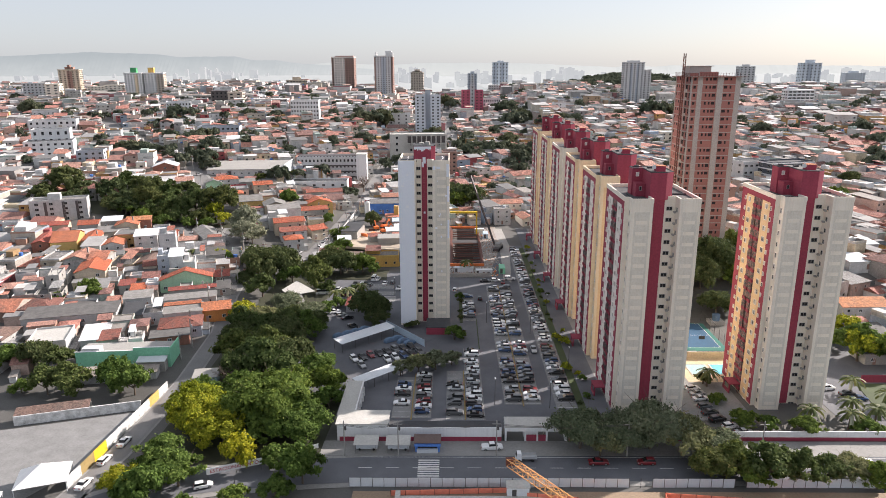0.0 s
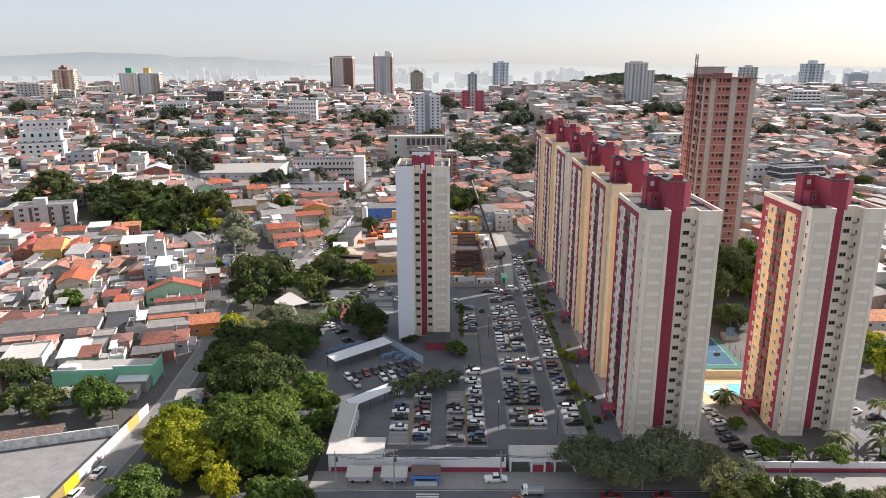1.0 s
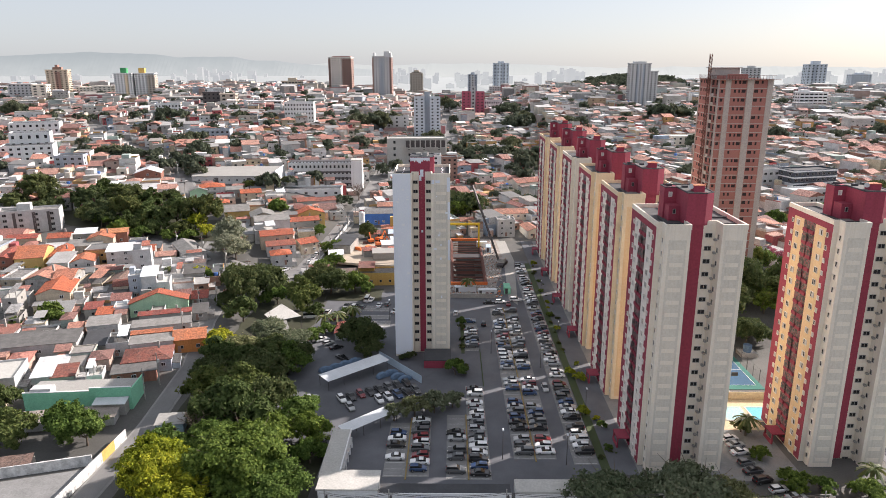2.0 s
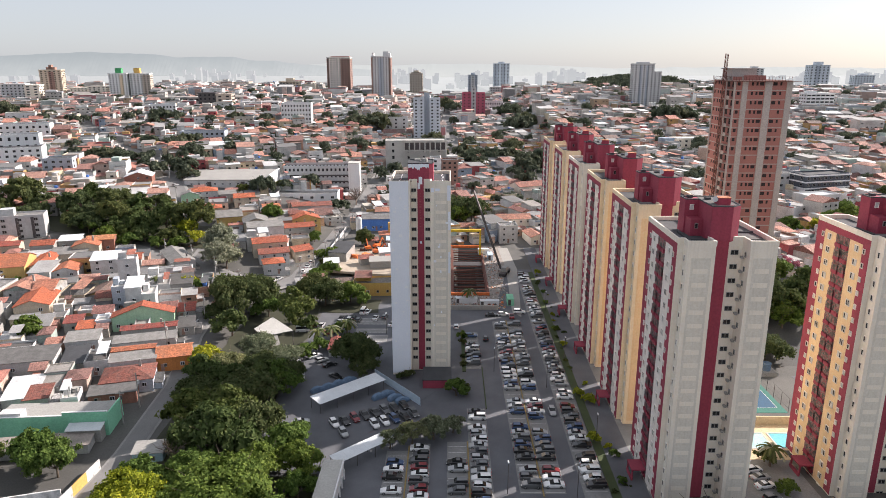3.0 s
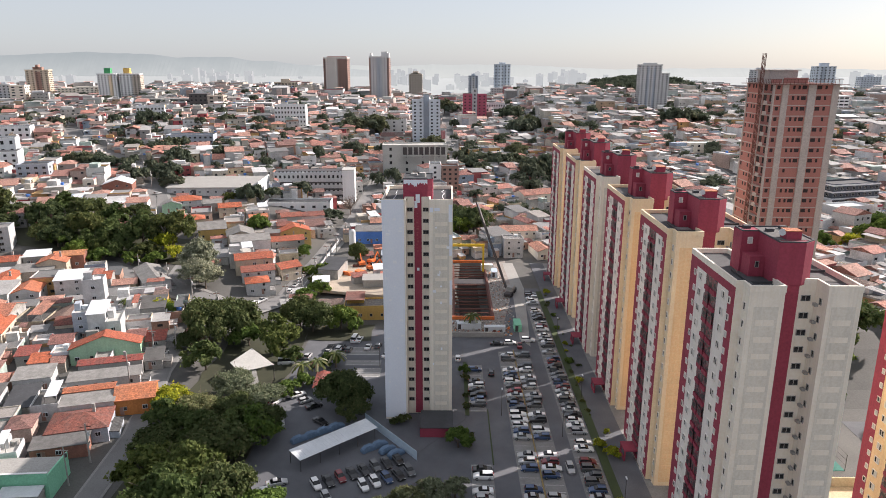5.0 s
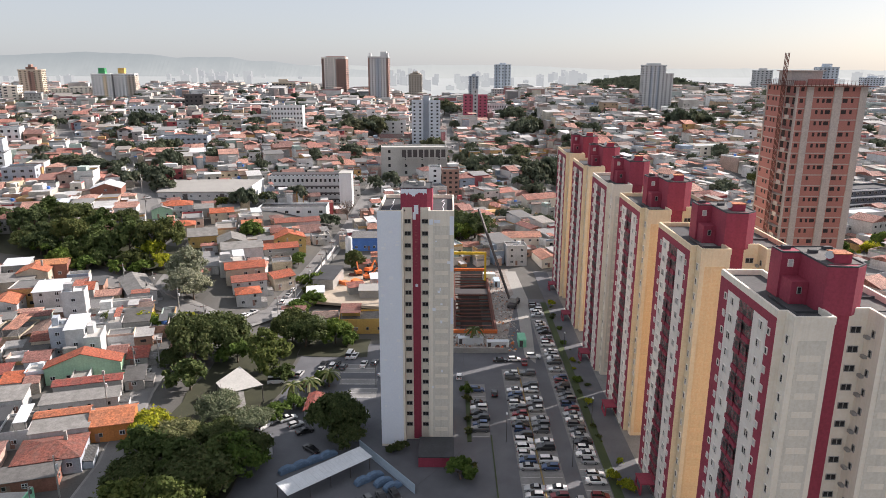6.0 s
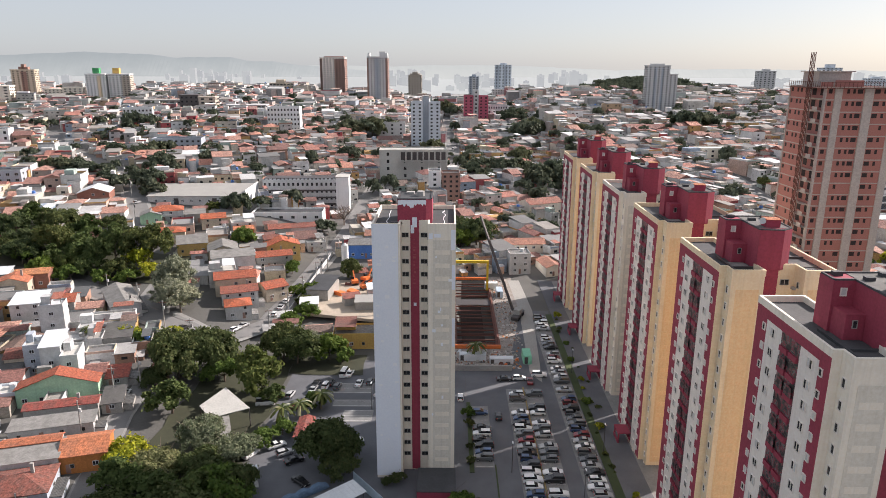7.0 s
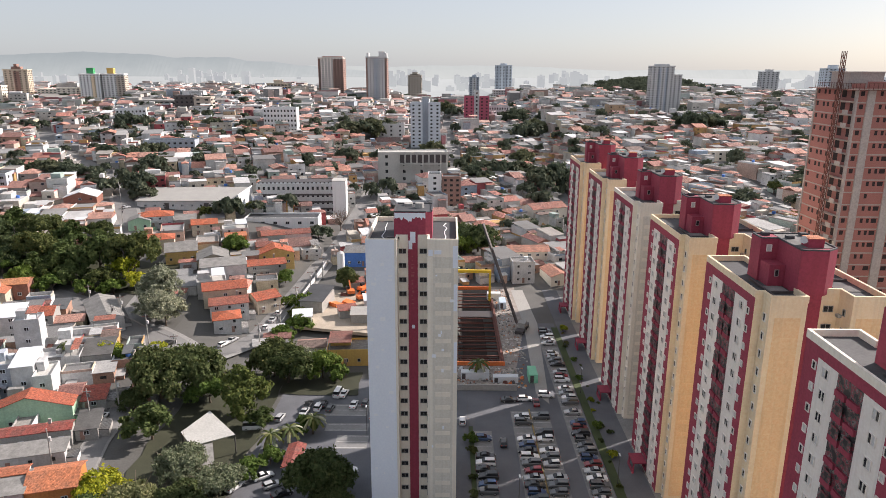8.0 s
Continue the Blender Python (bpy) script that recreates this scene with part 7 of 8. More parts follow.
block(17.6, 566, 0, 9.4, 12, 24.5, PINKR, "crimson apartment tower with small windows", 8, 2, name="tower_block", base=32)
block(32.4, 566, 0, 9.4, 12, 24.5, PINKR, "crimson apartment tower with small windows", 8, 2, name="tower_block", base=32)
block(25, 568, 0, 5, 12, 30, LTGREY, "grey stair core between crimson towers", 8, 1, name="tower_block", base=32)
block(48, 587, 0, 20, 12, 13, LTGREY, "low pale block with strip windows", 3, 8, base=33.5)
block(90, 640, 0, 26, 12, 9, LTGREY, "low pale block with strip windows", 3, 8)
modern = block(196, 182, 16, 28, 12, 13, DARKMOD, "dark modern block with white floor bands", 4, 8, side=True)
for z in (3.0, 6.2, 9.5, 12.8):
    part("band", Shape().box(-14.3, -6.4, z, 14.3, -6.0, z + 0.7).box(-14.3, -6.0, z, -14.0, 6, z + 0.7), WHITE, modern)
block(184, 160, 16, 20, 10, 7, LTGREY, "pale low block with sheet roof", 2, 5, roof=METALW)
block(178, 190, 16, 18, 14, 12, LTGREY, "pale concrete block with roof terraces", 3, 5, side=True)
block(176, 330, 8, 24, 14, 6, CREAM, "low cream workshop with white roof", 2, 5, name="building", roof=METALW)
block(-9.5, 255, 2, 7, 11, 17.5, WHITE, "slim white apartment block with blank wall", 6, 1)
block(-0.5, 254, 2, 10, 11, 16.5, BROWNR, "slim brown apartment block with white window bands", 6, 3, side=True)


TANL = worn("light_tan_render", (0.60, 0.51, 0.40), streaks=True)


def high_rise(x0, x1, y, d, top, wall, label, floors, cols, bays=(), turn=0, tank=None, tanks=((0.3, 0.7, 4.5),), base=None, pane=0.2):
    """A tower of storeys with bays (share of the front, paint, depth), window grid, cornice and tank houses."""
    x, w = (x0 + x1) / 2, x1 - x0
    g = high(x, y) if base is None else base
    h = top - g
    t = thing("high_rise", label, "high-rise", at(x, y + d / 2, g, turn), group="distant high-rises")
    part("wall", Shape().box(-w / 2, -d / 2, -4, w / 2, d / 2, h), wall, t)
    for u0, u1, mat, proud in bays:
        part("bay", Shape().box(-w / 2 + u0 * w, -d / 2 - proud, 0, -w / 2 + u1 * w + (0.3 if u1 == 1 else 0), d / 2 + 0.1 if u1 == 1 else -d / 2 + 0.2, h - 1.2), mat, t)
    part("cornice", Shape().box(-w / 2 - 0.4, -d / 2 - 0.6, h - 0.1, w / 2 + 0.4, d / 2 + 0.4, h + 0.9), wall, t)
    for u0, u1, e in tanks:
        part("tank_house", Shape().box(-w / 2 + u0 * w, -d * 0.25, h + 0.9, -w / 2 + u1 * w, d * 0.25, h + e), tank or wall, t)
    rise = h / floors
    s, led = Shape(), Shape()
    for f in range(floors):
        z, hh = rise * (f + 0.55), rise * 0.22
        for k in range(cols):
            px, ww = -w / 2 + (k + 0.5) * w / cols, w / cols * pane
            out = max([p for u0, u1, _, p in bays if u0 <= (k + 0.5) / cols <= u1] + [0]) + 0.07
            s.box(px - ww, -d / 2 - out, z - hh, px + ww, -d / 2 - out + 0.4, z + hh)
        sx = 1 if x < 0 else -1
        for k in range(3):
            py = -d / 2 + (k + 0.5) * d / 3
            s.box(sx * (w / 2 + 0.4) - 0.2, py - d * 0.06, z - hh, sx * (w / 2 + 0.4) + 0.02, py + d * 0.06, z + hh)
        led.box(-w / 2 - 0.12, -d / 2 - 0.12, rise * f, w / 2 + 0.12, d / 2, rise * f + 0.25)
    tagged(part("glazing", s, GLASS, t), kind="stuff")
    tagged(part("floor_band", led, wall, t), kind="stuff")
    claim(x, y + d / 2, w, d, turn)
    return t


high_rise(-153.2, -124.5, 695, 20, 94, IVORY, "tall cream high-rise with one brown flank", 21, 8, ((0.6, 1.0, BROWNR, 0.5), (0.0, 0.1, BROWNR, 0.3)), tank=BROWNR, tanks=((0.15, 0.95, 2.2),), pane=0.3)
high_rise(-96.5, -73, 682, 20, 95, LTGREY, "tall grey high-rise with slim brown corner piers", 21, 7, ((0, 0.07, BROWNR, 0.5), (0.91, 1.0, BROWNR, 0.5), (0.38, 0.62, GREYB, 0.3)), tanks=((0.02, 0.12, 5), (0.6, 0.9, 6.5), (0.92, 0.99, 5)), pane=0.22)
high_rise(-72, -49, 1072, 16, 70, TAN, "tan stepped high-rise behind the ridge", 14, 5, tanks=((0.12, 0.88, 3), (0.3, 0.7, 6)))
high_rise(36, 54, 1200, 14, 66, GREYB, "slim dark grey high-rise behind the ridge", 13, 3, ((0.3, 0.7, LTGREY, 0.3),))
high_rise(103, 140, 1480, 20, 88, PALEBLUE, "pale high-rise with grey bays on the horizon", 18, 5, ((0.0, 0.25, GREYB, 0.3), (0.55, 0.7, GREYB, 0.3)))
high_rise(191.8, 213, 557, 14, 86, LTGREY, "tall pale grey high-rise beyond the ridge", 20, 5, ((0.28, 0.4, GREYB, 0.3), (0.6, 0.72, GREYB, 0.3)), tanks=((0.2, 0.8, 2.5),))
high_rise(213.3, 222, 561, 12, 78, LTGREY, "lower wing of a pale grey high-rise", 18, 2, tanks=())
high_rise(-448.9, -426.5, 584, 12, 80, TANL, "cream and brown high-rise at the ridge", 15, 5, ((0.42, 0.66, BROWNR, 0.5),), 10, BROWNR, ((0.3, 0.7, 3.5), (0.42, 0.55, 6)))
high_rise(-376.5, -357, 590, 12, 76, WHITE, "white high-rise with green tank house", 13, 6, ((0.6, 0.78, YELLOW, 0.3),), 8, worn("leaf_green_paint", (0.06, 0.30, 0.12)), ((0.35, 0.68, 6.5),))
high_rise(-356, -334.5, 596, 12, 76, WHITE, "white and ochre high-rise with yellow tank house", 13, 6, ((0.62, 1.0, TAN, 0.3),), 8, OCHRE, ((0.2, 0.5, 6.5),), pane=0.26)
high_rise(-470, -446, 548, 12, 66, LTGREY, "pale grey mid-rise block at the ridge", 7, 6, (), 8, tanks=())
high_rise(-444.8, -430, 546, 12, 65, CREAM, "cream blank-walled mid-rise block at the ridge", 7, 2, (), 8, tanks=())
high_rise(-421, -402, 590, 12, 61, CREAM, "cream mid-rise block at the ridge", 6, 5, (), 8, tanks=())
high_rise(-399, -380, 586, 12, 62.5, CREAM, "cream mid-rise block beside its twin", 6, 4, (), 8, tanks=())
high_rise(-308, -257, 529, 18, 53, CONC, "broad flat grey hall on the ridge", 2, 9, (), 4, tanks=((0.05, 0.3, 3),), pane=0.35)
high_rise(-250, -233, 510, 14, 58.5, STEEL, "dark grey block on the ridge", 4, 4, (), 4, tanks=())
high_rise(-232, -217, 508, 14, 57, TAN, "tan block with blank walls on the ridge", 4, 2, (), 4, tanks=())
high_rise(-208, -184, 672, 14, 65.5, TANL, "ochre mid-rise block with white bands on the ridge", 5, 6, ((0.0, 0.3, LTGREY, 0.3),), pane=0.34)
high_rise(-206, -170, 505, 14, 50, LTGREY, "low grey block with strip windows on the ridge", 3, 9, (), 3, tanks=(), pane=0.4)
high_rise(347, 374, 503, 14, 58, WHITE, "white mid-rise block with strip windows", 6, 6, tanks=((0.1, 0.4, 3),), pane=0.4)
high_rise(815, 860, 1423, 22, 84, PALEBLUE, "grey high-rise on the far skyline", 16, 5, ((0.3, 0.5, GREYB, 0.4),), tanks=((0.3, 0.7, 8),))
high_rise(560, 590, 1150, 18, 78, LTGREY, "pale slim high-rise on the far skyline", 13, 4)
high_rise(905, 950, 1400, 20, 62, PALEBLUE, "broad pale mid-rise on the far skyline", 8, 7)
high_rise(-330, -300, 900, 16, 56, LTGREY, "pale block behind the ridge", 7, 7, tanks=())
high_rise(-270, -240, 880, 16, 55, CREAM, "cream block behind the ridge", 7, 7, tanks=())
high_rise(62, 92, 900, 14, 52, LTGREY, "long pale block behind the ridge", 5, 8, tanks=())

# areas kept free of houses
for x, y, w, d, turn in ((5, 0, 135, 140, 0), (12, 98, 62, 96, 0), (66, 60, 16, 150, 0), (95, -10, 70, 130, 0), (0, -110, 420, 55, 0), (-60, -30, 46, 130, 0), (-62, 30, 36, 70, 0), (-34, 118, 36, 76, 0), (-152, 122, 76, 46, 12), (-97, 92, 22, 30, 20), (-100, -70, 60, 60, 0),
                         (-100, -45, 30, 12, 0), (98, 42, 40, 50, 0), (20, 185, 30, 16, 0), (-20, 408, 30, 36, 0), (-24, 298, 46, 16, 4), (25, 545, 30, 26, 0), (-110, 672, 90, 26, 0), (206, 540, 40, 26, 0), (-356, 576, 50, 20, 0), (-66, 452, 34, 44, 0), (-182, 318, 34, 14, 6), (-254, 420, 30, 18, 0), (-136, 428, 28, 14, 0), (-80, 226, 42, 8, 0), (-128, 200, 50, 8, 0), (-300, 318, 60, 14, 20), (-262, 238, 30, 10, 20), (-80, 188, 38, 12, 0), (285, 880, 110, 230, 0), (86, 30, 24, 60, 0)):
    claim(x, y, w, d, turn)
road_points = []
for line, width in ROADS:
    for (ax, ay), (bx, by) in zip(line, line[1:]):
        n = max(1, int(math.hypot(bx - ax, by - ay) / 5))
        road_points += [(ax + (bx - ax) * k / n, ay + (by - ay) * k / n, width / 2) for k in range(n + 1)]
ROADXY = np.array(road_points)


def off_road(x, y, r):
    return bool(np.all((ROADXY[:, 0] - x) ** 2 + (ROADXY[:, 1] - y) ** 2 > (ROADXY[:, 2] + r) ** 2))


def in_sight(x, y, slack=12):
    return abs(x) < (y + 222) * 0.66 + slack


def slope_turn(x, y):
    return 14 * math.sin(x / 120 + 0.5) + 12 * math.sin(y / 140 + x / 300) + (14 if x < -90 else 0) + 4


far_wall, far_terra, far_grey, far_glass, far_tank, hazed_wall, hazed_terra = (Shape() for k in range(7))


def turned(src, dst, x, y, z, turn, pick=None):
    c, q = math.cos(radians(turn)), math.sin(radians(turn))
    k = len(dst.v)
    dst.v += [(x + c * a - q * b, y + q * a + c * b, z + e) for a, b, e in src.v]
    dst.f += [tuple(i + k for i in f) for f in src.f]
    dst.m += [0] * len(src.f)


def far_house(x, y, turn, w, d, floors, kind, r):
    g = high(x, y)
    h = floors * r.uniform(2.5, 3.1) + r.uniform(-0.2, 0.9)
    wall, tile = (far_wall, far_terra) if y < 440 else (hazed_wall, hazed_terra)
    turned(Shape().box(-w / 2, -d / 2, -2.5, w / 2, d / 2, h), wall, x, y, g, turn)
    if kind == "flat":
        turned(rim_walls(Shape(), w, d, h, h + r.uniform(0.3, 1.1)), wall, x, y, g, turn)
        turned(Shape().box(-w / 2 + 0.2, -d / 2 + 0.2, h, w / 2 - 0.2, d / 2 - 0.2, h + 0.1), far_grey, x, y, g, turn)
        if r.random() < 0.22:
            turned(Shape().tube((w * 0.2, d * 0.15, h), (w * 0.2, d * 0.15, h + 1.3), 0.8, 0.85, 8), far_tank if r.random() < 0.3 else far_grey, x, y, g, turn)
        if r.random() < 0.45:
            q = r.uniform(-0.3, 0.3)
            turned(Shape().box(-w / 2, -d * q, h, w * r.uniform(-0.1, 0.3), d / 2, h + r.uniform(1.8, 2.8)), wall, x, y, g, turn)
        if r.random() < 0.35:
            e = h + r.uniform(2.0, 2.7)
            turned(Shape().solid([(0, -d * 0.45, e), (w * 0.48, -d * 0.45, e), (w * 0.48, d * 0.3, e + 0.5), (0, d * 0.3, e + 0.5)], [(0, -d * 0.45, e + 0.1), (w * 0.48, -d * 0.45, e + 0.1), (w * 0.48, d * 0.3, e + 0.6), (0, d * 0.3, e + 0.6)]), tile if r.random() < 0.5 else far_grey, x, y, g, turn)
    else:
        turned(roof_shape(kind, w, d, h, r.uniform(0.1, 0.6)), far_grey if kind == "shed" else tile, x, y, g, turn)
    if r.random() < 0.5:
        # a lower annex in front or at the side
        ww, dd, e, sx = w * r.uniform(0.3, 0.7), r.uniform(2, 4), h - r.uniform(0.8, 2.6), r.uniform(-0.3, 0.3) * w
        turned(Shape().box(sx - ww / 2, -d / 2 - dd, -2.5, sx + ww / 2, -d / 2, e), wall, x, y, g, turn)
        turned(Shape().solid([(sx - ww / 2 - 0.2, -d / 2 - dd - 0.2, e), (sx + ww / 2 + 0.2, -d / 2 - dd - 0.2, e), (sx + ww / 2 + 0.2, -d / 2, e + 0.5), (sx - ww / 2 - 0.2, -d / 2, e + 0.5)], [(sx - ww / 2 - 0.2, -d / 2 - dd - 0.2, e + 0.12), (sx + ww / 2 + 0.2, -d / 2 - dd - 0.2, e + 0.12), (sx + ww / 2 + 0.2, -d / 2, e + 0.62), (sx - ww / 2 - 0.2, -d / 2, e + 0.62)]), far_grey if r.random() < 0.5 else tile, x, y, g, turn)
    elif y < 560:
        for f in range(floors):
            n = max(1, int(w / 3.4))
            for k in range(n):
                if r.random() < 0.6:
                    px, z, ww, hh = -w / 2 + (k + r.uniform(0.35, 0.65)) * w / n, 1.5 + f * 2.8, r.uniform(0.35, 0.9), r.uniform(0.35, 0.65)
                    turned(Shape().box(px - ww, -d / 2 - 0.05, z - hh, px + ww, -d / 2 + 0.05, z + hh), far_glass, x, y, g, turn)


near_houses = 0
built = {}
r = random.Random(21)
for by in np.arange(-60, 900, 34.0):
    span = (by + 240) * 0.68 + 30
    for bx in np.arange(-span - 40, span + 40, 52.0):
        ox, oy = bx + r.uniform(-6, 6) + 26 * (int(by / 34) % 2), by + r.uniform(-3, 3)
        turn = slope_turn(ox, oy)
        c, q = math.cos(radians(turn)), math.sin(radians(turn))
        for row in (-1, 1):
            u = -24.0
            while u < 22:
                w, d = r.uniform(6.5, 11.5), r.uniform(9.5, 14.5)
                big = r.random() < (0.05 if oy < 520 else 0.12) and oy > 380
                if big:
                    w, d = r.uniform(14, 22), r.uniform(12, 15)
                lx, ly = u + w / 2, row * (d / 2 + r.uniform(0, 1.2))
                x, y = ox + c * lx - q * ly, oy + q * lx + c * ly
                u += w + r.uniform(0.0, 0.8)
                if r.random() < (0.07 if y < 300 else 0.13) or not in_sight(x, y) or not off_road(x, y, min(w, d) * 0.55) or not clear_of(x, y, min(w, d) * 0.42):
                    continue
                floors = (r.choice((1, 1, 1, 2, 2, 2, 2, 3)) if y > 70 and not (x < -55 and y < 190) else r.choice((1, 1, 1, 2))) if not big else r.choice((2, 3, 4))
                kind = r.choice(("gable_x", "gable_y", "hip", "gable_x", "shed", "shed", "flat", "flat", "flat", "flat") if y < 420 else ("gable_x", "hip", "shed", "shed", "flat", "flat", "flat") if x < 100 else ("gable_x", "shed", "shed", "flat", "flat", "flat", "flat")) if not big else r.choice(("flat", "shed", "flat"))
                if near_houses < 20 and y < 330 and (x < -40 or x > 120 or y < 250):
                    near_houses += 1
                    house(x, y, turn + r.uniform(-3, 3), w, d, floors, kind, r=r)
                    TAKEN.pop()
                    built.setdefault((int(x // 16), int(y // 16)), []).append((x, y, (w + d) / 4))
                else:
                    built.setdefault((int(x // 16), int(y // 16)), []).append((x, y, (w + d) / 4))
                    far_house(x, y, turn + r.uniform(-3, 3), w, d, floors, kind, r)
s = Shape()
for k in range(22):
    (x0, y0), (x1, y1) = ((-57.1 + 4.8 * j / 22, 91.1 + 67.8 * j / 22) for j in (k, k + 1))
    a, b = high(x0, y0), high(x1, y1)
    s.solid([(x0 - 0.12, y0, a - 0.3), (x0 + 0.12, y0, a - 0.3), (x1 + 0.12, y1, b - 0.3), (x1 - 0.12, y1, b - 0.3)], [(x0 - 0.12, y0, a + 2.1), (x0 + 0.12, y0, a + 2.1), (x1 + 0.12, y1, b + 2.1), (x1 - 0.12, y1, b + 2.1)])
solo("street_wall", s, LIMEW, "whitewashed street wall beside the works yard", "wall", kind="structure")
# lean-tos, annexes and infill houses in the gaps
for k in range(60000):
    y = -60 + 900 * r.random() ** 0.8
    x = r.uniform(-0.67, 0.67) * (y + 222)
    w, d = r.uniform(3.5, 9), r.uniform(3.5, 9)
    m = (w + d) / 4
    i, j = int(x // 16), int(y // 16)
    if any((x - a) ** 2 + (y - b) ** 2 < (m + e) ** 2 * 0.86 for p in (-1, 0, 1) for q in (-1, 0, 1) for a, b, e in built.get((i + p, j + q), ())):
        continue
    if not off_road(x, y, m * 1.05) or not clear_of(x, y, m * 0.9):
        continue
    built.setdefault((i, j), []).append((x, y, m))
    near = x < -55 and y < 190
    far_house(x, y, 17 if near else slope_turn(x, y), w, d, 1 if near else r.choice((1, 1, 2)), r.choice(("gable_x", "shed", "shed", "flat", "flat", "hip")), r)
for nm, sh, mt, lab in (("house_walls", far_wall, WALL_FAR, "crowded rendered house walls across the hillside"), ("house_walls", hazed_wall, WALL_HAZED, "crowded house walls towards the ridge, greyed by painted haze"), ("tile_roofs", hazed_terra, TERRA_HAZED, "crowded tile roofs towards the ridge, greyed by painted haze"), ("tile_roofs", far_terra, TERRA_FAR, "crowded terracotta roofs across the hillside"),
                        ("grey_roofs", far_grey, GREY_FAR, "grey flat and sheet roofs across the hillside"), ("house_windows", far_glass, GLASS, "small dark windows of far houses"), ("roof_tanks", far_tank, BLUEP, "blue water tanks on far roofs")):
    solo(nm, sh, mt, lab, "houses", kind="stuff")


# pale towers on the far plain and the mountains behind
s = Shape()
for k in range(190):
    y = r.uniform(1900, 4200)
    x = r.uniform(-0.72, 0.72) * (y + 200)
    if k % 3:
        x = (-0.46, -0.33, -0.06, -0.12, 0.03, 0.16, 0.42, 0.52, 0.62)[k % 9] * (y + 200) + r.gauss(0, 60)
    w, h = r.uniform(12, 30), r.uniform(10, 30) + (r.uniform(0, 28) if k % 3 else 0)
    z = high(x, y)
    s.box(x - w / 2, y - 8, z - 5, x + w / 2, y + 8, z + h)
    if k % 2:
        s.box(x - w / 5, y - 4, z + h, x + w / 6, y + 4, z + h + 3.5)
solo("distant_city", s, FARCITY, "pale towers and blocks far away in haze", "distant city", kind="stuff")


def ridge(name, y, xs_, zs_, mat, label):
    s = Shape()
    xs = np.arange(-3800, 3801, 25.0)
    tops = [max(2.0, float(np.interp(x, xs_, zs_)) + 7 * noise.noise((x / 170, 0.3, y)) + 3.5 * noise.noise((x / 55, 2.3, y))) for x in xs]
    for (xa, za), (xb, zb) in zip(zip(xs, tops), zip(xs[1:], tops[1:])):
        s.face(((xa, y, -20), (xb, y, -20), (xb, y + 160, zb), (xa, y + 160, za)))
        s.face(((xa, y + 160, za), (xb, y + 160, zb), (xb, y + 400, -20), (xa, y + 400, -20)))
    return solo(name, s, mat, label, "mountains", kind="structure")


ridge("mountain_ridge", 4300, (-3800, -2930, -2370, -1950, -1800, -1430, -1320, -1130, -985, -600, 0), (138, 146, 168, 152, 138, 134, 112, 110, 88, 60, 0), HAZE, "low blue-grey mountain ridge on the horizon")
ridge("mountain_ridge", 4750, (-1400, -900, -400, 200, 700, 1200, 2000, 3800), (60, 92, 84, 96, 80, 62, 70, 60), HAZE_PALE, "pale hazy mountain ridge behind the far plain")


# ---- trees ----
def crown_mesh(name, radius, height, clumps, leaves, size, seed, mat):
    """Leaves in tufts on several overlapping boughs, with gaps between them."""
    g = np.random.default_rng(seed)
    n, boughs = clumps, max(6, min(15, clumps // 11))
    a = np.arange(boughs) * 2.4 + g.uniform(-0.4, 0.4, boughs)
    ring = np.sqrt((np.arange(boughs) + 0.4) / boughs) * g.uniform(0.62, 0.80, boughs)
    lift = 0.20 + 0.38 * np.sqrt(np.maximum(0, 1 - (ring / 0.78) ** 2)) + g.uniform(-0.09, 0.09, boughs)
    hub = np.stack((np.cos(a) * ring * radius, np.sin(a) * ring * radius, lift * height), 1)
    girth = g.uniform(0.38, 0.54, boughs)
    pick = g.integers(0, boughs, n)
    d = g.normal(size=(n, 3))
    d /= np.linalg.norm(d, axis=1)[:, None]
    d[:, 2] = np.abs(d[:, 2]) * 1.3 - 0.55
    centre = hub[pick] + d * (girth[pick] * g.uniform(0.7, 1.05, n))[:, None] * np.array((radius, radius, height * 0.62))
    each = leaves // n
    c = np.repeat(centre, each, 0) + g.normal(0, radius * 0.075, (n * each, 3)) * np.array((1, 1, 0.75))
    m = len(c)
    nrm = c - np.repeat(hub[pick] - np.array((0, 0, height * 0.1)), each, 0)
    nrm = nrm / np.linalg.norm(nrm, axis=1)[:, None] + g.normal(0, 0.55, (m, 3))
    nrm /= np.linalg.norm(nrm, axis=1)[:, None]
    a = np.cross(nrm, g.normal(size=(m, 3)))
    a /= np.linalg.norm(a, axis=1)[:, None]
    b = np.cross(nrm, a)
    sz = (size * g.uniform(0.6, 1.3, m))[:, None]
    v = np.stack((c - a * sz - b * sz * 0.3, c + a * sz * 0.9 - b * sz * 0.35, c + a * sz * g.uniform(-0.5, 0.5, (m, 1)) + b * sz), 1).reshape(-1, 3)
    me = bpy.data.meshes.new(name)
    me.from_pydata(v.tolist(), [], [(3 * k, 3 * k + 1, 3 * k + 2) for k in range(m)])
    me.materials.append(mat)
    return me


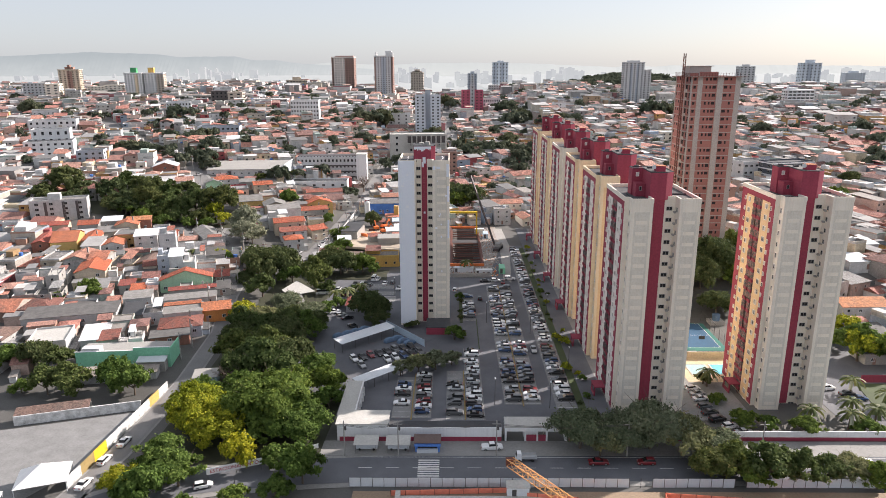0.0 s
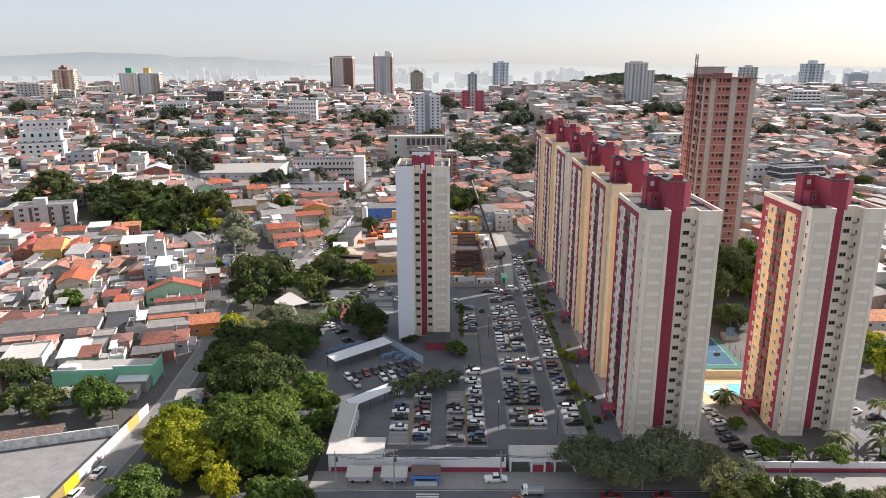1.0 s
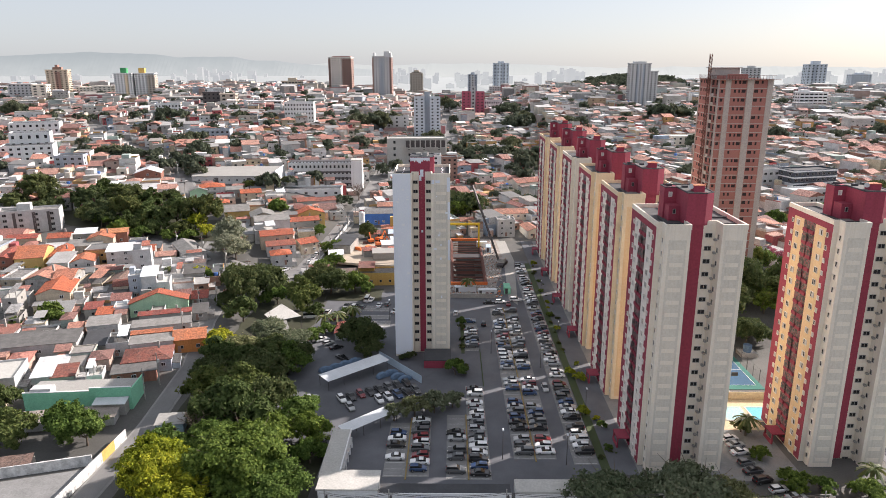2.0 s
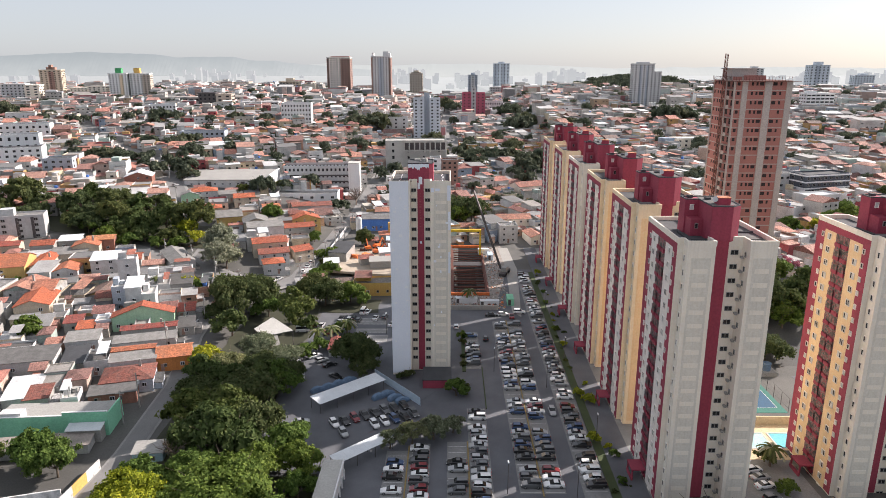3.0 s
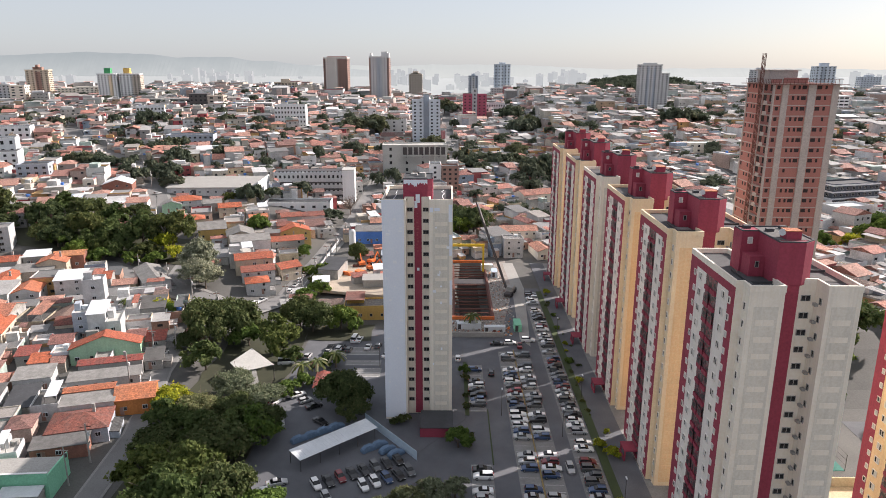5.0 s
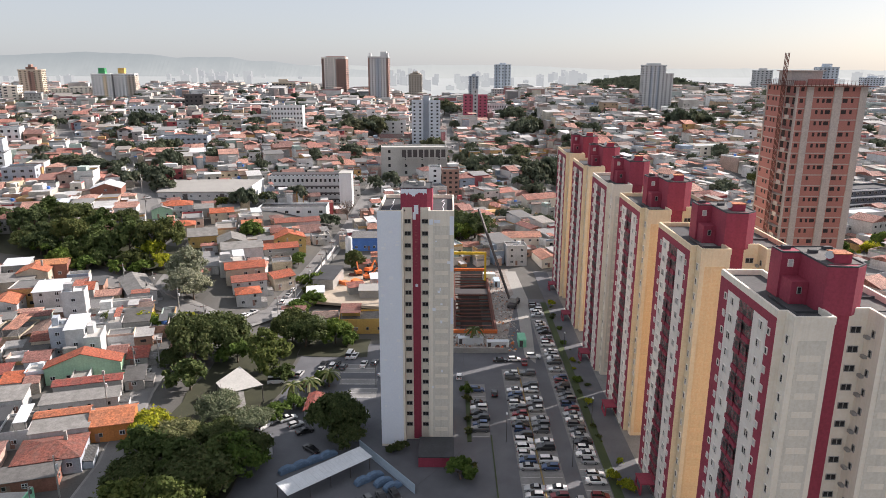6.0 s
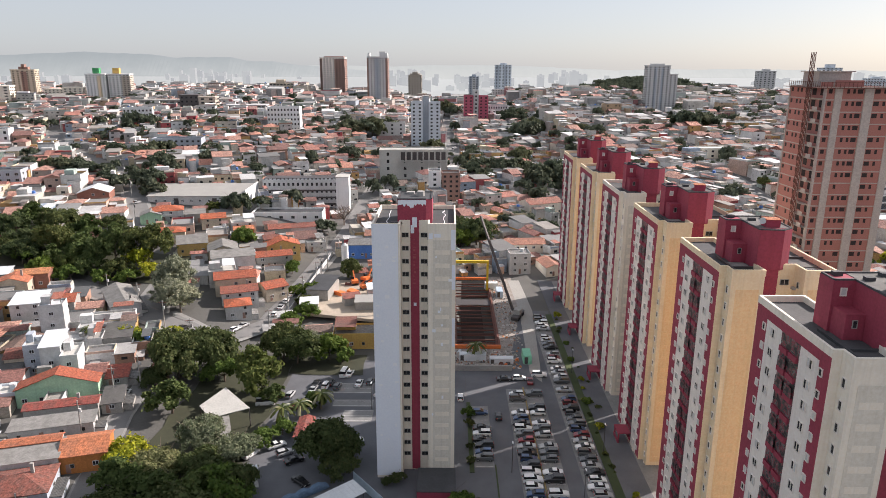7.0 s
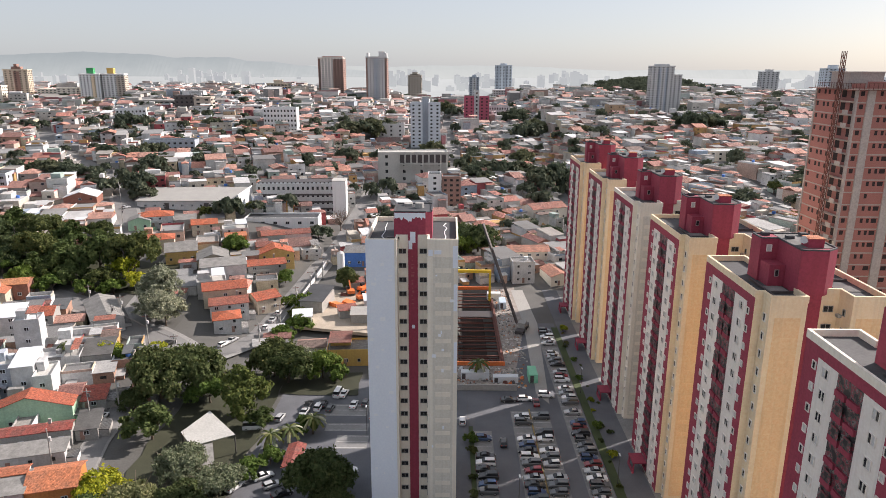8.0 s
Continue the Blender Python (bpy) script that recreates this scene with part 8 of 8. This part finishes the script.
def trunk_shape(h, r, spread, seed):
    g = random.Random(seed)
    s = Shape()
    top = Vector((g.uniform(-0.4, 0.4), g.uniform(-0.4, 0.4), h))
    s.tube((0, 0, -0.5), top, r, r * 0.6, 8)
    for k in range(7):
        a = k * 0.9 + g.uniform(-0.3, 0.3)
        p = top - Vector((0, 0, g.uniform(0, h * 0.3)))
        q = p + Vector((math.cos(a) * spread * 0.5, math.sin(a) * spread * 0.5, spread * g.uniform(0.3, 0.6)))
        s.tube(p, q, r * 0.45, r * 0.2, 6)
        s.tube(q, q + Vector((math.cos(a + 0.5) * spread * 0.35, math.sin(a + 0.5) * spread * 0.35, spread * 0.3)), r * 0.2, r * 0.06, 5)
    return s


def tree(label, mat, m, radius=6.0, height=9.0, stem=3.0, clumps=110, leaves=5200, size=0.42, seed=1, name="tree"):
    t = thing(name, label, "tree", m, group="trees")
    part("trunk", trunk_shape(stem + height * 0.2, 0.16 + radius * 0.03, radius, seed), BARK, t)
    part("crown", crown_mesh("crown", radius, height, clumps, leaves, size, seed, mat), None, t, m=at(0, 0, stem))
    return t


def palm(m, label="date palm with arching feathery fronds"):
    t = thing("palm_tree", label, "palm tree", m, group="palms")
    part("trunk", Shape().tube((0, 0, -0.3), (0.2, 0, 4.6), 0.28, 0.2, 8), BARK, t)
    for k in range(16):
        a, s = k * 0.393 * 1.03, Shape()
        up = 0.9 if k % 2 else 0.35
        pts = [Vector((0.2 + math.cos(a) * f * 3.2, math.sin(a) * f * 3.2, 4.6 + up * 2.2 * f - 2.6 * f * f)) for f in (0, 0.25, 0.5, 0.75, 1)]
        side = Vector((-math.sin(a), math.cos(a), 0))
        for u, v in zip(pts, pts[1:]):
            for e in (-1, 1):
                s.face((u, v, v + side * e * 0.42 - Vector((0, 0, 0.22)), u + side * e * 0.42 - Vector((0, 0, 0.2))))
        part("frond", s, LEAFG if k % 5 == 0 else LEAFDARK, t)
    return t


def bare_tree(m):
    g = random.Random(5)
    t = thing("bare_tree", "leafless brown tree with fine spreading twigs", "tree", m)
    s, tw = Shape(), Shape()
    s.tube((0, 0, -0.3), (0, 0, 2.6), 0.25, 0.2, 8)
    for k in range(26):
        a, e = g.uniform(0, 6.28), g.uniform(0.5, 1.3)
        d = Vector((math.cos(a) * math.cos(e), math.sin(a) * math.cos(e), math.sin(e)))
        p = Vector((0, 0, g.uniform(1.6, 2.6)))
        q = p + d * g.uniform(2.5, 4.5)
        s.tube(p, q, 0.09, 0.035, 5)
        for j in range(12):
            o = p.lerp(q, g.uniform(0.4, 1))
            tw.bar(o, o + (d + Vector((g.uniform(-1, 1), g.uniform(-1, 1), g.uniform(-0.2, 0.9)))).normalized() * g.uniform(0.8, 1.8), 0.035)
    part("trunk", s, TWIG, t)
    tagged(part("bare_crown", tw, TWIG, t), kind="stuff")
    return t


broad = tree("broad dark green tree with dense rounded crown", LEAF, at(-44, -67, 0), 10.0, 13.5, 2.0, 240, 26000, 0.42, 3)
yellow = tree("broad tree with bright yellow-green crown", LEAFY, at(-62, -66, 0), 7.2, 9.5, 2.0, 120, 17000, 0.33, 4)
dark = tree("dark dense tree beside the car park", LEAFDARK, at(-52, -23, 0), 7.4, 10.5, 1.6, 170, 11000, 0.45, 6)
green = tree("leafy mid-green tree among houses", LEAF, at(-47, -12, 0), 6.2, 9.0, 1.2, 130, 8600, 0.40, 9)
pale = tree("grey-green tree with pale fluffy crown", LEAFG, at(-94, 89, 5.0), 7.0, 13.0, 1.0, 150, 12000, 0.34, 11)
small = tree("small bushy green tree", LEAF, at(1.6, -13, 0), 3.4, 5.0, 0.6, 80, 4500, 0.31, 14)
shrub = tree("low dark green shrub", LEAFDARK, at(3.8, -11, 0), 2.0, 2.4, 0.3, 40, 1600, 0.24, 15, name="shrub")
pink = tree("small tree in pink blossom", LEAFP, at(123, 62, high(123, 62)), 4.5, 6, 2, 70, 3600, 0.34, 17)
limey = tree("light green bushy tree lit by the sun", LEAFY, at(-75, 52, 3), 4.0, 5.0, 1.0, 70, 3600, 0.3, 18)
street = tree("broad street tree with feathery dusty green crown", LEAFS, at(30, -77, 0), 7.6, 5.4, 3.6, 170, 16000, 0.33, 20)

tall = tree("tall dark green tree with uneven crown", LEAFDEEP, at(-165, 121, high(-165, 121)), 7.0, 9.6, 1.4, 80, 8500, 0.42, 23)
olive = tree("olive green tree with loose airy crown", LEAFO, at(-142, 116, high(-142, 116)), 6.0, 9.5, 1.4, 70, 5500, 0.46, 24)
airy = tree("low feathery dusty green tree by parked cars", LEAFS, at(-9, -37, 0), 4.2, 4.6, 1.2, 46, 3600, 0.28, 26)
far_dark = tree("dark green tree between far roofs", LEAFFAR, at(-56, 470, high(-56, 470)), 8.6, 11.0, 1.6, 60, 1700, 1.05, 31)
far_green = tree("deep green tree between far roofs", LEAFFAR, at(62, 445, high(62, 445)), 6.8, 9.5, 2.0, 50, 1500, 0.9, 32)
far_small = tree("small bushy tree between far roofs", LEAFDARK, at(-95, 205, high(-95, 205)), 4.0, 5.5, 1.2, 36, 900, 0.62, 33)


def plant(proto, x, y, k=1.0, turn=None):
    if y > 180:
        proto = {dark: far_dark, green: r.choice((far_green, far_dark)), small: far_small}.get(proto, proto)
    elif y > 100 and x < -105:
        proto, k = {dark: r.choice((tall, tall, tall, olive, dark)), green: r.choice((green, tall, tall))}.get(proto, proto), k * r.uniform(0.72, 1.12)
    q = k * r.uniform(0.82, 1.25)
    m = pose(x, y, high(x, y) - 0.1, 0, 0, turn if turn is not None else r.uniform(0, 360)) @ Matrix.Diagonal((k, k, q, 1))
    t = copy_thing(proto, m)
    t.scale = (k, k, q)
    return t


for proto, x, y, k in ((yellow, -53, -75, 0.95), (yellow, -60, -72, 0.85), (broad, -36, -72, 0.72), (green, -45, -72, 1.1), (green, -52, -66, 1.0), (green, -43, -62, 1.0), (broad, -53, -57, 0.62), (green, -60, -58, 0.85), (olive, -49, -47, 1.25), (olive, -56, -40, 1.2), (olive, -62, -31, 1.15), (olive, -53, -32, 1.1), (dark, -45, -38, 0.85), (green, -37, -43, 1.0), (green, -33, -50, 0.8), (green, -40, -52, 0.9), (small, -31, -58, 1.1), (yellow, -64, -66, 0.55), (small, -66, -54, 1.2), (green, -63, -86, 0.95), (green, -57, -92, 0.9), (yellow, -68, -94, 0.6), (green, -61, -99, 0.9), (small, -52, -103, 1.1), (green, -31, -91, 0.8), (small, -36, -95, 1.0), (small, -43, -99, 1.0), (small, -38, -84, 1.1), (dark, -53, 101, 0.45), (small, -52.5, 110, 1.1), (limey, -46, -84, 1.1),
                       (dark, -66, -18, 0.75), (olive, -58, -13, 1.0), (olive, -50, -16, 1.1), (street, -63, -4, 0.8), (dark, -54, -3, 0.75), (olive, -67, -10, 1.0), (street, -49, 5, 0.8), (dark, -45, -9, 0.7), (limey, -70, 2, 1.3), (limey, -69.5, -4, 1.1), (olive, -70, 24, 1.05), (street, -57, 9, 0.8), (dark, -75, 42, 1.05), (dark, -68, 48, 1.1), (green, -63, 43, 0.9), (dark, -79, 36, 0.5), (olive, -53, 38, 1.15), (dark, -46, 57, 0.95), (dark, -51, 61, 0.9), (pale, -44, 62, 0.75), (green, -37, 60, 0.85), (small, -33, 58, 1.0), (olive, -47, 33, 0.6), (dark, -28, 5, 0.92), (dark, -24.5, 1, 0.6), (small, -44, 13, 1.0), (small, -41, 17, 0.8), (small, -36, 31, 0.9),
                       (limey, -97, 60, 0.95), (limey, -86, 66, 0.7), (small, -93, 57, 0.8), (pale, -97, 96, 1.0), (pale, -90, 83, 0.95), (limey, -112, 112, 1.5), (limey, -118, 117, 1.4), (dark, -118, 124, 1.3), (dark, -130, 123, 1.5), (dark, -143, 125, 1.4), (dark, -156, 129, 1.4), (dark, -168, 134, 1.4), (green, -180, 140, 1.3), (green, -196, 146, 1.4), (dark, -208, 148, 1.4), (dark, -124, 112, 1.0), (dark, -136, 114, 1.1), (dark, -150, 118, 1.1), (green, -163, 122, 1.1), (dark, -136, 140, 1.3), (dark, -150, 142, 1.3), (green, -164, 148, 1.2), (dark, -178, 152, 1.3), (dark, -146, 156, 1.0), (dark, -174, 128, 1.0), (small, -118, 108, 1.3), (small, -128, 106, 1.4), (small, -140, 109, 1.4), (small, -152, 111, 1.3), (green, -196, 130, 1.0), (green, -214, 136, 1.3),
                       (green, -89, -50, 1.0), (green, -84.5, -51, 0.8), (olive, -102, -51, 0.95), (olive, -108, -51, 0.8), (green, -127, -36, 0.85), (dark, -119, -36, 0.7), (olive, -113, -36, 0.7), (small, -116, -50, 0.9), (small, -160, 56, 1.2), (small, -151, 57, 1.1), (small, -132, 19, 1.2), (green, -129, 16, 0.6), (small, -141, 13, 0.8), (small, -108, 84, 0.9), (green, -88, 150, 0.8), (green, -64, 132, 0.6), (dark, -40, 132, 0.6), (small, -58, 112, 1.0), (small, -54, 84, 1.2), (green, -50, 92, 0.7),
                       (airy, -14, -39, 0.75), (airy, -4, -35, 0.95), (airy, 0.5, -32, 0.85), (airy, -6, -32, 0.8), (shrub, -12, -2, 1.0), (shrub, -14, -3, 0.8), (shrub, 3.9, 6, 0.6), (shrub, 3.9, 12, 0.6),
                       (shrub, 3.9, 22, 0.7), (small, 3.6, 27, 0.5), (street, 38, -78, 1.0), (street, 46, -77, 1.1), (street, 53, -79, 0.95), (street, 34, -80, 0.7), (street, 60, -82, 0.8), (olive, 60, -88, 0.9),
                       (olive, 67, -90, 1.0), (green, 64, -91, 0.7), (olive, 74, -90, 0.8), (olive, 80, -90, 0.7), (street, 85, -89, 0.6), (green, 89, -92, 0.6), (dark, 56, -88, 0.7), (small, 77, -68, 0.8),
                       (green, 85, -71, 0.6), (small, 99, -70, 1.0), (small, 72, -66, 1.0), (shrub, 70, -44, 1.2), (small, 70, -55, 0.7), (dark, 92, 22, 1.0), (dark, 80, 14, 0.9), (dark, 93, 8, 0.9),
                       (dark, 99, 30, 1.1), (olive, 107, 25, 1.3), (olive, 115, 31, 1.4), (dark, 86, 26, 0.9), (green, 104, 22, 1.0), (dark, 84, 38, 0.9), (green, 112, 48, 1.0), (dark, 78, 18, 0.7), (green, 122, -28, 1.0), (green, 128, -34, 1.0),
                       (green, 118, -20, 0.8), (dark, 110, -8, 0.9), (tall, 8, 177, 1.5), (tall, 12, 186, 1.5), (green, 4, 174, 1.3), (tall, 2, 184, 1.3), (limey, 121, -29, 1.6), (limey, 128, -10, 1.4), (green, 169, 117, 1.0), (green, 178, 122, 1.0), (limey, 160, 112, 1.2), (small, 186, 124, 1.3), (dark, -56, 470, 1.5), (dark, -66, 452, 1.5), (dark, -74, 440, 1.4),
                       (dark, -84, 436, 1.3), (green, -48, 350, 1.0), (dark, 17, 316, 1.1), (dark, 26, 320, 1.0), (green, 44, 318, 1.2), (green, 52, 300, 1.2), (green, 62, 445, 1.5), (green, 70, 460, 1.4),
                       (dark, 62, 290, 1.4), (green, 36, 215, 0.8), (green, 46, 200, 0.7), (dark, -218, 248, 1.1), (dark, -207, 247, 1.0), (dark, -190, 288, 1.0), (dark, -186, 300, 0.9), (dark, -158, 318, 0.9),
                       (dark, -382, 436, 1.3), (dark, -392, 428, 1.3), (dark, -246, 405, 1.1), (dark, -236, 412, 1.0), (dark, 14, 345, 1.0), (dark, 34, 316, 1.2), (dark, 20, 330, 1.0), (dark, 54, 283, 1.2),
                       (dark, 60, 540, 1.4), (dark, 68, 548, 1.3), (dark, -6, 600, 1.3), (dark, 4, 590, 1.2), (dark, -150, 292, 1.0), (limey, -144, 290, 1.2), (dark, -170, 268, 1.0), (dark, -160, 230, 0.9),
                       (dark, -152, 215, 0.8), (green, -95, 205, 0.7), (dark, 186, 424, 1.4), (dark, 198, 432, 1.3), (green, 210, 440, 1.3), (green, 188, 140, 0.9), (green, 198, 134, 0.8), (limey, 180, 150, 1.2),
                       (green, 206, 138, 0.9), (green, 150, 116, 0.8), (dark, 230, 175, 0.8), (green, -62, 190, 0.7), (green, -88, 150, 0.8)):
    plant(proto, x, y, k)
for k in range(60):
    y = r.uniform(180, 420)
    x = r.uniform(-0.62, 0.62) * (y + 216)
    if clear_of(x, y, 2) and off_road(x, y, 1):
        plant(r.choice((small, green, dark, small, shrub)), x, y, r.uniform(0.6, 1.15))
for k in range(34):
    plant(r.choice((shrub, shrub, limey)) if k % 6 else small, r.uniform(33.6, 38), r.uniform(-58, 100), r.uniform(0.18, 0.5))
the_palm = palm(at(107, -50, 0))
for x, y in ((100, -62), (96.5, -68), (88, -66), (104, -66), (112, -58), (70.5, -45.5), (-31, 12), (-38.4, 24.5), (-34, 30), (-42, 22), (7, 62), (-240, 300), (-108, 60)):
    copy_thing(the_palm, at(x, y, high(x, y), r.uniform(0, 90)))
bare_tree(at(-61, -46, 0, 0))
plant(bpy.data.objects["bare_tree"], -54, 205, 1.5)
# woods on the far hill
g = np.random.default_rng(8)
pts = []
for k in range(2200):
    if k < 560:
        y = g.uniform(770, 985)
        x = 0.255 * (y + 216) + g.normal(0, 34)
    else:
        y = 200 + 900 * g.uniform() ** 0.95
        x = g.uniform(-0.64, 0.64) * (y + 216)
        if not clear_of(x, y, 3) and not (600 < y < 740 and k % 2):
            continue
    pts.append((x, y, high(x, y), g.uniform(4, 9) if k < 560 else g.uniform(3.0, 6.6)))
src = np.array([v.co[:] for v in max(small.children, key=lambda o: len(o.data.vertices)).data.vertices]).reshape(-1, 3, 3)
src = src[g.permutation(len(src))[:260]]
mid = src.mean(1, keepdims=True)
src = ((src - mid) * 2.6 + mid - np.array((0, 0, 1.5))).reshape(-1, 3)
vs = np.concatenate([src * (s_ / 3.8) * np.array((1, 1, g.uniform(0.9, 1.4))) + np.array((x, y, z + s_ * 0.75)) for x, y, z, s_ in pts])
me = bpy.data.meshes.new("far_woods")
me.from_pydata(vs.tolist(), [], [(3 * k, 3 * k + 1, 3 * k + 2) for k in range(len(vs) // 3)])
me.materials.append(LEAFFAR)
solo("far_woods", me, (), "dark woods on the far hill and between roofs", "woods", kind="stuff")
